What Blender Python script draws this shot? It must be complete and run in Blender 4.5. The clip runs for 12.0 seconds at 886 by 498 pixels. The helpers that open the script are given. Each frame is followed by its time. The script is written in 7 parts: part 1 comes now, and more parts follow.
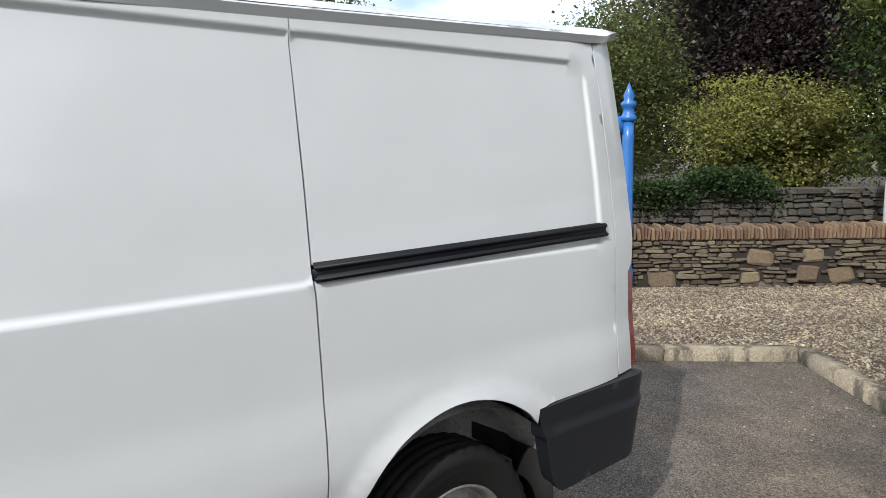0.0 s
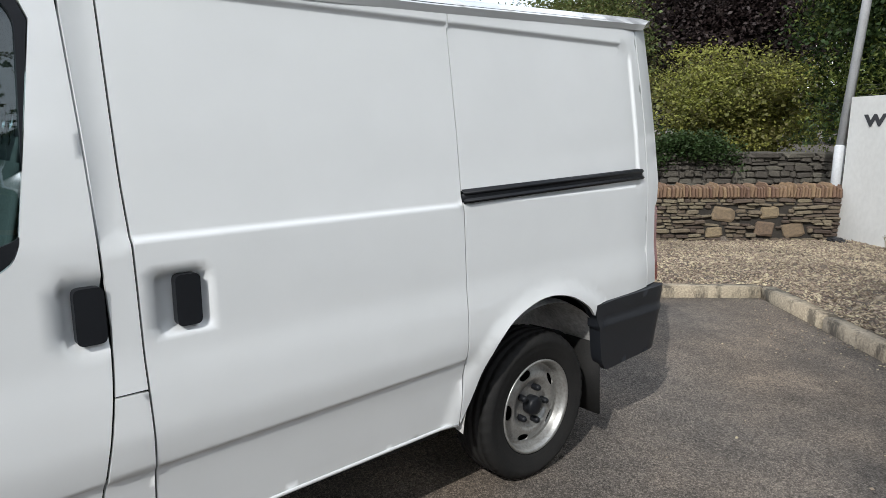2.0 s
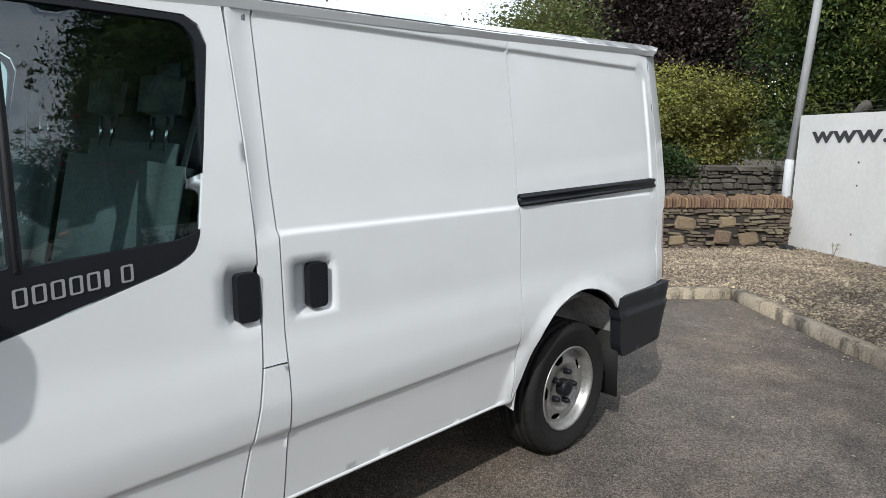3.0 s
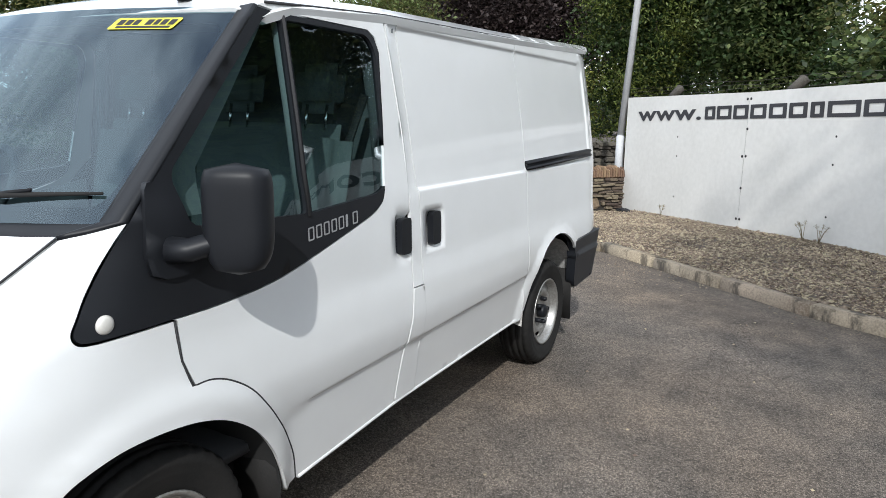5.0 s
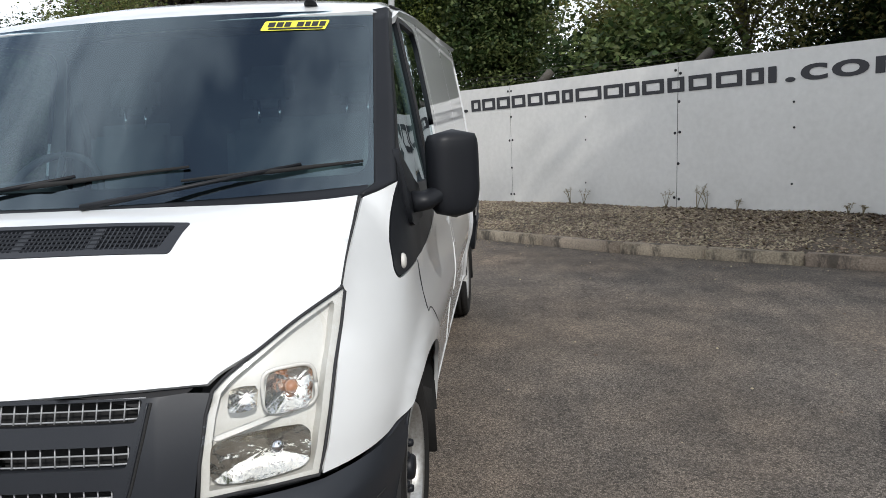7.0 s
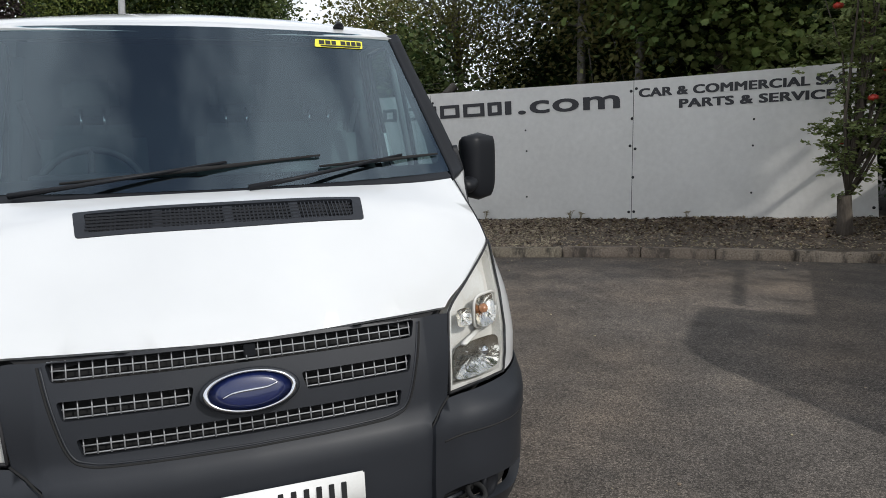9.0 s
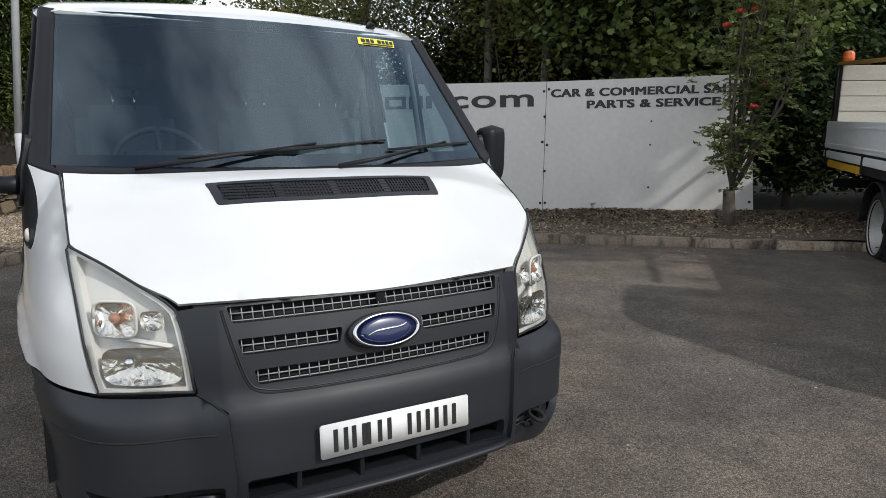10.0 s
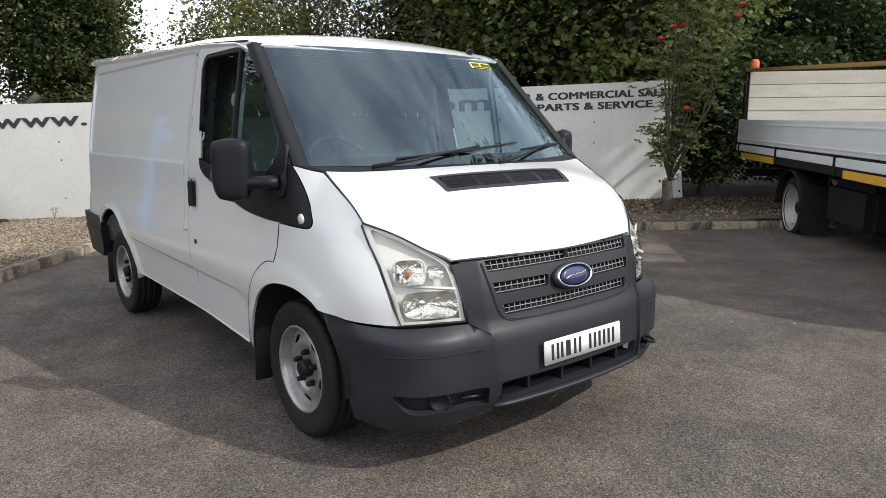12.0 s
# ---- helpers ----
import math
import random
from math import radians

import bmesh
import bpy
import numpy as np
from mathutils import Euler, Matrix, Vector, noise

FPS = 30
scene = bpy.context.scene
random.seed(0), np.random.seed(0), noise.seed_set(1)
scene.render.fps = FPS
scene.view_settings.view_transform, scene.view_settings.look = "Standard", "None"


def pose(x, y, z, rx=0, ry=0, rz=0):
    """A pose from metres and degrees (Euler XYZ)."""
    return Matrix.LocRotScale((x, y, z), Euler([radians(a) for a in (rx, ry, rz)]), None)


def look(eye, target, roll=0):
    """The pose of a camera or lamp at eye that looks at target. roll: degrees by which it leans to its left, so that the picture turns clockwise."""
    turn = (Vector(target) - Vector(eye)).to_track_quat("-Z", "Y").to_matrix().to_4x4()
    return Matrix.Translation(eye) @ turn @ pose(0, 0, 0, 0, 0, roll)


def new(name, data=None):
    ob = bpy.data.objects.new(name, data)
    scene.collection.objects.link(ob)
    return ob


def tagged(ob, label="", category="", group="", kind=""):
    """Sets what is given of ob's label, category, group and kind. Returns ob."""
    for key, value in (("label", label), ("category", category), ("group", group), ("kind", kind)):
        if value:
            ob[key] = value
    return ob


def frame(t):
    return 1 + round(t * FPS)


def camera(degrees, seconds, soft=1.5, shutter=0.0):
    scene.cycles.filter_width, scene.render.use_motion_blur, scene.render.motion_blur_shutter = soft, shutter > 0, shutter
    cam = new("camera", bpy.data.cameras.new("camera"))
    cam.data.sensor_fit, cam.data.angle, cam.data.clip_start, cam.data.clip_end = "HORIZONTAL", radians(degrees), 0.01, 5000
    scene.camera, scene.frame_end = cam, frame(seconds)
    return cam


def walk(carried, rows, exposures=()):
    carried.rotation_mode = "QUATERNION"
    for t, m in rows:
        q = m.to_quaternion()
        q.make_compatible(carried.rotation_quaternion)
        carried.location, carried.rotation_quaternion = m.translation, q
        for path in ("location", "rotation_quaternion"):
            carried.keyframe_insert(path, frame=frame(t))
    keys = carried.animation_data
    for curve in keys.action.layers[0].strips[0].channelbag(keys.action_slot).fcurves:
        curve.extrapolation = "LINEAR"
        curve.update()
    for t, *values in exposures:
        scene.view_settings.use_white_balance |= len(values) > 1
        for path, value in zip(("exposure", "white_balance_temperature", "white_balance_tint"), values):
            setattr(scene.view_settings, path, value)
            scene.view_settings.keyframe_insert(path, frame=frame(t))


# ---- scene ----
cam = camera(64.9, 12.0, 0.75)
PATH = [
    (0, (1.636, -2.528, 1.576), (2.858, -0.968, 1.304), -0.6),
    (0.5, (1.315, -2.633, 1.597), (2.614, -1.14, 1.307), -0.2),
    (1, (1.1, -2.794, 1.578), (2.4, -1.339, 1.139), 0.2),
    (1.5, (0.97, -2.824, 1.577), (2.24, -1.382, 1.02), -0.2),
    (2, (0.736, -2.766, 1.566), (2.045, -1.302, 1.189), 0.4),
    (2.5, (0.449, -2.738, 1.576), (1.815, -1.323, 1.213), 1.3),
    (2.7, (0.345, -2.734, 1.569), (1.727, -1.331, 1.22), 1.3),
    (4.3, (-0.69, -2.534, 1.578), (0.956, -1.463, 1.199), 1.3),
    (4.5, (-0.822, -2.515, 1.573), (0.849, -1.479, 1.211), 1.4),
    (5, (-1.113, -2.403, 1.563), (0.606, -1.457, 1.175), 1.0),
    (5.5, (-1.394, -2.137, 1.546), (0.42, -1.377, 1.181), 0.8),
    (6, (-1.714, -1.946, 1.519), (0.157, -1.331, 1.172), 0.8),
    (6.5, (-1.97, -1.677, 1.507), (-0.061, -1.222, 1.121), 0.6),
    (6.7, (-2.038, -1.516, 1.489), (-0.107, -1.155, 1.112), -0.9),
    (8.3, (-2.428, -0.359, 1.451), (-0.519, -0.774, 1.027), -2.3),
    (8.5, (-2.498, -0.227, 1.45), (-0.591, -0.682, 1.057), -0.8),
    (9, (-2.627, 0.117, 1.435), (-0.777, -0.564, 1.102), -1.4),
    (9.5, (-2.664, 0.508, 1.417), (-0.887, -0.348, 1.086), -1.0),
    (10, (-2.768, 0.917, 1.432), (-1.07, -0.079, 1.077), 0.6),
    (10.5, (-2.898, 1.301, 1.445), (-1.283, 0.192, 1.042), -0.2),
    (11, (-2.813, 1.724, 1.437), (-1.277, 0.504, 1.049), 0.0),
    (11.5, (-2.829, 2.067, 1.449), (-1.309, 0.816, 1.096), 0.7),
    (12, (-2.856, 2.374, 1.454), (-1.326, 1.133, 1.105), -0.4),
]
walk(cam, [(t, look(eye, target, roll)) for t, eye, target, roll in PATH],
     [(0.0, 0.12, 6300, 9), (2.5, 0.15, 6250, 9), (4.5, 0.33, 6200, 9), (5.5, 0.28, 6200, 9), (6.5, 0.03, 6300, 10), (8.5, -0.4, 6400, 10), (9.5, -0.42, 6400, 10), (10.5, -0.1, 6420, 10), (12.0, 0.1, 6520, 10)])

# ---------------------------------------------------------------- light
SUN_WAY = Vector((2.1, 1.0, -1.87)).normalized()
sun = new("sun", bpy.data.lights.new("sun", "SUN"))
sun.data.energy, sun.data.angle, sun.data.color = 3.1, radians(0.8), (1.0, 0.965, 0.91)
sun.matrix_world = look((0, 0, 20), Vector((0, 0, 20)) + SUN_WAY)

world = bpy.data.worlds.new("sky")
scene.world = world
world.use_nodes = True
wt = world.node_tree
sky = wt.nodes.new("ShaderNodeTexSky")
sky.sky_type, sky.sun_disc = "NISHITA", False
sky.sun_elevation, sky.sun_rotation = radians(38.8), radians(244.5)
sky.dust_density, sky.ozone_density = 1.5, 1.0
back = wt.nodes["Background"]
back.inputs["Strength"].default_value = 0.156
wcoord = wt.nodes.new("ShaderNodeTexCoord")
wmap = wt.nodes.new("ShaderNodeMapping")
wmap.inputs["Scale"].default_value = (1.0, 1.0, 2.2)
wnoise = wt.nodes.new("ShaderNodeTexNoise")
wnoise.inputs["Scale"].default_value, wnoise.inputs["Detail"].default_value = 2.3, 6.0
wnoise.inputs["Roughness"].default_value, wnoise.inputs["Distortion"].default_value = 0.55, 0.4
wramp = wt.nodes.new("ShaderNodeValToRGB")
wramp.color_ramp.elements[0].position, wramp.color_ramp.elements[1].position = 0.34, 0.56
wramp.color_ramp.elements[0].color = (0.12, 0.12, 0.12, 1)
wmix = wt.nodes.new("ShaderNodeMix")
wmix.data_type = "RGBA"
wmix.inputs["B"].default_value = (9.5, 9.8, 10.2, 1)
wt.links.new(wcoord.outputs["Generated"], wmap.inputs["Vector"])
wt.links.new(wmap.outputs["Vector"], wnoise.inputs["Vector"])
# the cloud thins out towards the zenith
wsep, wthin, wsum = wt.nodes.new("ShaderNodeSeparateXYZ"), wt.nodes.new("ShaderNodeMath"), wt.nodes.new("ShaderNodeMath")
wthin.operation, wthin.inputs[1].default_value, wthin.inputs[2].default_value = "MULTIPLY_ADD", -0.09, 0.05
wsum.operation = "ADD"
wt.links.new(wcoord.outputs["Generated"], wsep.inputs[0])
wt.links.new(wsep.outputs["Z"], wthin.inputs[0])
wt.links.new(wthin.outputs[0], wsum.inputs[0])
wt.links.new(wnoise.outputs["Fac"], wsum.inputs[1])
wt.links.new(wsum.outputs[0], wramp.inputs["Fac"])
wt.links.new(wramp.outputs["Color"], wmix.inputs["Factor"])
wt.links.new(sky.outputs["Color"], wmix.inputs["A"])
wt.links.new(wmix.outputs["Result"], back.inputs["Color"])


# ---------------------------------------------------------------- materials
def mat(name, col, col2=None, rough=0.5, metal=0.0, coat=0.0, scale=6.0, fine=120.0, bump=0.0, bdist=0.01,
        vary=0.0, spec=0.5, rvar=0.1, stretch=(1, 1, 1), island=False, soft=0.3):
    """A procedural surface: two noises mix col and col2, the fine one also lifts the relief."""
    m = bpy.data.materials.new(name)
    m.use_nodes = True
    nt, L = m.node_tree, m.node_tree.links
    p = nt.nodes["Principled BSDF"]
    tc = nt.nodes.new("ShaderNodeTexCoord")
    mp = nt.nodes.new("ShaderNodeMapping")
    mp.inputs["Scale"].default_value = stretch
    L.new(tc.outputs["Object"], mp.inputs["Vector"])
    n1, n2 = nt.nodes.new("ShaderNodeTexNoise"), nt.nodes.new("ShaderNodeTexNoise")
    n1.inputs["Scale"].default_value, n1.inputs["Detail"].default_value = scale, 5
    n2.inputs["Scale"].default_value, n2.inputs["Detail"].default_value = fine, 3
    L.new(mp.outputs["Vector"], n1.inputs["Vector"]), L.new(mp.outputs["Vector"], n2.inputs["Vector"])
    add = nt.nodes.new("ShaderNodeMath")
    add.operation = "ADD"
    L.new(n1.outputs["Fac"], add.inputs[0]), L.new(n2.outputs["Fac"], add.inputs[1])
    rmp = nt.nodes.new("ShaderNodeMapRange")
    rmp.inputs["From Min"].default_value, rmp.inputs["From Max"].default_value = 1 - soft, 1 + soft
    L.new(add.outputs[0], rmp.inputs["Value"])
    mix = nt.nodes.new("ShaderNodeMix")
    mix.data_type = "RGBA"
    c2 = col2 or tuple(c * 0.85 for c in col)
    mix.inputs["A"].default_value, mix.inputs["B"].default_value = (*c2, 1), (*col, 1)
    L.new(rmp.outputs["Result"], mix.inputs["Factor"])
    out = mix.outputs["Result"]
    if vary:
        if island:
            rnd, sock = nt.nodes.new("ShaderNodeNewGeometry"), "Random Per Island"
        else:
            rnd, sock = nt.nodes.new("ShaderNodeObjectInfo"), "Random"
        r2 = nt.nodes.new("ShaderNodeMapRange")
        r2.inputs["To Min"].default_value, r2.inputs["To Max"].default_value = 1 - vary, 1 + vary
        L.new(rnd.outputs[sock], r2.inputs["Value"])
        hs = nt.nodes.new("ShaderNodeHueSaturation")
        L.new(out, hs.inputs["Color"]), L.new(r2.outputs["Result"], hs.inputs["Value"])
        r3 = nt.nodes.new("ShaderNodeMapRange")
        r3.inputs["To Min"].default_value, r3.inputs["To Max"].default_value = 0.5 - 0.05 * vary, 0.5 + 0.05 * vary
        L.new(rnd.outputs[sock], r3.inputs["Value"])
        L.new(r3.outputs["Result"], hs.inputs["Hue"])
        out = hs.outputs["Color"]
    L.new(out, p.inputs["Base Color"])
    rr = nt.nodes.new("ShaderNodeMapRange")
    rr.inputs["To Min"].default_value, rr.inputs["To Max"].default_value = max(0.02, rough - rvar * rough), min(1, rough + rvar * rough)
    L.new(n1.outputs["Fac"], rr.inputs["Value"]), L.new(rr.outputs["Result"], p.inputs["Roughness"])
    p.inputs["Metallic"].default_value, p.inputs["Coat Weight"].default_value = metal, coat
    p.inputs["Coat Roughness"].default_value, p.inputs["Specular IOR Level"].default_value = 0.06, spec
    if bump:
        b = nt.nodes.new("ShaderNodeBump")
        b.inputs["Strength"].default_value, b.inputs["Distance"].default_value = bump, bdist
        L.new(n2.outputs["Fac"], b.inputs["Height"]), L.new(b.outputs["Normal"], p.inputs["Normal"])
    return m


def glass(name, tint, gloss=0.02, ior=1.5, shine=(0.86, 0.94, 1.0)):
    """Thin pane: what is behind it shows tinted, the gloss grows with the angle."""
    m = bpy.data.materials.new(name)
    m.use_nodes = True
    nt, L = m.node_tree, m.node_tree.links
    nt.nodes.remove(nt.nodes["Principled BSDF"])
    tr, gl = nt.nodes.new("ShaderNodeBsdfTransparent"), nt.nodes.new("ShaderNodeBsdfGlossy")
    gl.inputs["Color"].default_value = (*shine, 1)
    tr.inputs["Color"].default_value, gl.inputs["Roughness"].default_value = (*tint, 1), gloss
    lw, pw, mx = nt.nodes.new("ShaderNodeLayerWeight"), nt.nodes.new("ShaderNodeMath"), nt.nodes.new("ShaderNodeMixShader")
    pw.operation, pw.inputs[1].default_value = "POWER", 5
    rg = nt.nodes.new("ShaderNodeMapRange")
    rg.inputs["To Min"].default_value = ((ior - 1) / (ior + 1)) ** 2
    lw.inputs["Blend"].default_value = 0.5
    L.new(lw.outputs["Facing"], pw.inputs[0]), L.new(pw.outputs[0], rg.inputs["Value"])
    L.new(rg.outputs["Result"], mx.inputs[0]), L.new(tr.outputs[0], mx.inputs[1]), L.new(gl.outputs[0], mx.inputs[2])
    L.new(mx.outputs[0], nt.nodes["Material Output"].inputs["Surface"])
    return m


def leaf_mat(name, col, col2, vary=0.35):
    m = mat(name, col, col2, rough=0.55, scale=0.6, fine=9, vary=vary, island=True, spec=0.35)
    nt, L = m.node_tree, m.node_tree.links
    p = nt.nodes["Principled BSDF"]
    t, mx = nt.nodes.new("ShaderNodeBsdfTranslucent"), nt.nodes.new("ShaderNodeMixShader")
    L.new(p.inputs["Base Color"].links[0].from_socket, t.inputs["Color"])
    mx.inputs[0].default_value = 0.45
    L.new(p.outputs[0], mx.inputs[1]), L.new(t.outputs[0], mx.inputs[2])
    L.new(mx.outputs[0], nt.nodes["Material Output"].inputs["Surface"])
    return m


M = {}
M["paint"] = mat("white_van_paint", (0.665, 0.675, 0.675), (0.64, 0.65, 0.65), rough=0.35, coat=1.0, scale=1.5, fine=6, rvar=0.05)
M["frit"] = mat("black_screen_frit", (0.006, 0.006, 0.007), rough=0.6, spec=0.05)
M["gap"] = mat("dark_gap", (0.02, 0.02, 0.022), rough=0.8)
M["plastic"] = mat("dark_grey_bumper_plastic", (0.018, 0.020, 0.025), (0.014, 0.016, 0.020), rough=0.46, spec=0.40, scale=3, fine=500, bump=0.12, bdist=0.001)
M["trim"] = mat("black_textured_trim", (0.012, 0.013, 0.016), (0.009, 0.010, 0.012), rough=0.45, spec=0.22, scale=4, fine=400, bump=0.08, bdist=0.001)
M["rubber"] = mat("tyre_rubber", (0.011, 0.011, 0.011), (0.018, 0.017, 0.016), rough=0.75, spec=0.25, scale=8, fine=150, bump=0.15, bdist=0.001)
M["steel"] = mat("silver_wheel_steel", (0.44, 0.44, 0.43), (0.27, 0.26, 0.24), rough=0.36, metal=0.7, scale=10, fine=90)
M["liner"] = mat("grey_dusty_arch_liner", (0.58, 0.57, 0.55), (0.30, 0.29, 0.28), rough=0.9, scale=9, fine=60, bump=0.2)
M["under"] = mat("black_underbody", (0.012, 0.012, 0.012), rough=0.9)
M["chrome"] = mat("chrome", (0.75, 0.76, 0.78), (0.7, 0.7, 0.72), rough=0.12, metal=1.0)
M["blue"] = mat("dark_blue_enamel", (0.008, 0.015, 0.075), rough=0.3, coat=0.8)
M["grille"] = mat("grey_grille_bars", (0.33, 0.335, 0.345), (0.26, 0.265, 0.27), rough=0.4, metal=0.2)
M["lamp_shell"] = mat("pale_lamp_shell", (0.62, 0.605, 0.565), (0.54, 0.525, 0.485), rough=0.3, coat=0.4)
M["mirror"] = mat("lamp_reflector", (0.84, 0.81, 0.75), (0.70, 0.66, 0.58), rough=0.12, metal=1.0, scale=30, fine=45, bump=0.55, bdist=0.008)
M["amber"] = mat("amber_bulb", (0.38, 0.17, 0.08), (0.30, 0.13, 0.06), rough=0.2, coat=0.6)
M["lens"] = glass("clear_lamp_lens", (0.97, 0.98, 0.98))
M["pane"] = glass("windscreen_glass", (0.52, 0.64, 0.66), 0.0, 2.05, (0.72, 0.88, 1.0))
M["pane2"] = glass("tinted_side_glass", (0.49, 0.61, 0.61), 0.0, 1.75, (0.86, 0.95, 1.0))
M["seat"] = mat("grey_seat_cloth", (0.14, 0.158, 0.158), (0.10, 0.113, 0.113), rough=0.95, scale=6, fine=300, bump=0.1)
M["dash"] = mat("dark_dashboard", (0.03, 0.032, 0.035), rough=0.7, scale=5)
M["plate"] = mat("white_plate", (0.78, 0.78, 0.76), (0.72, 0.72, 0.70), rough=0.35, coat=0.4)
M["ink"] = mat("black_ink", (0.015, 0.015, 0.016), rough=0.6)
M["yellow"] = mat("yellow_sticker", (0.75, 0.72, 0.06), (0.7, 0.66, 0.05), rough=0.6)
M["red"] = mat("red_lamp", (0.22, 0.008, 0.010), rough=0.25, coat=0.3)


# ---------------------------------------------------------------- mesh helpers
SPOT = {}


def thing(name, spot, label, category, group="", kind=""):
    ob = new(name)
    ob.location = spot
    SPOT[ob] = Vector(spot)
    return tagged(ob, label, category, group, kind)


def obj(name, data, material, parent=None, label="", smooth=True):
    """Links a bmesh or mesh, whose points are in the world, as one object, under a parent if given."""
    if isinstance(data, bmesh.types.BMesh):
        me = bpy.data.meshes.new(name)
        data.to_mesh(me)
        data.free()
    else:
        me = data
    if material and not me.materials:
        me.materials.append(material)
    if smooth:
        me.polygons.foreach_set("use_smooth", [True] * len(me.polygons))
    ob = new(name, me)
    if parent:
        ob.parent = parent
        ob.matrix_parent_inverse = Matrix.Translation(-SPOT.get(parent, Vector((0, 0, 0))))
    if label:
        ob["label"] = label
    return ob


def part(name, bm, material, parent, label="", smooth=True):
    return obj(name, bm, material, parent, label, smooth)


def pydata(name, verts, faces):
    me = bpy.data.meshes.new(name)
    me.from_pydata([tuple(v) for v in verts], [], [tuple(f) for f in faces])
    me.update()
    return me


def box(a, b, bevel=0.0, m=None, bm=None, seg=2):
    """A box between two corners, its edges rounded, moved by m."""
    b2 = bmesh.new()
    bmesh.ops.create_cube(b2, size=1)
    a, b = Vector(a), Vector(b)
    for v in b2.verts:
        v.co = Vector([(a[i] + b[i]) / 2 + v.co[i] * abs(b[i] - a[i]) for i in range(3)])
    if bevel:
        bmesh.ops.bevel(b2, geom=b2.edges[:], offset=bevel, segments=seg, affect="EDGES", clamp_overlap=True)
    if m:
        b2.transform(m)
    if bm is None:
        return b2
    merge(bm, b2)
    return bm


def merge(bm, other):
    me = bpy.data.meshes.new("tmp")
    other.to_mesh(me)
    other.free()
    bm.from_mesh(me)
    bpy.data.meshes.remove(me)
    return bm


def lathe(profile, m, seg=48, closed=False, bm=None, cap=True):
    """Turns a profile of (radius, height) about z, then moves it by m."""
    b2 = bmesh.new()
    rings = []
    for r, h in profile:
        rings.append([b2.verts.new((r * math.cos(2 * math.pi * i / seg), r * math.sin(2 * math.pi * i / seg), h)) for i in range(seg)])
    pairs = list(zip(rings, rings[1:])) + ([(rings[-1], rings[0])] if closed else [])
    for p, q in pairs:
        for i in range(seg):
            j = (i + 1) % seg
            b2.faces.new((p[i], p[j], q[j], q[i]))
    if cap and not closed:
        for ring, flip in ((rings[0], True), (rings[-1], False)):
            if (ring[0].co - ring[seg // 2].co).length > 1e-4:
                b2.faces.new(ring[::-1] if flip else ring)
    bmesh.ops.remove_doubles(b2, verts=b2.verts, dist=1e-5)
    bmesh.ops.recalc_face_normals(b2, faces=b2.faces)
    b2.transform(m)
    if bm is None:
        return b2
    return merge(bm, b2)


def tube(path, radius, seg=8, bm=None, flat=1.0):
    """A round bar along a path; radius may be one number or one per point."""
    b2 = bmesh.new()
    path = [Vector(p) for p in path]
    rad = radius if isinstance(radius, (list, tuple)) else [radius] * len(path)
    rings, up = [], None
    for i, p in enumerate(path):
        d = (path[min(i + 1, len(path) - 1)] - path[max(i - 1, 0)]).normalized()
        if up is None:
            up = Vector((0, 0, 1)) if abs(d.z) < 0.9 else Vector((1, 0, 0))
        side = d.cross(up).normalized()
        up = side.cross(d).normalized()
        rings.append([b2.verts.new(p + rad[i] * (math.cos(2 * math.pi * k / seg) * side + flat * math.sin(2 * math.pi * k / seg) * up)) for k in range(seg)])
    for a, b in zip(rings, rings[1:]):
        for k in range(seg):
            b2.faces.new((a[k], a[(k + 1) % seg], b[(k + 1) % seg], b[k]))
    b2.faces.new(rings[0][::-1]), b2.faces.new(rings[-1])
    if bm is None:
        return b2
    return merge(bm, b2)


def spline(pts, n=8, closed=False):
    """A smooth line through the points."""
    p = [np.array(q, float) for q in pts]
    k = len(p)
    out = []
    for i in range(k if closed else k - 1):
        a, b, c, d = (p[(i + j) % k] if closed else p[min(max(i + j, 0), k - 1)] for j in (-1, 0, 1, 2))
        for t in np.linspace(0, 1, n, endpoint=False):
            out.append(tuple(0.5 * (2 * b + (c - a) * t + (2 * a - 5 * b + 4 * c - d) * t * t + (3 * b - a - 3 * c + d) * t ** 3)))
    if not closed:
        out.append(tuple(p[-1]))
    return out


def rounded(poly, r, n=5):
    """The polygon with its corners rounded; r: one radius, or one per corner."""
    out = []
    k = len(poly)
    for i in range(k):
        a, b, c = (np.array(poly[(i + j) % k], float) for j in (-1, 0, 1))
        ri = r[i] if isinstance(r, (list, tuple)) else r
        la, lc = np.linalg.norm(a - b), np.linalg.norm(c - b)
        e = min(ri, la * 0.45, lc * 0.45)
        if e < 1e-4:
            out.append(tuple(b))
            continue
        s, f = b + (a - b) / la * e, b + (c - b) / lc * e
        for t in np.linspace(0, 1, n):
            out.append(tuple((1 - t) ** 2 * s + 2 * t * (1 - t) * b + t * t * f))
    return out


def inside(pts, poly):
    poly = np.array(poly)
    x, y = pts[:, 0], pts[:, 1]
    res = np.zeros(len(pts), bool)
    for a, b in zip(poly, np.roll(poly, -1, 0)):
        if a[1] == b[1]:
            continue
        c = ((a[1] > y) != (b[1] > y)) & (x < (b[0] - a[0]) * (y - a[1]) / (b[1] - a[1]) + a[0])
        res ^= c
    return res


def far(pts, line, gap):
    keep = np.ones(len(pts), bool)
    for a, b in zip(line[:-1], line[1:]):
        a, b = np.array(a), np.array(b)
        d = b - a
        t = np.clip(((pts - a) @ d) / max(d @ d, 1e-12), 0, 1)
        keep &= np.linalg.norm(pts - (a + t[:, None] * d), axis=1) > gap
    return keep


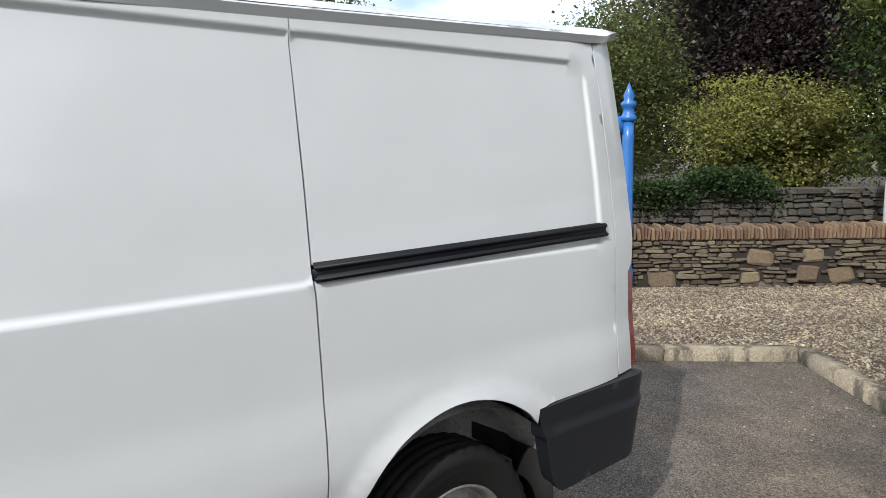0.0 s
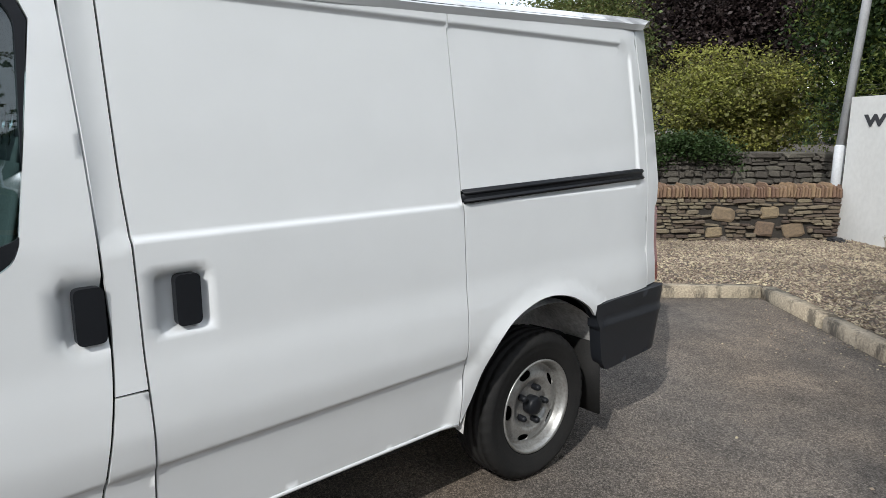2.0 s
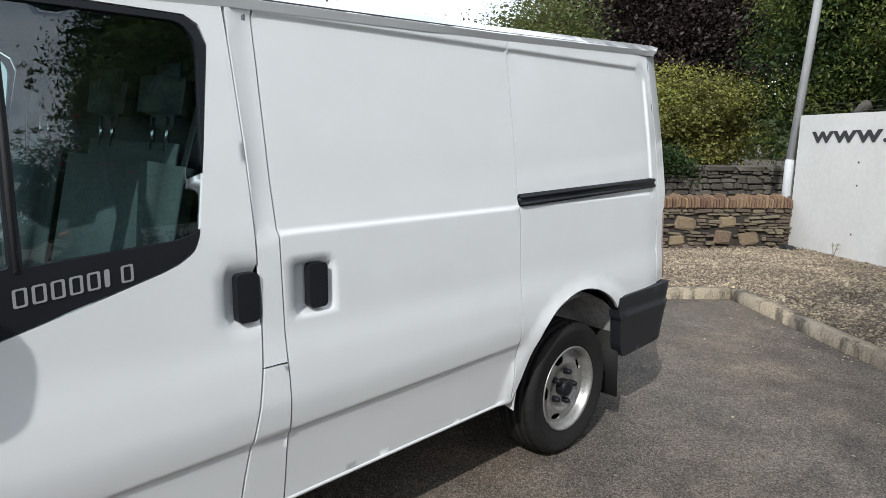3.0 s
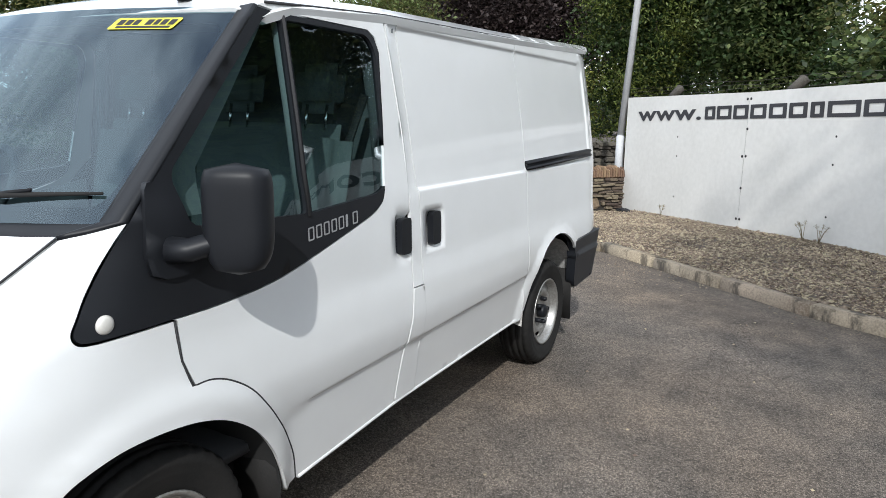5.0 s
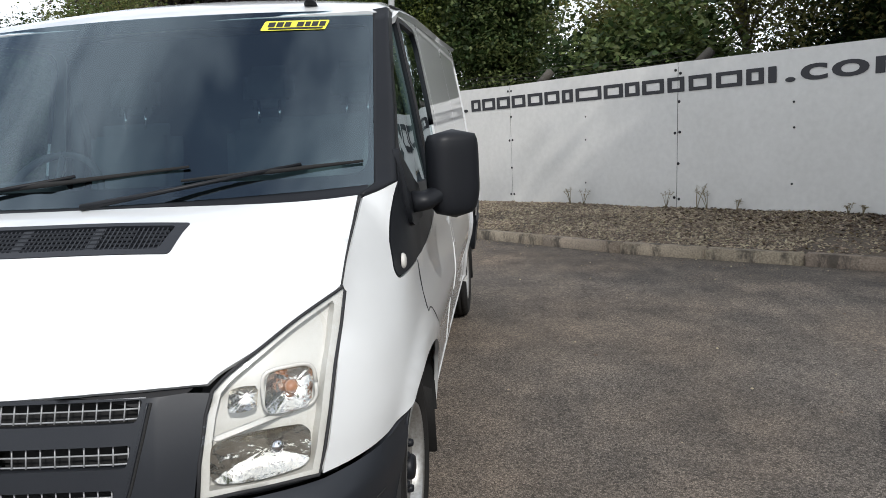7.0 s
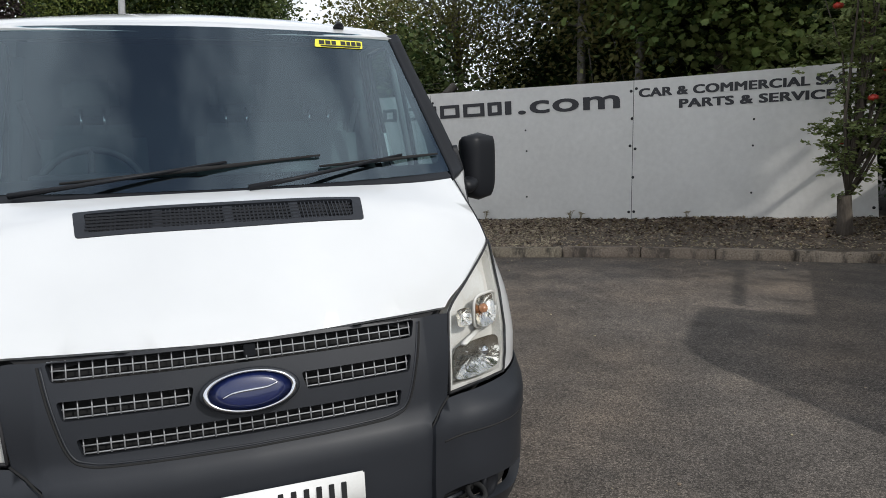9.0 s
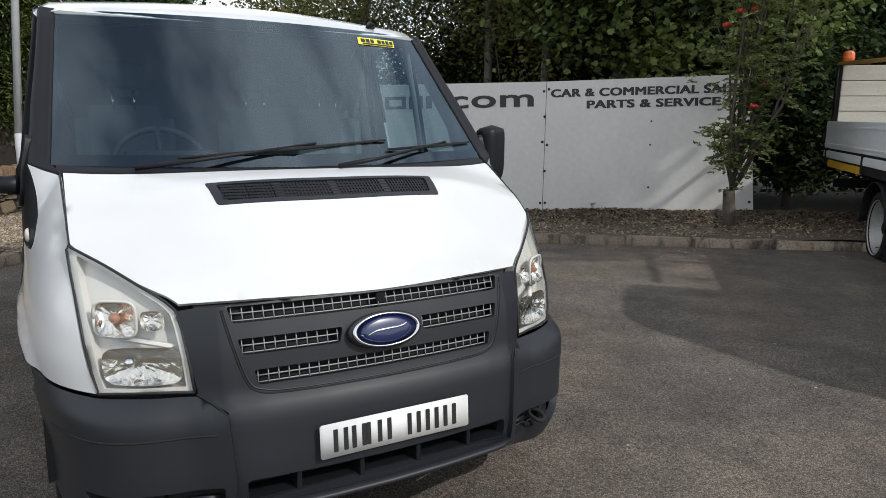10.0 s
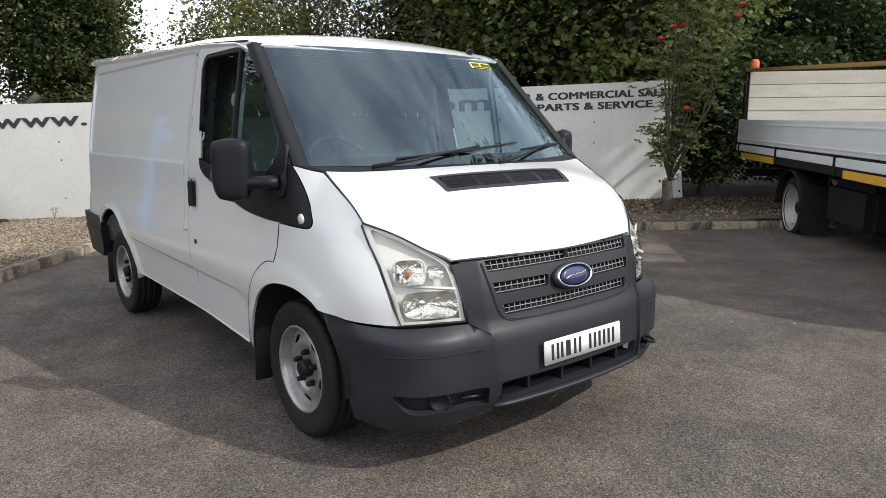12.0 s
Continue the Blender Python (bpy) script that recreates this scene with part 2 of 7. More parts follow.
def dense(line, step):
    out = [tuple(line[0])]
    for a, b in zip(line[:-1], line[1:]):
        a, b = np.array(a, float), np.array(b, float)
        n = max(1, int(math.ceil(np.linalg.norm(b - a) / step)))
        out += [tuple(a + (b - a) * i / n) for i in range(1, n + 1)]
    return out


def panel(poly, fn, out, step=0.04, holes=(), lines=(), rim=0.014):
    """A sheet over the outline poly (in two parameters), bent by fn into the world, with a turned-in edge. lines: creases; out: the way it faces."""
    from mathutils.geometry import delaunay_2d_cdt
    loops = [dense(list(p) + [p[0]], step)[:-1] for p in (poly, *holes)]
    pts, edges = [], []
    for lp in loops:
        k = len(pts)
        pts += lp
        edges += [(k + i, k + (i + 1) % len(lp)) for i in range(len(lp))]
    guards = [list(lp) + [lp[0]] for lp in loops]
    for ln in lines:
        ln = dense(list(ln), step)
        k = len(pts)
        pts += ln
        edges += [(k + i, k + i + 1) for i in range(len(ln) - 1)]
        guards.append(ln)
    arr = np.array(poly)
    lo, hi = arr.min(0), arr.max(0)
    gx, gy = np.meshgrid(np.arange(lo[0] + step / 2, hi[0], step), np.arange(lo[1] + step / 2, hi[1], step))
    g = np.stack([gx.ravel(), gy.ravel()], 1)
    g = g[inside(g, poly)]
    for h in holes:
        g = g[~inside(g, h)]
    for gd in guards:
        if len(g):
            g = g[far(g, gd, step * 0.45)]
    pts += [tuple(q) for q in g]
    v, _, f, *_ = delaunay_2d_cdt([Vector((float(p[0]), float(p[1]))) for p in pts], edges, [], 0, 1e-6)
    v = np.array([(q[0], q[1]) for q in v])
    cen = np.array([v[list(t)].mean(0) for t in f])
    ok = inside(cen, poly)
    for h in holes:
        ok &= ~inside(cen, h)
    bm = bmesh.new()
    bv = [bm.verts.new(fn(float(p[0]), float(p[1]))) for p in v]
    for t, k in zip(f, ok):
        if k:
            try:
                bm.faces.new([bv[i] for i in t])
            except ValueError:
                pass
    for q in [q for q in bm.verts if not q.link_faces]:
        bm.verts.remove(q)
    bm.normal_update()
    # one way round
    ref = Vector(out)
    tot = sum((fc.normal * fc.calc_area() for fc in bm.faces), Vector())
    for fc in bm.faces:
        pass
    if tot.dot(ref) < 0:
        bmesh.ops.reverse_faces(bm, faces=bm.faces[:])
        bm.normal_update()
    if rim:
        bnd = [e for e in bm.edges if len(e.link_faces) == 1]
        nrm = {q: q.normal.copy() for e in bnd for q in e.verts}
        twin = {q: bm.verts.new(q.co - nrm[q] * rim) for q in nrm}
        for e in bnd:
            lp = e.link_loops[0]
            a, b = lp.vert, lp.link_loop_next.vert
            bm.faces.new((b, a, twin[a], twin[b]))
        for e in bnd:
            e.smooth = False
        bm.normal_update()
    return bm


def text(words, size, m, material, parent=None, name="lettering", depth=0.001, shear=0.0, spread=1.0, bold=0.0, label="", scale=(1, 1)):
    """Words in the built-in font as a mesh: x along the line, z out of the face, before m."""
    cu = bpy.data.curves.new("tmp", "FONT")
    cu.body, cu.size, cu.extrude, cu.shear, cu.space_character, cu.offset = words, size, depth, shear, spread, bold
    cu.resolution_u = 4
    tmp = bpy.data.objects.new("tmp", cu)
    scene.collection.objects.link(tmp)
    me = bpy.data.meshes.new_from_object(tmp.evaluated_get(bpy.context.evaluated_depsgraph_get()))
    bpy.data.objects.remove(tmp), bpy.data.curves.remove(cu)
    me.transform(Matrix.Diagonal((scale[0], scale[1], 1, 1)))
    me.transform(m)
    me.materials.clear()
    return obj(name, me, material, parent, label, smooth=False)


def lerp(x, xs, ys):
    return float(np.interp(x, xs, ys))


def smooth01(t):
    t = min(1.0, max(0.0, t))
    return t * t * (3 - 2 * t)

# ---------------------------------------------------------------- the yard
J0, FDIR, FNRM = np.array([11.86, 0.94]), np.array([-0.677, -0.736]), np.array([-0.736, 0.677])
WDIR = np.array([-0.783, 0.622])
PANEL = 3.05
KERB = [(7.1, -0.08), (5.13, -2.38), (3.8, -4.60), (2.83, -5.83), (1.70, -7.42), (-1.5, -11.6)]
REAR = [(7.1, -0.08), (4.6, 1.91), (1.4, 4.46), (-6.0, 10.3)]


def fence_uv(x, y):
    d = np.array([x, y]) - J0
    return float(d @ FDIR), float(d @ FNRM)


def fence_at(u, v, z):
    p = J0 + FDIR * u + FNRM * v
    return Vector((p[0], p[1], z))


def wall_at(s, w, z):
    """s along the stone wall from the fence's end, w towards the yard."""
    n = np.array([-WDIR[1], WDIR[0]])
    p = J0 + WDIR * s + n * w
    return Vector((p[0], p[1], z))


def road(x, y):
    """Height of the tarmac."""
    a = max(0.0, min(x, 16) - 3.2)
    return -0.021 * a * a / (a + 0.6)


def fence_base(u):
    return lerp(u, [0, 3.05, 6.1, 9.15, 12.2, 20], [-0.17, -0.03, 0.05, 0.15, 0.24, 0.3])


def bed(x, y):
    """Height of the gravel between kerb and fence."""
    u, v = fence_uv(x, y)
    kb = road(x, y) + 0.085
    w = float((np.array([x, y]) - J0) @ np.array([-WDIR[1], WDIR[0]]))
    zf = lerp(v, [0, 2.3], [fence_base(u), kb])
    zw = lerp(w, [0, 3.0], [-0.22, kb])
    v, w = max(v, 0.01), max(w, 0.01)
    z = (zf * w + zw * v) / (v + w) if u < 8 else zf
    return z + 0.02 * noise.noise((x * 1.3, y * 1.3, 0)) + 0.008 * noise.noise((x * 5, y * 5, 3))


M["tarmac"] = mat("worn_tarmac", (0.152, 0.134, 0.117), (0.082, 0.072, 0.063), rough=0.9, scale=0.7, fine=95, bump=0.7, bdist=0.006, spec=0.25)
nt = M["tarmac"].node_tree
vor = nt.nodes.new("ShaderNodeTexVoronoi")
vor.inputs["Scale"].default_value = 125
nt.links.new(nt.nodes["Texture Coordinate"].outputs["Object"], vor.inputs["Vector"])
vr = nt.nodes.new("ShaderNodeMapRange")
vr.inputs["From Min"].default_value, vr.inputs["From Max"].default_value = 0.0, 1.0
vr.inputs["To Min"].default_value, vr.inputs["To Max"].default_value = 0.4, 1.95
nt.links.new(vor.outputs["Color"], vr.inputs["Value"])
blot = nt.nodes.new("ShaderNodeTexNoise")
blot.inputs["Scale"].default_value, blot.inputs["Detail"].default_value, blot.inputs["Roughness"].default_value = 2.2, 10, 0.72
nt.links.new(nt.nodes["Texture Coordinate"].outputs["Object"], blot.inputs["Vector"])
br = nt.nodes.new("ShaderNodeMapRange")
br.inputs["From Min"].default_value, br.inputs["From Max"].default_value = 0.3, 0.7
br.inputs["To Min"].default_value, br.inputs["To Max"].default_value = 0.68, 1.32
nt.links.new(blot.outputs["Fac"], br.inputs["Value"])
bm_ = nt.nodes.new("ShaderNodeMath")
bm_.operation = "MULTIPLY"
# dark joints between the stones of the surface
pit = nt.nodes.new("ShaderNodeTexVoronoi")
pit.feature = "DISTANCE_TO_EDGE"
pit.inputs["Scale"].default_value = 125
nt.links.new(nt.nodes["Texture Coordinate"].outputs["Object"], pit.inputs["Vector"])
pr = nt.nodes.new("ShaderNodeMapRange")
pr.inputs["From Max"].default_value, pr.inputs["To Min"].default_value, pr.inputs["To Max"].default_value = 0.16, 0.28, 1.08
nt.links.new(pit.outputs["Distance"], pr.inputs["Value"])
pm_ = nt.nodes.new("ShaderNodeMath")
pm_.operation = "MULTIPLY"
nt.links.new(vr.outputs["Result"], pm_.inputs[0]), nt.links.new(pr.outputs["Result"], pm_.inputs[1])
nt.links.new(pm_.outputs[0], bm_.inputs[0]), nt.links.new(br.outputs["Result"], bm_.inputs[1])
hv = nt.nodes.new("ShaderNodeHueSaturation")
pb = nt.nodes["Principled BSDF"]
# brown earthy patches
bro, brr, brm = nt.nodes.new("ShaderNodeTexNoise"), nt.nodes.new("ShaderNodeMapRange"), nt.nodes.new("ShaderNodeMix")
bro.inputs["Scale"].default_value, bro.inputs["Detail"].default_value, bro.inputs["Roughness"].default_value = 0.55, 8, 0.65
brr.inputs["From Min"].default_value, brr.inputs["From Max"].default_value, brr.inputs["To Max"].default_value = 0.42, 0.72, 0.75
brm.data_type = "RGBA"
brm.inputs["B"].default_value = (0.160, 0.124, 0.092, 1)
nt.links.new(nt.nodes["Texture Coordinate"].outputs["Object"], bro.inputs["Vector"])
nt.links.new(bro.outputs["Fac"], brr.inputs["Value"]), nt.links.new(brr.outputs["Result"], brm.inputs["Factor"])
nt.links.new(pb.inputs["Base Color"].links[0].from_socket, brm.inputs["A"])
nt.links.new(brm.outputs["Result"], hv.inputs["Color"])
nt.links.new(bm_.outputs[0], hv.inputs["Value"])
nt.links.new(hv.outputs["Color"], pb.inputs["Base Color"])

M["concrete"] = mat("weathered_concrete", (0.38, 0.315, 0.235), (0.19, 0.15, 0.11), rough=0.92, scale=1.4, fine=60, bump=0.5, bdist=0.004, vary=0.22, soft=0.24)
nt = M["concrete"].node_tree
run, sc_, rm, mx_ = [nt.nodes.new("ShaderNode" + k) for k in ("TexNoise", "Mapping", "MapRange", "Mix")]
sc_.inputs["Scale"].default_value = (1, 1, 0.35)
run.inputs["Scale"].default_value, run.inputs["Detail"].default_value, run.inputs["Roughness"].default_value = 4.5, 9, 0.7
rm.inputs["From Min"].default_value, rm.inputs["From Max"].default_value, rm.inputs["To Max"].default_value = 0.50, 0.60, 0.85
mx_.data_type = "RGBA"
mx_.inputs["B"].default_value = (0.055, 0.046, 0.036, 1)
pb = nt.nodes["Principled BSDF"]
nt.links.new(nt.nodes["Texture Coordinate"].outputs["Object"], sc_.inputs["Vector"]), nt.links.new(sc_.outputs["Vector"], run.inputs["Vector"])
nt.links.new(run.outputs["Fac"], rm.inputs["Value"]), nt.links.new(rm.outputs["Result"], mx_.inputs["Factor"])
nt.links.new(pb.inputs["Base Color"].links[0].from_socket, mx_.inputs["A"]), nt.links.new(mx_.outputs["Result"], pb.inputs["Base Color"])
# sheet darker than the stones on it: shade of their gaps as colour
M["gravel"] = mat("gravel_bed", (0.14, 0.11, 0.08), (0.06, 0.047, 0.035), rough=0.95, scale=2.0, fine=45, bump=0.9, bdist=0.02)
M["pebble"] = mat("gravel_stones", (0.37, 0.295, 0.21), (0.18, 0.14, 0.10), rough=0.9, scale=1.2, fine=60, vary=0.55, island=True)
M["hoard"] = mat("white_painted_hoarding", (0.70, 0.69, 0.66), (0.62, 0.61, 0.58), rough=0.55, scale=1.3, fine=14, bump=0.03)
M["letter"] = mat("charcoal_lettering", (0.035, 0.035, 0.04), rough=0.6)
M["soil"] = mat("dark_soil", (0.06, 0.045, 0.03), (0.03, 0.022, 0.016), rough=1.0, scale=3, fine=40, bump=0.6, bdist=0.02)

# one sheet of tarmac out to the horizon, dropping away under the gravel bed
xs = np.concatenate([-np.geomspace(600, 8, 14), np.arange(-7, 14.1, 0.5), np.geomspace(15, 600, 14)])
ys = np.concatenate([-np.geomspace(600, 13, 12), np.arange(-12, 9.1, 0.5), np.geomspace(10, 600, 14)])
end = fence_at(17.5, 0, 0)
bedpoly = [KERB[0]] + REAR[1:] + [tuple(wall_at(13.5, 0.02, 0))[:2], tuple(wall_at(0, 0.02, 0))[:2], (end.x, end.y)] + KERB[:0:-1]
gxy = np.array([(x, y) for y in ys for x in xs])
sunk = inside(gxy, bedpoly) & far(gxy, KERB, 0.6) & far(gxy, REAR, 0.6)
gv = [(x, y, road(x, y) - (0.35 if k else 0.0)) for (x, y), k in zip(gxy, sunk)]
gf = [(j * len(xs) + i, j * len(xs) + i + 1, (j + 1) * len(xs) + i + 1, (j + 1) * len(xs) + i) for j in range(len(ys) - 1) for i in range(len(xs) - 1)]
ground = obj("ground", pydata("ground", gv, gf), M["tarmac"])
tagged(ground, "worn grey-brown tarmac of a yard", "tarmac", kind="structure")

# gravel bed
bedmesh = panel(bedpoly, lambda x, y: (x, y, bed(x, y)), (0, 0, 1), step=0.2, rim=0)
gravel = obj("gravel_bed", bedmesh, M["gravel"])
tagged(gravel, "pale brown gravel bed sloping up to the hoarding", "gravel", kind="structure")

# soil behind fence and wall
sp = [tuple(fence_at(-0.2, -0.1, 0))[:2], tuple(fence_at(16, -0.1, 0))[:2], tuple(fence_at(22, -14, 0))[:2], (40, -20), (45, 25), tuple(wall_at(20, -14, 0))[:2], tuple(wall_at(16, -0.3, 0))[:2]]
soil = obj("soil", panel(sp, lambda x, y: (x, y, 0.02 + 0.05 * noise.noise((x * 0.6, y * 0.6, 0))), (0, 0, 1), step=1.0, rim=0), M["soil"])
tagged(soil, "dark soil under the trees behind the wall", "soil", kind="structure")


# kerb stones
def kerb_row(line, name):
    k = thing(name, (*line[0], road(*line[0])), "weathered concrete kerb with dark stains along the gravel bed", "kerb", kind="structure")
    for a, b in zip(line[:-1], line[1:]):
        a, b = np.array(a), np.array(b)
        n = max(1, round(np.linalg.norm(b - a) / 0.915))
        for i in range(n):
            p, q = a + (b - a) * i / n, a + (b - a) * (i + 1) / n
            c, d = (p + q) / 2, (q - p)
            ln = np.linalg.norm(d)
            z = road(*c)
            tilt = math.degrees(math.atan2(road(*q) - road(*p), ln))
            m = pose(c[0], c[1], z + random.uniform(-0.006, 0.006), 0, -tilt, math.degrees(math.atan2(d[1], d[0])) + random.uniform(-0.5, 0.5))
            side = 1 if name == "kerb" else -1
            bm = box((-ln / 2 + 0.004, -0.02, -0.15), (ln / 2 - 0.004, 0.12, 0.105), 0.0, None)
            if side < 0:
                bm.transform(Matrix.Diagonal((1, -1, 1, 1)))
                bmesh.ops.reverse_faces(bm, faces=bm.faces[:])
            bmesh.ops.bevel(bm, geom=[e for e in bm.edges], offset=0.014, segments=2, affect="EDGES")
            bm.transform(m)
            part("kerb_stone", bm, M["concrete"], k)
    return k


kerb_row(KERB, "kerb")
kerb_row(REAR, "kerb_rear")

# ---------------------------------------------------------------- white hoarding with lettering
H = thing("hoarding", fence_at(0, 0, fence_base(0)), "white painted sheet hoarding with charcoal lettering along the gravel bed", "fence", kind="structure")
FROT = math.degrees(math.atan2(FDIR[1], FDIR[0]))
tops = [1.86, 1.90, 2.005, 2.06, 2.16]
for i in range(4):
    u0, u1 = i * PANEL + (0.004 if i else 0), (i + 1) * PANEL - 0.004
    z0, z1 = min(fence_base(u0), fence_base(u1)) - 0.12, 0
    bm = bmesh.new()
    u1t = u1 - (0.20 if i == 3 else 0)
    ring = [(u0, z0), (u1, z0), (u1t, tops[i + 1]), (u0, tops[i])]
    off = 0.002 * (i % 2)
    fr = [bm.verts.new(fence_at(u, off, z)) for u, z in ring]
    bk = [bm.verts.new(fence_at(u, off - 0.018, z)) for u, z in ring]
    bm.faces.new(fr), bm.faces.new(bk[::-1])
    for k in range(4):
        bm.faces.new((fr[k], bk[k], bk[(k + 1) % 4], fr[(k + 1) % 4]))
    bmesh.ops.recalc_face_normals(bm, faces=bm.faces)
    part("board", bm, M["hoard"], H, smooth=False)


def bolt(u, z, r=0.016):
    bm = lathe([(r, 0), (r, 0.006), (r * 0.6, 0.011), (0, 0.012)], Matrix.Translation(fence_at(u, 0.004, z)) @ pose(0, 0, 0, 90, 0, FROT + 180), 10)
    part("bolt", bm, M["ink"], H)


for i, u in enumerate([1.52, 3.05, 4.57, 6.1, 7.62, 9.15, 10.68, 12.15]):
    zb = fence_base(u)
    zt = lerp(u, [0, 3.05, 6.1, 9.15, 12.2], tops)
    joint = i % 2 == 1
    for k, h in enumerate((0.12, 0.62, 1.05, 1.45, 1.88) if joint else (0.35, 1.03, 1.35)):
        for du in ((-0.035, 0.035) if joint and k in (0, 2, 4) else (random.uniform(-0.02, 0.02),)):
            bolt(u + du, zb + h * (zt - zb) / 2.0 + random.uniform(-0.03, 0.03), 0.02 if joint else 0.014)
for u in (3.05, 6.1, 9.15):
    part("joint_strip", box((-0.006, 0, 0), (0.006, 0.008, 1), 0, Matrix.Translation(fence_at(u, -0.004, fence_base(u))) @ pose(0, 0, 0, 0, 0, FROT) @ Matrix.Diagonal((1, 1, lerp(u, [3, 9.15], [1.9, 1.9]), 1))), M["ink"], H, smooth=False)


def face(u, z, lift=0.006):
    """The frame of lettering on the hoarding: x along it, z out of it."""
    slope = math.degrees(math.atan2(0.28, 9.0))
    x = Vector((FDIR[0], FDIR[1], 0)) * math.cos(radians(slope)) + Vector((0, 0, 1)) * math.sin(radians(slope))
    n = Vector((FNRM[0], FNRM[1], 0))
    y = n.cross(x)
    p = fence_at(u, lift, z)
    return Matrix(((x.x, y.x, n.x, p.x), (x.y, y.y, n.y, p.y), (x.z, y.z, n.z, p.z), (0, 0, 0, 1)))


def slab(bm, x0, y0, x1, y1, r=0.03, hole=0.0, d=0.002):
    """A flat rounded block, with a rounded hole if asked."""
    o = rounded([(x0, y0), (x1, y0), (x1, y1), (x0, y1)], r)
    hs = []
    if hole:
        hs = [rounded([(x0 + hole * 1.15, y0 + hole * 0.8), (x1 - hole * 1.15, y0 + hole * 0.8), (x1 - hole * 1.15, y1 - hole * 0.8), (x0 + hole * 1.15, y1 - hole * 0.8)], r * 0.6)]
    merge(bm, panel(o, lambda a, b: (a, b, d), (0, 0, 1), step=0.2, holes=hs, rim=d))


def wide_text(words, u0, u1, z, h, material, name, parent):
    """Heavy wide lettering from u0 to u1 with capital height h."""
    ob = text(words, 1.0, Matrix(), material, None, name, 0.0015, 0, 1.05, 0.02 if h > 0.2 else 0.0)
    if h < 0.2:
        # thicken the strokes with two shifted layers
        bt = bmesh.new()
        bt.from_mesh(ob.data)
        first = bt.verts[:] + bt.edges[:] + bt.faces[:]
        for dx, dy, dz in ((0.045, 0.0, 0.0006), (0.09, 0.0, 0.0009), (0.0, 0.05, 0.0012), (0.09, 0.05, 0.0015), (0.045, 0.05, 0.0018), (0.045, 0.025, 0.0021)):
            twin = bmesh.ops.duplicate(bt, geom=first)["geom"]
            bmesh.ops.translate(bt, vec=(dx, dy, dz), verts=[v for v in twin if isinstance(v, bmesh.types.BMVert)])
        bt.to_mesh(ob.data)
        bt.free()
    co = np.array([v.co for v in ob.data.vertices])
    lo, hi = co.min(0), co.max(0)
    s = Matrix.Diagonal(((u1 - u0) / (hi[0] - lo[0]), h / 0.73, 1, 1)) @ Matrix.Translation((-lo[0], 0, 0))
    ob.data.transform(face(u0, z) @ s)
    if parent:
        ob.parent = parent
        ob.matrix_parent_inverse = Matrix.Translation(-SPOT[parent])
    return ob


def line_z(u):
    return lerp(u, [0.3, 9.0], [1.455, 1.70])


wide_text("www.", 0.36, 2.05, line_z(0.36), 0.245, M["letter"], "lettering", H)
wide_text(".com", 7.50, 8.97, line_z(7.5), 0.27, M["letter"], "lettering", H)
# the trader's name: plain blocks
blocks = [(2.14, 2.37), (2.41, 2.72), (2.76, 3.06), (3.10, 3.40), (3.45, 3.76), (3.80, 4.10), (4.15, 4.36),
          (4.41, 4.88), (4.92, 5.25), (5.28, 5.52), (5.56, 5.90), (5.95, 6.20), (6.26, 6.58), (6.64, 6.98), (7.30, 7.40), (7.03, 7.25)]
for a, b in blocks:
    h, w = 0.195, b - a
    b2 = bmesh.new()
    slab(b2, 0, 0, w, h, 0.012, 0.058 if w > 0.15 else 0.0)
    b2.transform(face(a, line_z(a)))
    part("name_block", b2, M["letter"], H, smooth=False)
wide_text("CAR & COMMERCIAL SALES", 9.22, 11.95, 1.83, 0.115, M["letter"], "lettering", H)
wide_text("PARTS & SERVICE", 9.75, 11.62, 1.67, 0.115, M["letter"], "lettering", H)

# ---------------------------------------------------------------- the van: front axle at x 0, nose towards -x, standing on z 0
AXLE, HUB = 2.933, 0.33
ZD = np.arange(0.1, 2.2, 0.005)
SD = np.interp(ZD, [0.1, 0.25, 0.45, 0.60, 0.66, 0.74, 0.85, 0.955, 1.25, 1.5, 1.75, 1.95, 2.1], [0.905, 0.925, 0.95, 0.970, 0.984, 0.994, 0.987, 0.9725, 0.960, 0.925, 0.882, 0.845, 0.81])
SD = np.convolve(np.pad(SD, 3, mode="edge"), np.ones(7) / 7, mode="valid")
DXS = [0, 0.005, 0.020, 0.034, 0.066, 0.092, 0.13, 0.21, 0.33, 0.48, 0.65, 0.9]
YYS = [0, 0.2, 0.4, 0.492, 0.55, 0.60, 0.69, 0.81, 0.90, 0.95, 0.975, 0.98]
PLAN = list(zip(DXS, YYS))[:4] + spline(list(zip(DXS, YYS))[4:], 6)
PDX, PYY = np.array([p[0] for p in PLAN]), np.array([p[1] for p in PLAN])
PDX[0], PYY = 0, np.maximum.accumulate(PYY)
PLEN = np.concatenate([[0], np.cumsum(np.hypot(np.diff(PDX), np.diff(PYY)))])


def half(z):
    """Half width of the body at height z."""
    return lerp(z, ZD, SD)


XFZ = spline([(0.18, -0.84), (0.28, -0.885), (0.40, -0.905), (0.52, -0.898), (0.60, -0.888), (0.65, -0.862), (0.72, -0.850), (0.80, -0.835), (0.90, -0.802), (0.97, -0.765), (1.05, -0.725), (1.2, -0.63)], 5)


def nose(z):
    return lerp(z, [p[0] for p in XFZ], [p[1] for p in XFZ])


def front_x(y, z):
    return nose(z) + lerp(abs(y) * 0.98 / half(z), PYY, PDX)


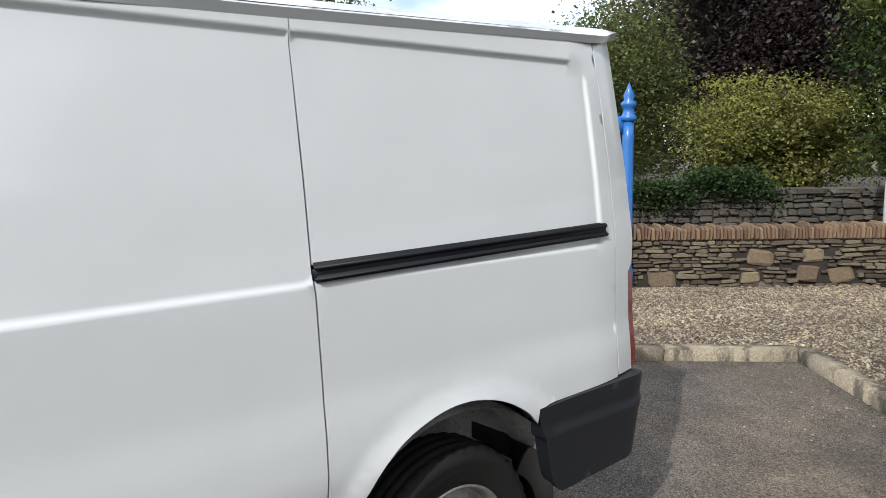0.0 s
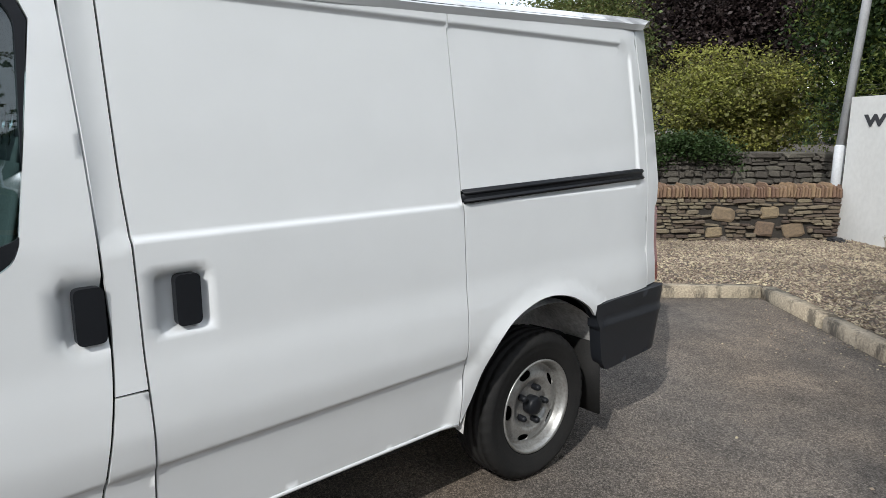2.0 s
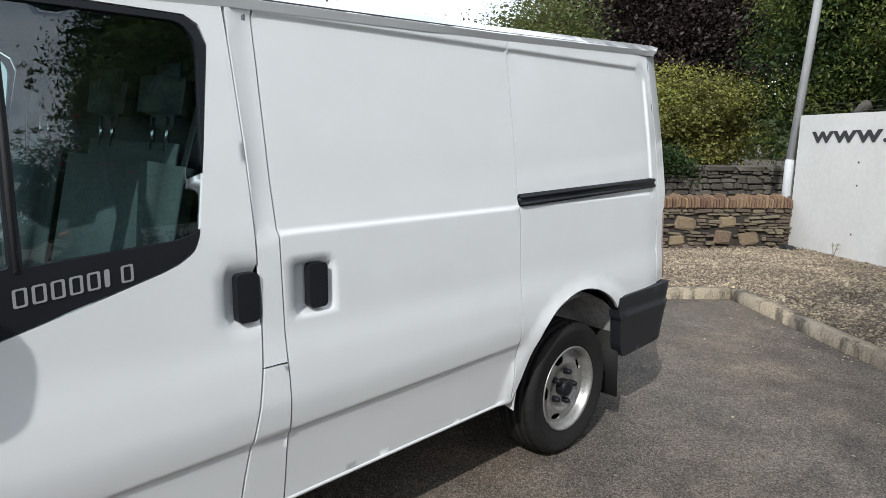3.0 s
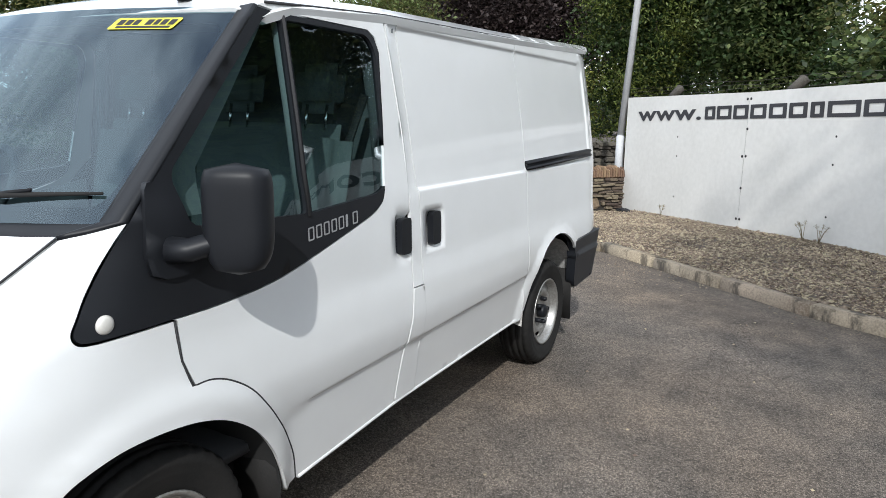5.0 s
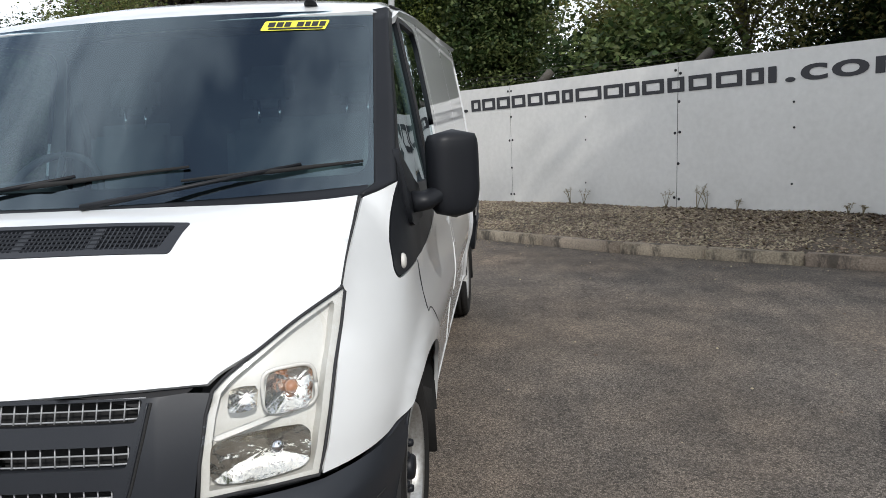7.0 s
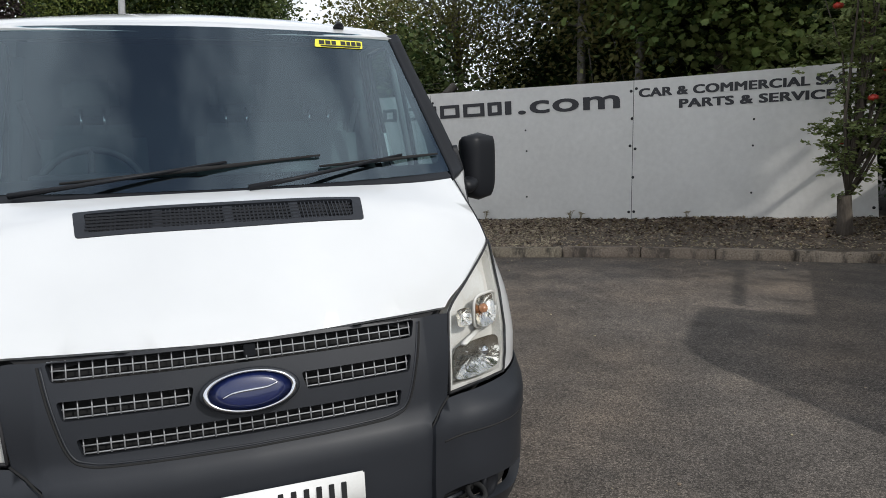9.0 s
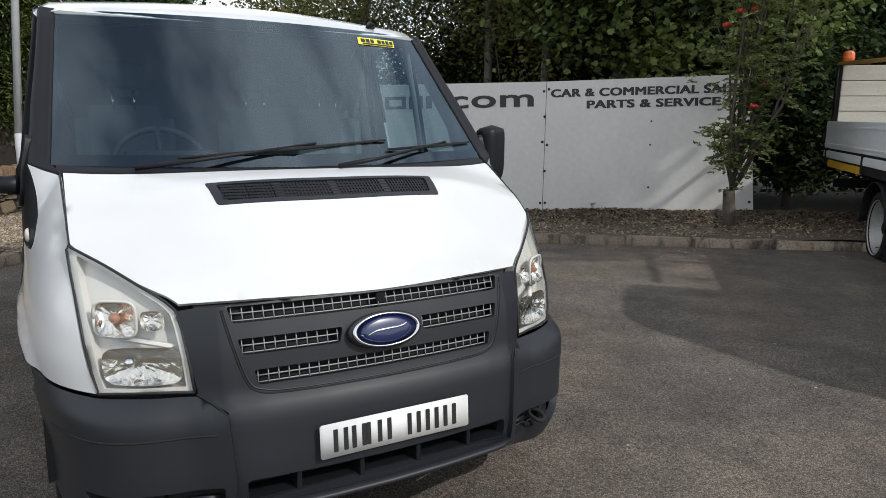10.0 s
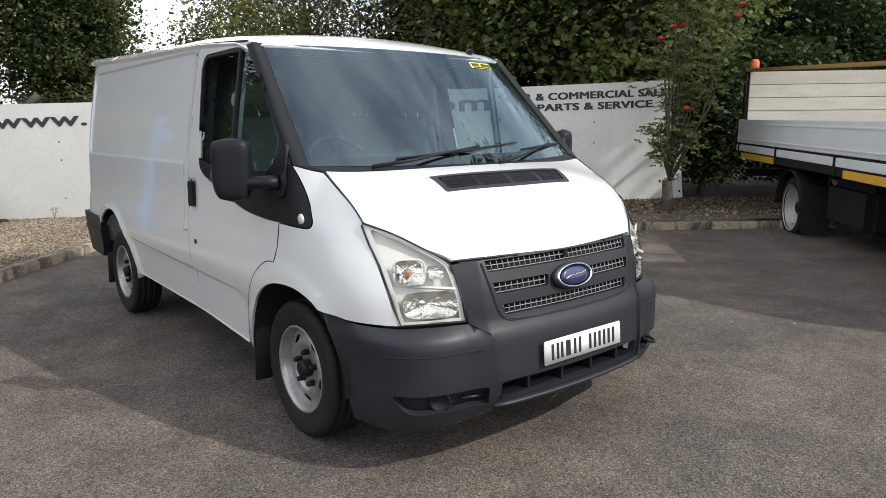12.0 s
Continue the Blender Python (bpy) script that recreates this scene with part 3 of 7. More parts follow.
def bonnet_z(x, y):
    mid = lerp(x, [p[0] for p in BON], [p[1] for p in BON])
    u = x + 0.711
    d = 0.185 - 0.27 * u + 0.02 * math.sin(math.pi * min(1.0, max(0.0, u / 0.56)))
    return mid - d * (abs(y) / 0.85) ** 2.5


BON = spline([(-0.86, 0.865), (-0.80, 0.925), (-0.62, 1.075), (-0.51, 1.158), (-0.455, 1.195), (-0.40, 1.228), (-0.35, 1.246), (-0.28, 1.262), (-0.145, 1.29), (0.0, 1.315)], 5)


def seam_z(x):
    return bonnet_z(x, 0.845)


def side_y(x, z, creases=True):
    """Outer half width of the flank at x, z."""
    s = half(z)
    y = s
    if x < 0.15:
        y = s / 0.98 * lerp(x - nose(min(z, 1.1)), PDX, PYY)
        top = seam_z(x) if x < -0.06 else 1.29
        t = (z - 0.90) / max(0.05, top - 0.90)
        if t > 0:
            edge = 0.848 if x < -0.145 else lerp(x, [-0.145, -0.03, 0.15], [0.848, 0.935, 0.95])
            y = min(y, y + (edge - y) * min(1.0, t) ** 2.4)
    if creases:
        if 0.45 < x < 2.6:
            zl = lerp(x, [0.5, 2.45], [0.616, 0.672])
            y -= 0.008 * smooth01((zl - z) / 0.010) * smooth01((x - 0.45) / 0.08) * smooth01((2.60 - x) / 0.1)
        d = min(x - 1.22, 3.590 - x, z - 1.245, 1.89 - z)
        cx, cz = 3.590 - 0.06, 1.89 - 0.06
        if x > cx and z > cz:
            d = 0.06 - math.hypot(x - cx, z - cz)
        y -= 0.012 * smooth01(d / 0.012)
        for c, ro in ((0.0, 0.53), (AXLE, 0.56)):
            r = math.hypot((x - c), z - HUB)
            y += 0.016 * smooth01((ro - r) / 0.05)
    # the cab narrows towards the windscreen
    y -= 0.019 * smooth01((0.8 - x) / 0.5) * smooth01((z - 1.27) / 0.10)
    if x > 3.5:
        y -= 0.045 * ((x - 3.5) / 0.3) ** 2
    return y


def dish(x, z, x0, x1, z0, z1, depth=0.035, soft=0.015):
    """Depth of a rounded finger recess."""
    r = 0.03
    qx, qz = abs(x - (x0 + x1) / 2) - (x1 - x0) / 2 + r, abs(z - (z0 + z1) / 2) - (z1 - z0) / 2 + r
    d = r - math.hypot(max(qx, 0), max(qz, 0)) - min(max(qx, qz), 0)
    return depth * smooth01(d / soft)


VAN = thing("van", (1.46, 0, 0), "white panel van with dark grey bumpers, parked on tarmac", "van")


def flank(sg, inset=0.0, cups=()):
    def fn(x, z):
        y = side_y(x, z) - inset
        for c in cups:
            y -= dish(x, z, *c)
        return (x, sg * y, z)
    return fn


def rect_lines(x0, x1, z0, z1, k=0.015):
    a = rounded([(x0, z0), (x1, z0), (x1, z1), (x0, z1)], 0.03)
    b = rounded([(x0 + k, z0 + k), (x1 - k, z0 + k), (x1 - k, z1 - k), (x0 + k, z1 - k)], 0.018)
    return [a + [a[0]], b + [b[0]]]


ARCH_R = spline([(2.452, 0.405), (2.50, 0.50), (2.565, 0.655), (2.66, 0.765), (2.80, 0.828), (2.93, 0.842), (3.06, 0.812), (3.16, 0.755), (3.215, 0.70)], 5)
ARCH_F = spline([(0.50, 0.315), (0.455, 0.42), (0.40, 0.52), (0.32, 0.615), (0.21, 0.695), (0.10, 0.738), (-0.02, 0.755), (-0.145, 0.753), (-0.25, 0.725), (-0.30, 0.69)], 5)
FLARE = spline([(0.097, 0.836), (0.16, 0.832), (0.224, 0.808), (0.30, 0.755), (0.375, 0.669), (0.46, 0.56), (0.526, 0.446), (0.552, 0.335)], 5)
TRIM_LOW = spline([(0.068, 1.022), (0.25, 1.028), (0.47, 1.052), (0.72, 1.115), (0.95, 1.18)], 5) + spline([(0.99, 1.195), (1.035, 1.225), (1.055, 1.265)], 4)
DOOR_REAR = spline([(1.195, 1.86), (1.213, 1.45), (1.222, 1.15), (1.227, 1.01), (1.218, 0.86), (1.185, 0.64), (1.165, 0.50), (1.155, 0.385)], 5)
POST_FRONT = [(x + 0.007, z) for x, z in DOOR_REAR]
SLIDE_FRONT = spline([(1.293, 1.87), (1.295, 1.45), (1.305, 1.22), (1.311, 0.86), (1.316, 0.64), (1.318, 0.39)], 4)


def ztop(x):
    return lerp(x, [0.5, 1.2, 2.46, 3.56, 3.8], [1.872, 1.915, 1.945, 1.985, 1.99])


def lamp_top(n=8):
    return spline([(0.848, 1.063), (0.768, 1.020), (0.69, 0.967), (0.63, 0.926), (0.600, 0.896)], n)


LAMP_OUT = [(0.808, 0.662), (0.822, 0.72), (0.834, 0.80), (0.842, 0.90), (0.849, 0.98), (0.853, 1.052)]

for sg in (-1, 1):
    way = (0, sg, 0)
    # wing
    lamp_edge = spline([(front_x(y, z) + 0.006, z) for y, z in LAMP_OUT], 4)
    seam = [(x, seam_z(x) - 0.004) for x in np.linspace(-0.452, -0.15, 8)]
    wing = lamp_edge + seam + [(-0.105, 1.262), (-0.03, 1.283)] + spline([(-0.105, 1.18), (-0.17, 1.085), (-0.196, 1.045), (-0.185, 1.02), (-0.14, 1.014)], 4) + [(0.062, 1.019), (0.070, 0.91), (0.091, 0.836)]
    wing += FLARE + ARCH_F + [(-0.45, 0.668)]
    part("front_wing", panel(wing, flank(sg), way, 0.03), M["paint"], VAN)
    part("bonnet_seam", tube([(x, sg * 0.8445, seam_z(x) + 0.0005) for x in np.linspace(-0.455, -0.152, 12)], 0.0028, 6), M["gap"], VAN)
    fs = [(0.0665, 1.018), (0.0745, 0.91), (0.095, 0.838)] + [(x + 0.0035, z) for x, z in FLARE[1:]]
    part("door_seam", tube([(x, sg * (side_y(x, z) - 0.0015), z) for x, z in fs], 0.0032, 6), M["gap"], VAN)
    # front door
    cup = (1.112, 1.24, 0.998, 1.162)
    door = [(0.075, 1.019)] + TRIM_LOW + [(1.137, 1.78), (1.118, 1.83), (1.08, 1.852), (0.60, 1.858), (0.535, 1.868)] + [(x, ztop(x) + 0.0) for x in np.linspace(0.545, 1.19, 8)]
    door += DOOR_REAR + [(0.562, 0.33)] + [(x + 0.007, z) for x, z in FLARE[::-1]] + [(0.079, 0.91)]
    low = [(x, lerp(x, [0.5, 2.45], [0.616, 0.672])) for x in np.linspace(0.6, 1.17, 6)]
    lows = [[(x, z + d) for x, z in low] for d in (-0.018, -0.010, -0.005, 0.0, 0.008)]
    FD = part("front_door", panel(door, flank(sg, 0, (cup,)), way, 0.03, lines=lows + [[(1.112, 1.0), (1.112, 1.16)], [(1.134, 1.02), (1.134, 1.14)]]), M["paint"], VAN)
    grip = panel(rounded([(1.152, 1.005), (1.222, 1.005), (1.222, 1.148), (1.152, 1.148)], 0.018), lambda x, z: (x, sg * (0.975 + 0.02 * (1.1 - z) - 0.4 * (x - 1.187) ** 2), z), way, 0.02, rim=0.03)
    part("door_handle", grip, M["trim"], FD, "black plastic pull handle in its recess", smooth=False)
    if sg > 0:
        part("lock", lathe([(0.014, 0), (0.014, 0.006), (0.009, 0.008), (0, 0.008)], Matrix.Translation((1.10, side_y(1.10, 0.81) - 0.001, 0.81)) @ pose(0, 0, 0, -90), 16), M["ink"], FD)
    # door post
    post = [(1.203, ztop(1.2))] + POST_FRONT[1:-1] + [(1.162, 0.385), (1.310, 0.39)] + [(x - 0.006, z) for x, z in SLIDE_FRONT[::-1][1:]] + [(1.287, ztop(1.29))]
    a_ = lerp(0.8595, [p[1] for p in POST_FRONT[::-1]], [p[0] for p in POST_FRONT[::-1]])
    k_ = [i for i, p in enumerate(post) if p[1] < 0.857]
    upper = post[:k_[0]] + [(a_, 0.862), (1.304, 0.862)] + post[k_[-1] + 1:]
    lower = [(a_, 0.857)] + post[k_[0]:k_[-1] + 1] + [(1.304, 0.857)]
    part("door_post", panel(upper, flank(sg), way, 0.03), M["paint"], VAN)
    part("door_post_foot", panel(lower, flank(sg, -0.003), way, 0.02, lines=[[(1.195, 0.628 + d), (1.306, 0.630 + d)] for d in (-0.018, -0.010, -0.005, 0.0, 0.008)]), M["paint"], VAN)
    # load side
    recess_top = [[(x, z) for x in np.linspace(1.305, 3.50, 20)] for z in (1.898, 1.89, 1.884, 1.878, 1.870)]
    belt = [[(x, z) for x in np.linspace(1.312, 2.445, 12)] for z in (1.237, 1.245, 1.251, 1.257, 1.265)]
    crease = [(x, lerp(x, [0.5, 2.45], [0.616, 0.672])) for x in np.linspace(1.33, 2.44, 12)]
    creases = [[(x, z + d) for x, z in crease] for d in (-0.018, -0.010, -0.005, 0.0, 0.008)]
    creases += [[(x, z) for x in np.linspace(1.335, 2.435, 23)] for z in (0.425, 0.455, 0.495, 0.545)]
    rear_edge = [(3.655, 0.76), (3.665, 1.2), (3.665, 1.6), (3.65, ztop(3.65))]
    rim_rear = [[(x, 1.275), (x, 1.82)] for x in (3.598, 3.590, 3.584, 3.578, 3.570)]
    belt2 = [[(x, z) for x in np.linspace(2.47, 3.54, 12)] for z in (1.237, 1.245, 1.251, 1.257, 1.265)]
    flare_r = [(AXLE + 0.56 * math.cos(a), HUB + 0.56 * math.sin(a)) for a in np.linspace(0.85, 2.45, 24)]
    if sg < 0:
        cup2 = (1.343, 1.494, 0.990, 1.160)
        slide = SLIDE_FRONT + [(2.446, 0.41), (2.450, 0.66), (2.455, 0.98), (2.449, 1.25), (2.453, 1.6), (2.458, ztop(2.46))] + [(x, ztop(x)) for x in np.linspace(2.2, 1.5, 5)] + [(1.295, ztop(1.29))]
        SL = part("sliding_door", panel(slide, flank(sg, 0, (cup2,)), way, 0.03, lines=[[p for p in r if p[0] < 2.43] + [(2.448, r[0][1])] for r in recess_top] + belt + creases + rect_lines(*cup2)), M["paint"], VAN)
        g2 = panel(rounded([(1.398, 1.008), (1.466, 1.008), (1.466, 1.148), (1.398, 1.148)], 0.018), lambda x, z: (x, -(0.973 + 0.02 * (1.1 - z) - 0.4 * (x - 1.432) ** 2), z), way, 0.02, rim=0.03)
        part("door_handle", g2, M["trim"], SL, "black plastic pull handle in its recess", smooth=False)
        quarter = [(2.461, ztop(2.46)), (2.459, 1.6), (2.455, 1.25), (2.461, 0.98), (2.456, 0.66), (2.453, 0.415)] + ARCH_R + [(3.22, 0.748)] + rear_edge + [(x, ztop(x)) for x in np.linspace(3.4, 2.6, 6)]
        part("rear_quarter", panel(quarter, flank(sg), way, 0.03, lines=[[(2.465, r[0][1])] + [p for p in r if p[0] > 2.48] for r in recess_top] + belt2 + rim_rear + [flare_r]), M["paint"], VAN)
        # slide rail
        rail = bmesh.new()
        for z0, z1, d in ((-0.024, 0.026, 0.006), (-0.022, -0.006, 0.016), (0.006, 0.024, 0.014)):
            b2 = box((2.452, 0, z0), (3.612, 0.02 + d, z1), 0.005)
            for v in b2.verts:
                v.co.z += lerp(v.co.x, [2.45, 3.615], [1.277, 1.302])
                v.co.y = -(side_y(v.co.x, v.co.z, False) - 0.016 + v.co.y - 0.006)
            bmesh.ops.reverse_faces(b2, faces=b2.faces[:])
            merge(rail, b2)
        part("slide_rail", rail, M["trim"], VAN, "black sliding door rail cover")
    else:
        body = [(1.295, ztop(1.29))] + SLIDE_FRONT[1:] + [(2.446, 0.41)] + ARCH_R + [(3.22, 0.748)] + rear_edge + [(x, ztop(x)) for x in np.linspace(3.4, 1.5, 12)]
        cr = [[p for p in c] for c in creases]
        part("load_side", panel(body, flank(sg), way, 0.03, lines=recess_top + [a + b for a, b in zip(belt, belt2)] + cr + rim_rear + [flare_r]), M["paint"], VAN)
    # rear corner post and tail lamp
    corner = [(3.662, 0.765), (3.672, 1.2), (3.672, 1.6), (3.657, ztop(3.65)), (3.775, ztop(3.78)), (3.80, 1.5), (3.815, 1.25), (3.80, 1.16), (3.765, 1.13), (3.765, 0.765)]
    part("rear_corner", panel(corner, flank(sg), way, 0.04), M["paint"], VAN)
    lamp = [(3.768, 0.77), (3.768, 1.125), (3.785, 1.145), (3.812, 1.12), (3.812, 0.77)]
    part("tail_lamp", panel(lamp, flank(sg, 0.002), way, 0.03, rim=0.03), M["red"], VAN, "red tail lamp")
    # black window surround and mirror triangle
    outline = spline([(-0.024, 1.283), (-0.098, 1.18), (-0.163, 1.085), (-0.188, 1.046), (-0.178, 1.026), (-0.14, 1.021)], 4) + [(0.068, 1.026)] + [(x, z + 0.005) for x, z in TRIM_LOW[1:]]
    outline += [(1.132, 1.775), (1.113, 1.825), (1.078, 1.847), (0.60, 1.853), (0.528, 1.862), (0.25, 1.578), (0.06, 1.375)]
    glass1 = rounded([(0.628, 1.235), (1.005, 1.262), (1.068, 1.285), (1.108, 1.78), (1.068, 1.832), (0.640, 1.835)], [0.01, 0.03, 0.03, 0.05, 0.05, 0.01])
    glass0 = rounded([(0.15, 1.255), (0.600, 1.235), (0.616, 1.835), (0.548, 1.835), (0.115, 1.395)], [0.02, 0.012, 0.012, 0.02, 0.03])
    SUR = part("window_surround", panel(outline, flank(sg, -0.001), way, 0.04, holes=(glass1, glass0), rim=0.02), M["trim"], VAN, "black plastic window surround")
    for g, nm in ((glass1, "side_window"), (glass0, "quarter_light")):
        part(nm, panel(g, flank(sg, 0.010), way, 0.06, rim=0), M["pane2"], VAN, "tinted side glass")
    WB = part("window_bar", tube([(x, sg * (side_y(x, z) - 0.004), z) for x, z in ((0.613, 1.225), (0.621, 1.55), (0.628, 1.845))], 0.013, 8, None, 0.5), M["gap"], VAN, "black bar between the side panes")
    part("bar_strip", tube([(x, sg * (side_y(x, z) + 0.0015), z) for x, z in ((0.614, 1.235), (0.622, 1.55), (0.629, 1.838))], 0.005, 6, None, 0.5), M["plastic"], WB)
    # side repeater
    part("side_repeater", lathe([(0.024, 0), (0.024, 0.004), (0.019, 0.010), (0.010, 0.0125), (0, 0.013)], Matrix.Translation((-0.118, sg * (side_y(-0.118, 1.055)), 1.055)) @ pose(0, 0, 0, 90 * -sg, 0, 0), 20), M["lamp_shell"], SUR, "round pale side repeater lamp")
    # model name as plain blocks on the surround
    for k in range(7):
        nb = bmesh.new()
        x0 = 0.60 + 0.040 * k
        slab(nb, x0, 0, x0 + 0.031 - (0.018 if k == 5 else 0), 0.044, 0.006, 0.006 if k != 5 else 0)
        nb.transform(Matrix(((1, 0, 0, 0), (0, 0, -1, -0.9655), (0.10, 1, 0, 1.085), (0, 0, 0, 1))))
        if sg > 0:
            nb.transform(Matrix.Diagonal((1, -1, 1, 1)))
            bmesh.ops.reverse_faces(nb, faces=nb.faces[:])
        for v in nb.verts:
            v.co.y = sg * (side_y(v.co.x, v.co.z) + 0.004)
        part("name_block", nb, M["grille"], SUR, smooth=False)
    # windscreen pillar
    pil = bmesh.new()
    grid = []
    base = (Vector((-0.150, 0.842, 1.262)), Vector((-0.028, 0.936, 1.284)))
    for i in range(-1, 13):
        t = max(0, i) / 12
        z = 1.285 + t * (1.866 - 1.285)
        y1 = 0.868 + t * (0.795 - 0.868)
        e1 = Vector((-0.24 + (z - 1.29) * 1.035 + 0.26 * y1 * y1 - 0.006, y1, z))
        x2 = -0.026 + t * (0.530 + 0.026)
        e2 = Vector((x2, side_y(x2, z) + 0.001, z - 0.0))
        row = []
        e1, e2 = base if i < 0 else (e1, e2)
        for k in range(8):
            s = k / 7
            p = e1.lerp(e2, s)
            bulge = 0.014 * math.sin(math.pi * s ** 1.7) * (0.3 if i < 0 else 1)
            p += Vector((-0.55, 0.75, 0.30)) * bulge
            row.append(pil.verts.new((p.x, sg * p.y, p.z)))
        grid.append(row)
    for a, b in zip(grid, grid[1:]):
        for k in range(7):
            pil.faces.new((a[k], a[k + 1], b[k + 1], b[k]) if sg > 0 else (a[k], b[k], b[k + 1], a[k + 1]))
    bmesh.ops.recalc_face_normals(pil, faces=pil.faces)
    bmesh.ops.solidify(pil, geom=pil.faces[:], thickness=0.012)
    part("windscreen_pillar", pil, M["trim"], VAN, "black windscreen pillar cover")
    # mirror: arm and head; the driver's one stands out further
    MX, MY, MZ = (0.180, 1.089, 1.281) if sg < 0 else (0.203, 1.118, 1.262)
    bm = bmesh.new()
    rows = []
    for i in range(17):
        t = -1 + 2 * i / 16
        z = MZ + 0.146 * t
        cap = max(0.0, 1 - abs(t) ** (7 if t > 0 else 5)) ** (1 / 4)
        taper = 1.0 if t > -0.2 else 1 - 0.22 * ((-0.2 - t) / 0.8) ** 2
        row = []
        for k in range(32):
            a = 2 * math.pi * k / 32
            cx = math.copysign(abs(math.cos(a)) ** 0.66, math.cos(a))
            cy = math.copysign(abs(math.sin(a)) ** 0.5, math.sin(a))
            front = 1 - 0.14 * max(0.0, -cx)
            pu, pn = 0.091 * cy * cap * taper * front, 0.052 * cx * cap * (0.7 + 0.3 * taper)
            row.append(bm.verts.new((MX + pu * 0.5 + pn * 0.866, sg * (MY + pu * 0.866 - pn * 0.5), z)))
        rows.append(row)
    for p, q in zip(rows, rows[1:]):
        for k in range(32):
            bm.faces.new((p[k], p[(k + 1) % 32], q[(k + 1) % 32], q[k]))
    bmesh.ops.remove_doubles(bm, verts=bm.verts, dist=1e-5)
    bmesh.ops.holes_fill(bm, edges=[e for e in bm.edges if e.is_boundary])
    bmesh.ops.recalc_face_normals(bm, faces=bm.faces)
    MR = part("door_mirror", bm, M["trim"], VAN, "large black door mirror")
    arm = tube([(0.075, sg * 0.955, 1.205), (0.10, sg * 1.0, 1.205), (MX - 0.03, sg * (MY - 0.05), MZ - 0.06), (MX - 0.005, sg * (MY - 0.014), MZ - 0.03)], [0.048, 0.042, 0.040, 0.035], 12, None, 0.75)
    part("mirror_arm", arm, M["trim"], MR)
    foot = spline([(0.01, 1.15), (0.17, 1.145), (0.20, 1.20), (0.10, 1.31), (0.045, 1.38), (0.02, 1.33)], 3, True)
    part("mirror_foot", panel(foot, flank(sg, -0.014), way, 0.04, rim=0.02), M["trim"], MR)
    gl = [(-0.068, -0.10), (0.068, -0.10), (0.068, 0.11), (-0.068, 0.11)]
    part("mirror_glass", panel(rounded(gl, 0.03), lambda a, b: (MX + a * 0.5 + 0.0535 * 0.866, sg * (MY + a * 0.866 - 0.0535 * 0.5), MZ + 0.012 + b), (1, 0, 0), 0.05, rim=0), M["mirror"], MR)
    # dark inner shell behind the gaps
    shell = [(0.10, 0.80), (0.10, 1.01), (0.47, 1.03), (1.03, 1.18), (1.15, 1.30), (1.165, 1.80), (1.13, 1.86), (0.60, 1.875)] + [(x, ztop(x) + 0.012) for x in np.linspace(0.7, 3.77, 10)] + [(3.77, 0.74), (3.22, 0.72)] + ARCH_R[::-1] + [(0.56, 0.35)] + FLARE[::-1]
    part("inner_shell", panel(shell, flank(sg, 0.045), way, 0.08, rim=0), M["gap"], VAN)
    wingshell = [(-0.52, 0.68), (-0.45, 0.92), (-0.2, 0.98), (-0.1, 0.99), (-0.06, 0.98), (0.12, 1.0), (0.14, 0.80), (-0.02, 0.775), (-0.25, 0.75)]
    part("inner_shell", panel(wingshell, flank(sg, 0.05), way, 0.08, rim=0), M["gap"], VAN)
    # rear bumper end
    bump = rounded([(3.212, 0.742), (3.40, 0.752), (3.812, 0.757), (3.832, 0.66), (3.822, 0.46), (3.775, 0.425), (3.37, 0.40), (3.325, 0.45), (3.265, 0.62)], [0.004, 0.02, 0.03, 0.03, 0.03, 0.03, 0.02, 0.03, 0.03])
    def bumper(x, z):
        y = side_y(x, z, False) + 0.012 + 0.012 * smooth01((0.655 - z) / 0.012)
        if x > 3.5:
            y += 0.045 * ((min(x, 3.9) - 3.5) / 0.3) ** 2
        if x > 3.72:
            y -= 0.075 * ((x - 3.72) / 0.14) ** 2
        return (x, sg * y, z)
    part("rear_bumper", panel(bump, bumper, way, 0.03, lines=[[(3.29, 0.655), (3.81, 0.655)], [(3.30, 0.643), (3.81, 0.643)]], rim=0.06), M["plastic"], VAN, "dark grey rear bumper end")
    # arch liners and mud flaps
    for c, nm in ((0.0, "front"), (AXLE, "rear")):
        ln = bmesh.new()
        rows = []
        a0, a1 = (0.0, math.pi) if c == 0 else (0.12, math.pi * 0.98)
        for a in np.linspace(a0, a1, 28):
            rr = 0.455 if c == 0 else 0.468
            rows.append([ln.verts.new((c + rr * math.cos(a), sg * y, HUB + 0.99 * rr * math.sin(a) + (0.012 if k % 2 else 0))) for k, y in enumerate((0.50, 0.70, 0.74, 0.90, 0.955))])
        for p, q in zip(rows, rows[1:]):
            for k in range(4):
                ln.faces.new((p[k], p[k + 1], q[k + 1], q[k]))
        ln.faces.new([r[0] for r in rows])
        bmesh.ops.recalc_face_normals(ln, faces=ln.faces)
        part("arch_liner", ln, M["liner"] if c else M["under"], VAN, "dusty grey wheel arch liner" if c else "")
        fx = c + (0.41 if c else 0.445)
        fl = box((-0.006, -0.10, -0.20), (0.006, 0.10, 0.16), 0.0)
        for v in fl.verts:
            if v.co.z < 0:
                v.co.x += 0.03
        bmesh.ops.bevel(fl, geom=fl.edges[:], offset=0.004, segments=2, affect="EDGES")
        fl.transform(Matrix.Translation((fx, sg * 0.845, 0.37 if c else 0.34)))
        part("mud_flap", fl, M["rubber"], VAN, "black rubber mud flap")


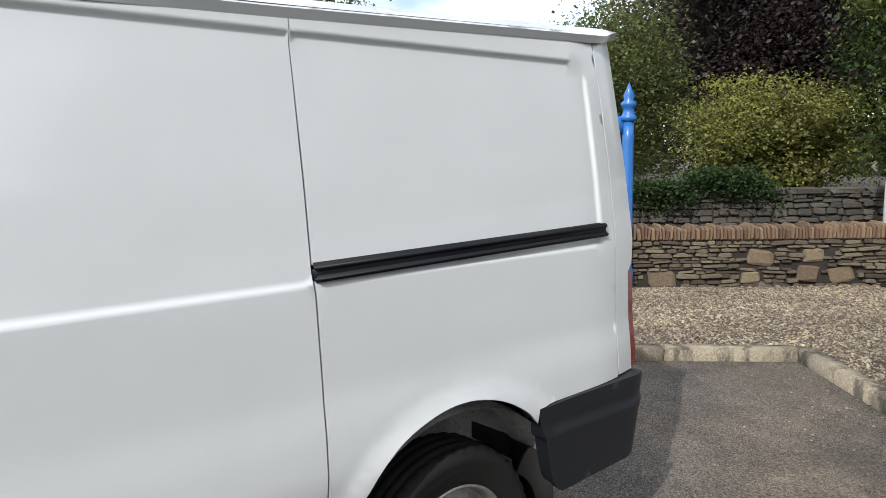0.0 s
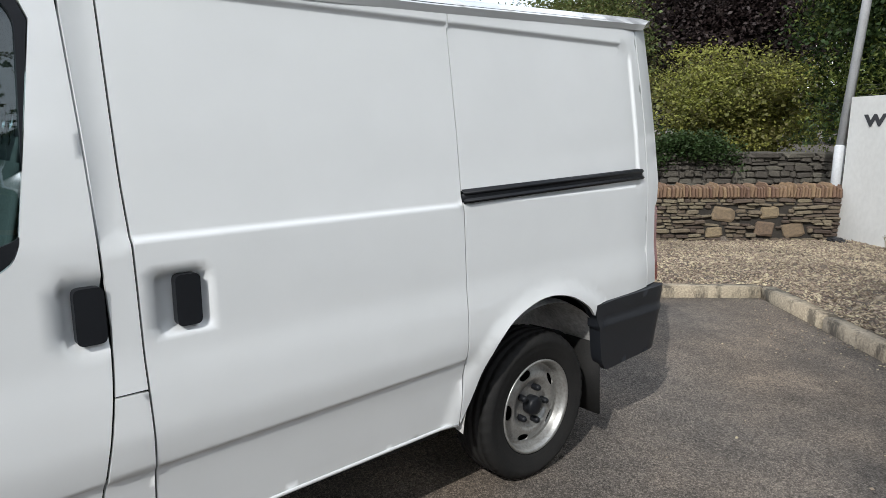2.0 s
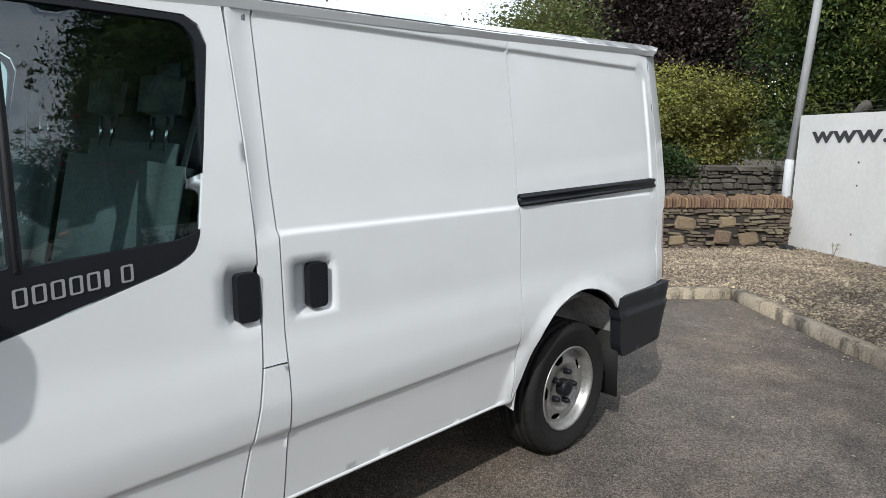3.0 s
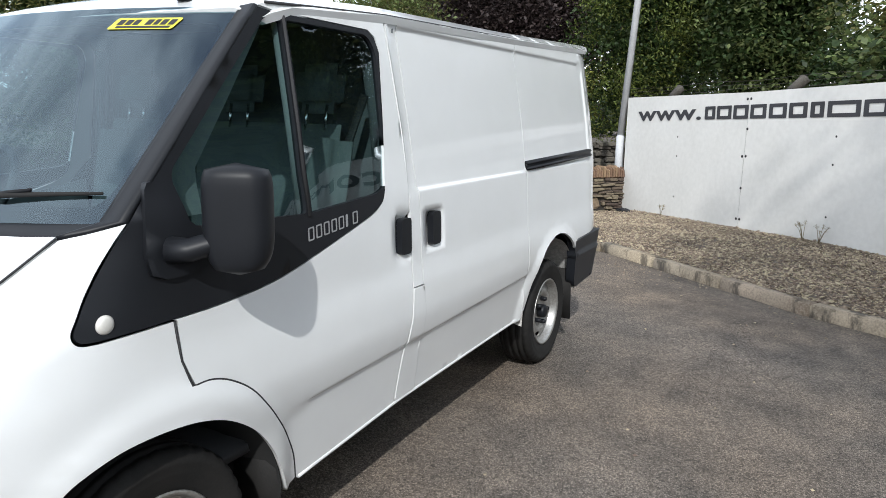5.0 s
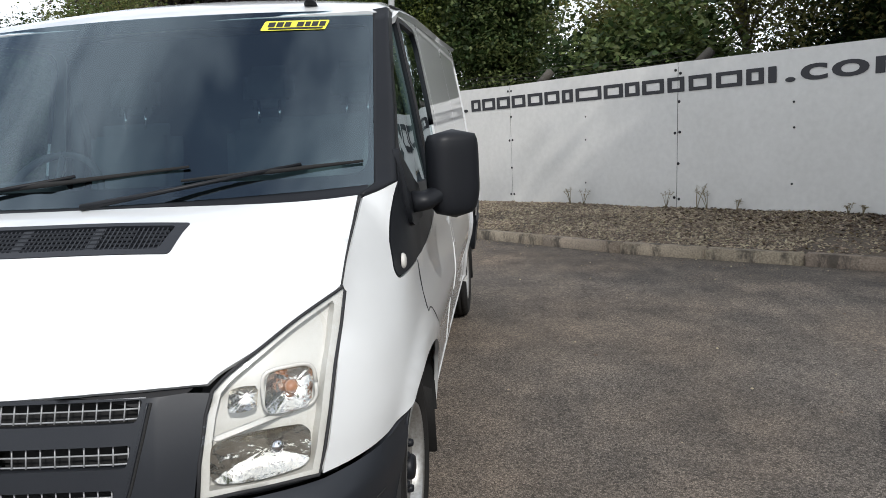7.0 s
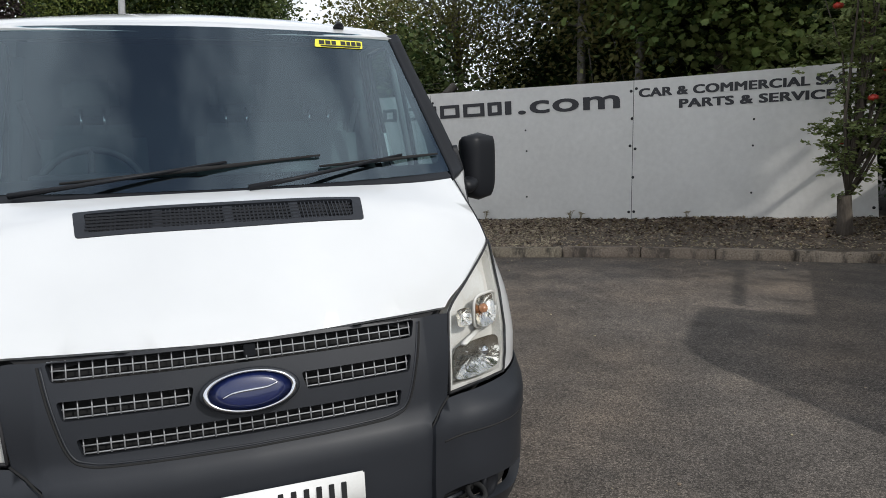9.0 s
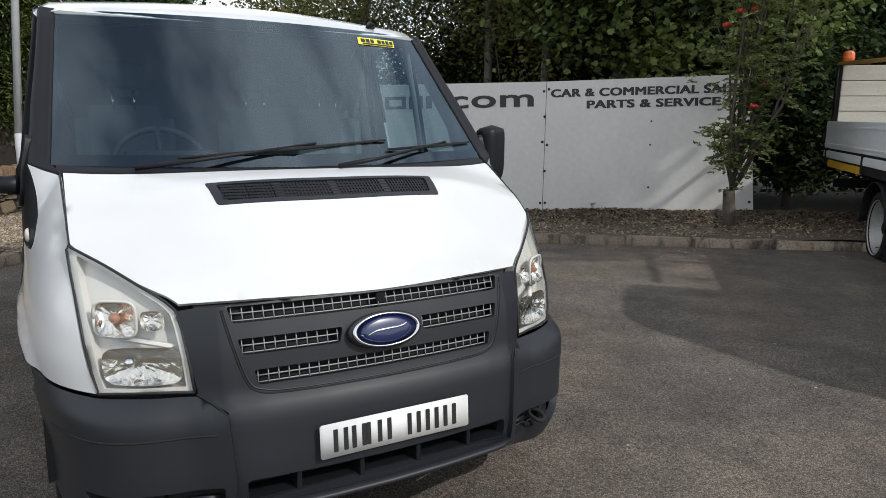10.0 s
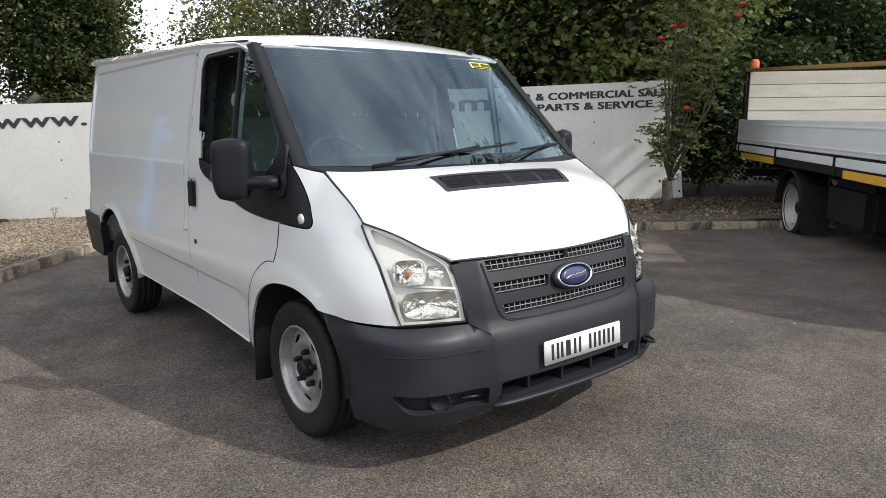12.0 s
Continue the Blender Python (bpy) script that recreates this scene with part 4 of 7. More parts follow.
# wheels
def wheel(x, sg):
    m = Matrix.Translation((x, sg * 0.835, HUB)) @ pose(0, 0, 0, -90 * sg, 0, 0) @ pose(0, 0, 0, 0, 0, 17 + 31 * x)
    prof = [(0.205, -0.085), (0.222, -0.098), (0.27, -0.105), (0.305, -0.100), (0.320, -0.088)]
    for h in (-0.060, -0.022, 0.022, 0.060):
        prof += [(0.329, h - 0.007), (0.322, h - 0.006), (0.322, h + 0.006), (0.329, h + 0.007)]
    prof += [(0.320, 0.088), (0.305, 0.100), (0.285, 0.1045), (0.282, 0.1025), (0.262, 0.105), (0.258, 0.103), (0.225, 0.098), (0.207, 0.088), (0.20, 0.0)]
    bm = lathe(prof, Matrix(), 120, True)
    for v in bm.verts:
        r = math.hypot(v.co.x, v.co.y)
        if abs(v.co.z) > 0.055 and 0.30 < r:
            k = round(math.atan2(v.co.y, v.co.x) / (2 * math.pi) * 120) % 3
            if k == 0:
                v.co.x, v.co.y = v.co.x * (r - 0.005) / r, v.co.y * (r - 0.005) / r
    bm.transform(m)
    return bm, m


for x in (0.0, AXLE):
    for sg in (-1, 1):
        bm, m = wheel(x, sg)
        WH = part("wheel", bm, M["rubber"], VAN, "black tyre on a silver steel rim")
        # rim: outer well and a pressed disc with five oval slots
        rim = bmesh.new()
        lathe([(0.200, -0.08), (0.203, 0.02), (0.205, 0.083), (0.211, 0.093), (0.206, 0.098), (0.197, 0.091), (0.191, 0.068), (0.184, 0.048)], m, 64, False, rim, False)
        disc = [(0.1875 * math.cos(a), 0.1875 * math.sin(a)) for a in np.linspace(0, 2 * math.pi, 72, endpoint=False)]
        slots_ = []
        for k in range(5):
            a0 = 2 * math.pi * k / 5
            c, d = np.array([math.cos(a0), math.sin(a0)]), np.array([-math.sin(a0), math.cos(a0)])
            slots_.append([tuple(c * (0.149 + 0.0175 * math.sin(q)) + d * 0.034 * math.copysign(abs(math.cos(q)) ** 0.8, math.cos(q))) for q in np.linspace(0, 2 * math.pi, 20, endpoint=False)])
        press = lambda x_, y_: m @ Vector((x_, y_, lerp(math.hypot(x_, y_), [0, 0.066, 0.094, 0.104, 0.118, 0.134, 0.158, 0.172, 0.188], [0.046, 0.046, 0.048, 0.058, 0.066, 0.065, 0.055, 0.046, 0.050])))
        merge(rim, panel(disc, press, m.to_3x3() @ Vector((0, 0, 1)), 0.011, holes=slots_, rim=0.004))
        part("rim", rim, M["steel"], WH, "silver steel rim with five slots")
        part("brake_disc", lathe([(0.19, -0.03), (0.19, 0.0), (0, 0.0)], m, 32), M["under"], WH)
        part("hub_cap", lathe([(0.042, 0.045), (0.042, 0.082), (0.036, 0.092), (0.020, 0.095), (0, 0.095)], m, 24), M["trim"], WH, "black hub cap")
        for k in range(5):
            a = 2 * math.pi * (k + 0.5) / 5
            part("wheel_nut", lathe([(0.015, 0.045), (0.014, 0.074), (0.011, 0.084), (0, 0.086)], m @ Matrix.Translation((0.078 * math.cos(a), 0.078 * math.sin(a), 0)), 8), M["trim"], WH)

# roof
ROOF = lambda x: lerp(x, [0.3, 0.5, 0.75, 1.2, 2.4, 3.56, 3.78, 3.85], [1.855, 1.888, 1.918, 1.945, 1.972, 2.012, 2.02, 2.012])


def roof(x, y):
    fx = 0.352 + 0.26 * y * y
    z = ROOF(x) + 0.050 * (1 - (y / 0.86) ** 2) * smooth01((x - fx + 0.12) / 0.5) - 0.030 * math.exp(-max(0.0, x - fx) / 0.05)
    z -= 0.03 * smooth01((abs(y) - 0.80) / 0.06)
    rib = 0.006 * sum(smooth01((0.035 - abs(abs(y) - c)) / 0.02) for c in (0.22, 0.5)) * smooth01((x - 0.9) / 0.1) * smooth01((3.6 - x) / 0.1)
    return (x, y, z + rib)


redge = [(0.330 + 0.26 * y * y, y) for y in np.linspace(-0.82, 0.82, 21)]
rpoly = redge + [(0.520, 0.850), (0.57, 0.868), (2.0, 0.866), (3.70, 0.858), (3.83, 0.80), (3.85, 0.6), (3.85, -0.6), (3.83, -0.80), (3.70, -0.858), (2.0, -0.866), (0.57, -0.868), (0.520, -0.850)]
part("roof", panel(rpoly, roof, (0, 0, 1), 0.05, rim=0.028), M["paint"], VAN)
part("aerial", lathe([(0.030, 0), (0.028, 0.006), (0.014, 0.022), (0.008, 0.03), (0, 0.031)], Matrix.Translation(roof(0.50, -0.57)) @ pose(0, 0, 0, 0, 22, 0) @ Matrix.Diagonal((1.4, 0.8, 1.1, 1)), 16), M["trim"], VAN, "small black roof aerial")

for sg in (-1, 1):
    part("gutter", tube([(x, sg * (side_y(x, ztop(x)) + 0.002), ztop(x) + 0.003) for x in np.linspace(0.56, 3.68, 30)], 0.005, 6), M["gap"], VAN)

# windscreen
def screen(y, z, d=0.0):
    return (-0.24 + (z - 1.29) * 1.035 + 0.26 * y * y + d, y, z)


wout = [(y, 1.268 + 0.012 * (abs(y) / 0.86) ** 2) for y in np.linspace(-0.872, 0.872, 15)] + [(0.80, 1.862)] + [(y, 1.862) for y in np.linspace(0.7, -0.7, 11)] + [(-0.80, 1.862)]
win = rounded([(-0.845, 1.312), (0.845, 1.312), (0.790, 1.808), (-0.790, 1.808)], 0.05)
sg_ = bmesh.new()
rows = []
for k in range(17):
    t = k / 16
    rows.append([])
    for i in range(33):
        a = -1 + 2 * i / 32
        y = a * (0.872 - 0.072 * t)
        z = (1.268 + 0.012 * a * a) * (1 - t) + 1.862 * t
        rows[-1].append(sg_.verts.new(screen(y, z)))
for p, q in zip(rows, rows[1:]):
    for i in range(32):
        sg_.faces.new((p[i], q[i], q[i + 1], p[i + 1]))
bmesh.ops.recalc_face_normals(sg_, faces=sg_.faces)
part("windscreen", sg_, M["pane"], VAN, "large raked windscreen reflecting sky and cloud")
part("screen_border", panel(wout, lambda y, z: screen(y, z, 0.004), (-1, 0, 0.9), 0.06, holes=(win,), rim=0), M["frit"], VAN)
stk = [(-0.43, 1.79), (-0.645, 1.79), (-0.655, 1.826), (-0.44, 1.826)]
ST = part("sticker", panel(rounded(stk, 0.006), lambda y, z: screen(y, z, -0.004), (-1, 0, 0.9), 0.05, rim=0), M["yellow"], VAN, "yellow sticker with plain black bars", smooth=False)
for a, b, z0, z1 in [(0.452, 0.475, 1.803, 1.821), (0.48, 0.502, 1.803, 1.821), (0.507, 0.527, 1.803, 1.821), (0.548, 0.57, 1.803, 1.821), (0.575, 0.592, 1.803, 1.821), (0.597, 0.617, 1.803, 1.821), (0.622, 0.642, 1.803, 1.821), (0.455, 0.635, 1.793, 1.800)]:
    part("sticker_bar", panel([(-a, z0), (-b, z0), (-b - 0.003, z1), (-a - 0.003, z1)], lambda y, z: screen(y, z, -0.006), (-1, 0, 0.9), 0.05, rim=0), M["ink"], ST, smooth=False)

# scuttle between bonnet and screen
def bonnet_rear(y):
    return -0.283 + 0.138 * (abs(y) / 0.84) ** 2


sc = bmesh.new()
rows = []
for y in np.linspace(-0.852, 0.852, 25):
    x0 = bonnet_rear(y) + 0.004
    p0 = Vector((x0, y, bonnet_z(x0, min(abs(y), 0.85)) - 0.012))
    p1 = Vector(screen(y, 1.275 + 0.012 * (abs(y) / 0.86) ** 2, 0.01))
    rows.append([sc.verts.new(p0 + Vector((0, 0, -0.03))), sc.verts.new(p0), sc.verts.new(p0.lerp(p1, 0.35) + Vector((0, 0, 0.004))), sc.verts.new(p0.lerp(p1, 0.75)), sc.verts.new(p1)])
for p, q in zip(rows, rows[1:]):
    for k in range(4):
        sc.faces.new((p[k], p[k + 1], q[k + 1], q[k]))
bmesh.ops.recalc_face_normals(sc, faces=sc.faces)
part("scuttle", sc, M["trim"], VAN, "black plastic scuttle below the windscreen")

# wipers
def wiper(pivot, tip, blade_a, blade_b):
    arm = tube([screen(pivot[0], pivot[1], -0.03), screen((pivot[0] * 0.7 + tip[0] * 0.3), (pivot[1] * 0.7 + tip[1] * 0.3), -0.045), screen(tip[0], tip[1], -0.028)], [0.010, 0.007, 0.005], 8)
    w = part("wiper", arm, M["trim"], VAN, "black windscreen wiper")
    part("wiper_blade", tube([screen(blade_a[0], blade_a[1], -0.012), screen((blade_a[0] + blade_b[0]) / 2, (blade_a[1] + blade_b[1]) / 2, -0.020), screen(blade_b[0], blade_b[1], -0.012)], [0.004, 0.008, 0.004], 8), M["under"], w)


wiper((0.62, 1.272), (-0.02, 1.352), (0.48, 1.302), (-0.34, 1.362))
wiper((-0.08, 1.270), (-0.66, 1.352), (-0.33, 1.325), (-0.83, 1.348))

# bonnet
bfront = [(-0.803 + 0.094 * (y / 0.6) ** 2, y) for y in np.linspace(-0.59, 0.59, 19)]
lt = [(front_x(y, z) + 0.004, y - 0.006) for y, z in lamp_top()]
brear = [(bonnet_rear(y), y) for y in np.linspace(0.835, -0.835, 21)]
bpoly = bfront + lt[::-1] + [(-0.40, 0.842)] + brear + [(-0.40, -0.842)] + [(x, -y) for x, y in lt]


def bonnet(x, y):
    z = bonnet_z(x, y)
    fx = -0.803 + 0.094 * (y / 0.6) ** 2
    z -= 0.012 * math.exp(-max(0, x - fx) / 0.02)
    return (x, y, z)


def vent_x(x, y):
    return x - 0.026 * (1 - (y / 0.42) ** 2)


def vent_ring(d):
    """Outline of the bonnet vent, drawn in by d."""
    a = [(vent_x(-0.468 + d, y), y) for y in np.linspace(-0.412 + 2 * d, 0.414 - 2 * d, 15)]
    return rounded(a + [(vent_x(-0.358 - d, y), y) for y in np.linspace(0.430 - 2 * d, -0.428 + 2 * d, 15)], [0.012 if k in (0, 14, 15, 29) else 0.0 for k in range(30)])


hole = vent_ring(0.0)
BN = part("bonnet", panel(bpoly, bonnet, (0, 0, 1), 0.04, holes=(hole,)), M["paint"], VAN, "white bonnet")
part("bonnet_vent", panel(hole, lambda x, y: (x, y, bonnet_z(x, y) - 0.022), (0, 0, 1), 0.05, rim=0), M["gap"], BN)
bv = bmesh.new()


def slat(bm, xa, xb, y, fat):
    q = [bm.verts.new((x, y + s, bonnet_z(x, y) - d)) for x in (xa, xb) for s in (-fat, fat) for d in (0.012, 0.002)]
    for f in ((0, 1, 3, 2), (4, 6, 7, 5), (0, 4, 5, 1), (2, 3, 7, 6), (1, 5, 7, 3)):
        bm.faces.new([q[i] for i in f])


vo = hole
vi = vent_ring(0.016)
merge(bv, panel(vo, lambda x, y: (x, y, bonnet_z(x, y) + 0.002), (0, 0, 1), 0.05, holes=(vi,), rim=0.012))
for y in np.arange(-0.375, 0.376, 0.0125):
    fat = 0.010 if abs(abs(y) - 0.2) < 0.007 or abs(y) < 0.007 else 0.0018
    x0 = vent_x(-0.413, y)
    slat(bv, x0 - 0.037, x0 + 0.037, y, fat)
for dx in (-0.027, -0.0135, 0.0, 0.0135, 0.027):
    for y in np.arange(-0.385, 0.31, 0.0857):
        x0 = vent_x(-0.413, y + 0.043) + dx
        box((x0 - 0.0018, y, bonnet_z(x0, y) - 0.006), (x0 + 0.0018, y + 0.09, bonnet_z(x0, y) - 0.0005), 0, None, bv)
part("vent_grid", bv, M["plastic"], BN, "black slatted bonnet vent", smooth=False)

# nose: grille panel, bumper ends, lamps, plate
def nose_fn(d=0.0):
    return lambda y, z: (front_x(y, z) + d, y, z)


right = [(0.490, 0.30), (0.492, 0.45), (0.492, 0.612), (0.562, 0.660), (0.575, 0.75), (0.592, 0.86), (0.598, 0.893)]
toprow = [(y, 0.913 - 0.013 * (y / 0.6) ** 2) for y in np.linspace(0.55, -0.55, 13)]
centre = right + toprow + [(-y, z) for y, z in right[::-1]] + [(-0.30, 0.285), (0.30, 0.285)]
slots = []
for z0, z1, ya, yb in ((0.857, 0.903, -0.470, 0.470), (0.766, 0.813, 0.135, 0.450), (0.766, 0.813, -0.450, -0.135), (0.676, 0.721, -0.412, 0.412)):
    k = 0.012
    slots.append(rounded([(ya + k, z0), (yb - k, z0), (yb, z1), (ya, z1)], 0.010))
intake = rounded([(-0.455, 0.338), (0.455, 0.338), (0.455, 0.405), (-0.455, 0.405)], 0.02)


def centre_fn(y, z):
    return (front_x(y, z), y, z)


GP = part("grille_panel", panel(centre, centre_fn, (-1, 0, 0), 0.025, holes=slots + [intake], lines=[[(q, 0.44), (q, 0.895)] for q in (-0.503, -0.494, 0.494, 0.503)] + [[(-0.485, z), (0.485, z)] for z in (0.60, 0.65)], rim=0.03), M["plastic"], VAN, "dark grey grille and bumper centre")
for d_, mt in ((0.0, "under"), (0.007, "plastic")):
    uu = spline([(0.487 - d_, 0.895), (0.468 - d_, 0.80), (0.435 - d_, 0.69), (0.395 - d_, 0.655 + d_), (0.30, 0.645 + d_), (0.0, 0.642 + d_)], 5)
    uu = uu + [(-y, z) for y, z in uu[-2::-1]]
    part("grille_line", tube([(front_x(y, z) + 0.0005, y, z) for y, z in uu], 0.0035, 6), M[mt], GP)
part("grille_back", panel([(-0.50, 0.66), (0.50, 0.66), (0.54, 0.90), (-0.54, 0.90)], nose_fn(0.055), (-1, 0, 0), 0.1, rim=0), M["under"], GP)
part("intake_back", panel([(-0.47, 0.31), (0.47, 0.31), (0.47, 0.43), (-0.47, 0.43)], nose_fn(0.10), (-1, 0, 0), 0.1, rim=0), M["under"], GP)
for i, s in enumerate(slots):
    a = np.array(s)
    y0, y1, z0, z1 = a[:, 0].min(), a[:, 0].max(), a[:, 1].min(), a[:, 1].max()
    gb = bmesh.new()
    for z in (z0 + 0.003, (z0 + z1) / 2, z1 - 0.003):
        tube([(front_x(y, z) + 0.017, y, z) for y in np.linspace(y0 + (0.008 if z < z1 - 0.01 else 0), y1 - (0.008 if z < z1 - 0.01 else 0), 20)], 0.0021, 6, gb)
    n = max(2, round((y1 - y0) / 0.0305))
    for y in np.linspace(y0 + 0.012, y1 - 0.012, n):
        tube([(front_x(y, z0) + 0.015, y, z0), (front_x(y, z1) + 0.015, y, z1)], 0.0019, 6, gb)
    part("grille_mesh", gb, M["grille"], GP, "pale grey grille mesh")
rb = bmesh.new()
for y in (-0.30, -0.10, 0.10, 0.30):
    box((front_x(y, 0.37) + 0.01, y - 0.008, 0.335), (front_x(y, 0.37) + 0.09, y + 0.008, 0.408), 0.002, None, rb)
box((front_x(0, 0.34) + 0.02, -0.46, 0.333), (front_x(0, 0.34) + 0.12, 0.46, 0.345), 0.003, None, rb)
part("intake_ribs", rb, M["trim"], GP, smooth=False)
lip = bmesh.new()
tube([(front_x(y, 0.30) - 0.012, y, 0.308) for y in np.linspace(-0.488, 0.488, 21)], 0.020, 8, lip, 0.6)
part("bumper_lip", lip, M["plastic"], GP)
# emblem: plain oval
em = pose(-0.846, 0, 0.790, 90, 0, -90) @ pose(0, 0, 0, -16) @ Matrix.Diagonal((1.06, 1.06, 1, 1))
EM = part("emblem", lathe([(1.06, -0.012), (1.06, 0.010), (1.0, 0.015)], em @ Matrix.Diagonal((0.112, 0.052, 1, 1)), 48), M["plastic"], VAN, "plain dark blue oval with a chrome ring")
part("emblem_ring", lathe([(1.0, 0.012), (1.0, 0.022), (0.94, 0.026), (0.88, 0.022), (0.88, 0.012)], em @ Matrix.Diagonal((0.110, 0.050, 1, 1)), 48, True), M["chrome"], EM)
part("emblem_face", lathe([(0.89, 0.018), (0.6, 0.024), (0.3, 0.026), (0, 0.0265)], em @ Matrix.Diagonal((0.110, 0.050, 1, 1)), 48), M["blue"], EM)
wave = [(-0.066, -0.010), (-0.04, 0.0), (0.0, 0.003), (0.04, 0.005), (0.066, 0.014)]
part("emblem_stroke", tube([em @ Vector((a, b, 0.0262)) for a, b in spline(wave, 5)], [0.001] + [0.003 + 0.004 * math.sin(math.pi * k / 20) for k in range(1, 20)] + [0.001], 6, None, 0.5), M["chrome"], EM)
part("bonnet_lock", box((front_x(0, 0.88) + 0.010, -0.024, 0.864), (front_x(0, 0.88) + 0.03, 0.006, 0.898), 0.002), M["trim"], GP, smooth=False)
# number plate: plain bars
pm = pose(-0.915, -0.014, 0.490, 90, 0, -90) @ pose(0, 0, 0, -4)
PL = part("number_plate", box((-0.26, -0.053, -0.006), (0.26, 0.053, 0.004), 0.004, pm), M["plate"], VAN, "white number plate with plain black bars")
for k, x in enumerate((-0.220, -0.160, -0.112, -0.074, 0.030, 0.096, 0.162)):
    pbm = bmesh.new()
    for dx in ((0,) if k == 2 else (0, 0.033)):
        slab(pbm, x + dx, -0.035, x + dx + 0.014, 0.035, 0.002)
    pbm.transform(pm @ Matrix.Translation((0, 0, 0.0045)))
    part("plate_bar", pbm, M["ink"], PL, smooth=False)

for sg in (-1, 1):
    # bumper end, laid along the plan line
    l0 = lerp(0.497, PYY, PLEN)

    def L_of(y):
        return lerp(y, PYY, PLEN)

    def L_x(x, z):
        return lerp(x - nose(z), PDX, PLEN)

    l_c = L_of(0.78)

    def wrap(l, z, d=0.0):
        dx, yy = lerp(l, PLEN, PDX), lerp(l, PLEN, PYY)
        e = 1e-3
        tx, ty = lerp(l + e, PLEN, PDX) - dx, lerp(l + e, PLEN, PYY) - yy
        n = math.hypot(tx, ty) or 1
        k = half(max(z, 0.45)) / 0.98
        d += 0.040 * math.exp(-((l - l_c) / 0.17) ** 2) * smooth01((0.652 - z) / 0.035)
        lo = 0.02 * smooth01((0.34 - z) / 0.16)
        x, y = nose(z) + dx + (-ty / n) * (d - lo) + 0.0, (yy + (tx / n) * (d - lo)) * k
        y += 0.008 * smooth01((l - 0.8) / 0.3)
        return (x, sg * y, z)

    fogz = (0.305, 0.392)
    top = [(L_of(0.565), 0.655), (L_of(0.70), 0.652), (L_of(0.815), 0.650), (L_x(-0.45, 0.66), 0.662), (L_x(-0.315, 0.685), 0.683)]
    rearb = spline([(L_x(-0.335, 0.64), 0.63), (L_x(-0.385, 0.55), 0.54), (L_x(-0.425, 0.43), 0.43), (L_x(-0.445, 0.33), 0.32), (L_x(-0.455, 0.25), 0.235)], 4)
    poly = [(l0, 0.285), (l0, 0.609)] + top + rearb + [(L_x(-0.60, 0.22), 0.215), (L_of(0.70), 0.222), (L_of(0.58), 0.25)]
    fog = rounded([(L_of(0.525), 0.318), (L_of(0.80) + 0.02, fogz[0]), (L_of(0.83) + 0.05, 0.385), (L_of(0.525), 0.395)], [0.008, 0.04, 0.02, 0.008])
    gl = [(L_of(0.53), 0.553), (L_of(0.80), 0.548), (L_x(-0.5, 0.55), 0.545)]
    BE = part("front_bumper_end", panel(poly, lambda l, z: wrap(l, z, 0.012 * smooth01((0.640 - z) / 0.03)), (-0.5, sg, 0), 0.028, holes=(fog,), lines=[gl], rim=0.03), M["plastic"], VAN, "dark grey bumper corner")
    part("bumper_seam", tube([(front_x(y, z) - 0.001, sg * y, z) for y, z in [(0.4935, 0.30), (0.4945, 0.45), (0.4945, 0.605), (0.53, 0.636), (0.566, 0.661)]], 0.0035, 6), M["under"], BE)
    part("bumper_groove", tube([wrap(l, z, 0.0115) for l, z in dense(gl, 0.05)], 0.0035, 6), M["under"], BE)
    part("fog_back", panel(fog, lambda l, z: wrap(l, z, -0.035), (-0.5, sg, 0), 0.05, rim=0), M["under"], BE)
    px, py, pz = wrap(L_of(0.715), 0.352, -0.028)
    part("fog_blank", lathe([(0.046, 0), (0.046, 0.016), (0.038, 0.022), (0.034, 0.014), (0, 0.013)], Matrix.Translation((px, py, pz)) @ pose(0, 0, 0, 90, 0, -90 - sg * 37), 24), M["trim"], BE)
    part("fog_fin", box((-0.05, -0.004, -0.006), (0.05, 0.01, 0.006), 0.003, Matrix.Translation(wrap(L_of(0.585), 0.35, -0.02)) @ pose(0, 0, 0, 0, 0, 90 - sg * 18)), M["plastic"], BE)
    # lamp
    lp = [(0.571, 0.668)] + LAMP_OUT + lamp_top(4) + [(0.590, 0.85), (0.578, 0.75)]
    lps = [(sg * y, z) for y, z in lp]
    HL = part("headlamp", panel(lps, nose_fn(0.050), (-1, 0, 0), 0.03, rim=0), M["lamp_shell"], VAN, "clear headlamp with amber indicator and bright reflectors")
    part("lamp_gap", tube([(front_x(y, z) - 0.001, y, z) for y, z in lps + [lps[0]]], 0.0042, 6), M["gap"], HL)
    lens = part("lens", panel(lps, lambda y, z: (front_x(y, z) - 0.004, y, z), (-1, 0, 0), 0.04, rim=0.004), M["lens"], HL)
    lens.visible_shadow = False
    inner = [tuple(np.array([0.70, 0.80]) + (np.array(p) - np.array([0.70, 0.80])) * np.array([0.86, 0.90])) for p in lp]
    part("bezel", panel(lps, lambda y, z: (front_x(y, z) + 0.010, y, z), (-1, 0, 0), 0.03, holes=([(sg * y, z) for y, z in inner],), rim=0.04), M["lamp_shell"], HL)

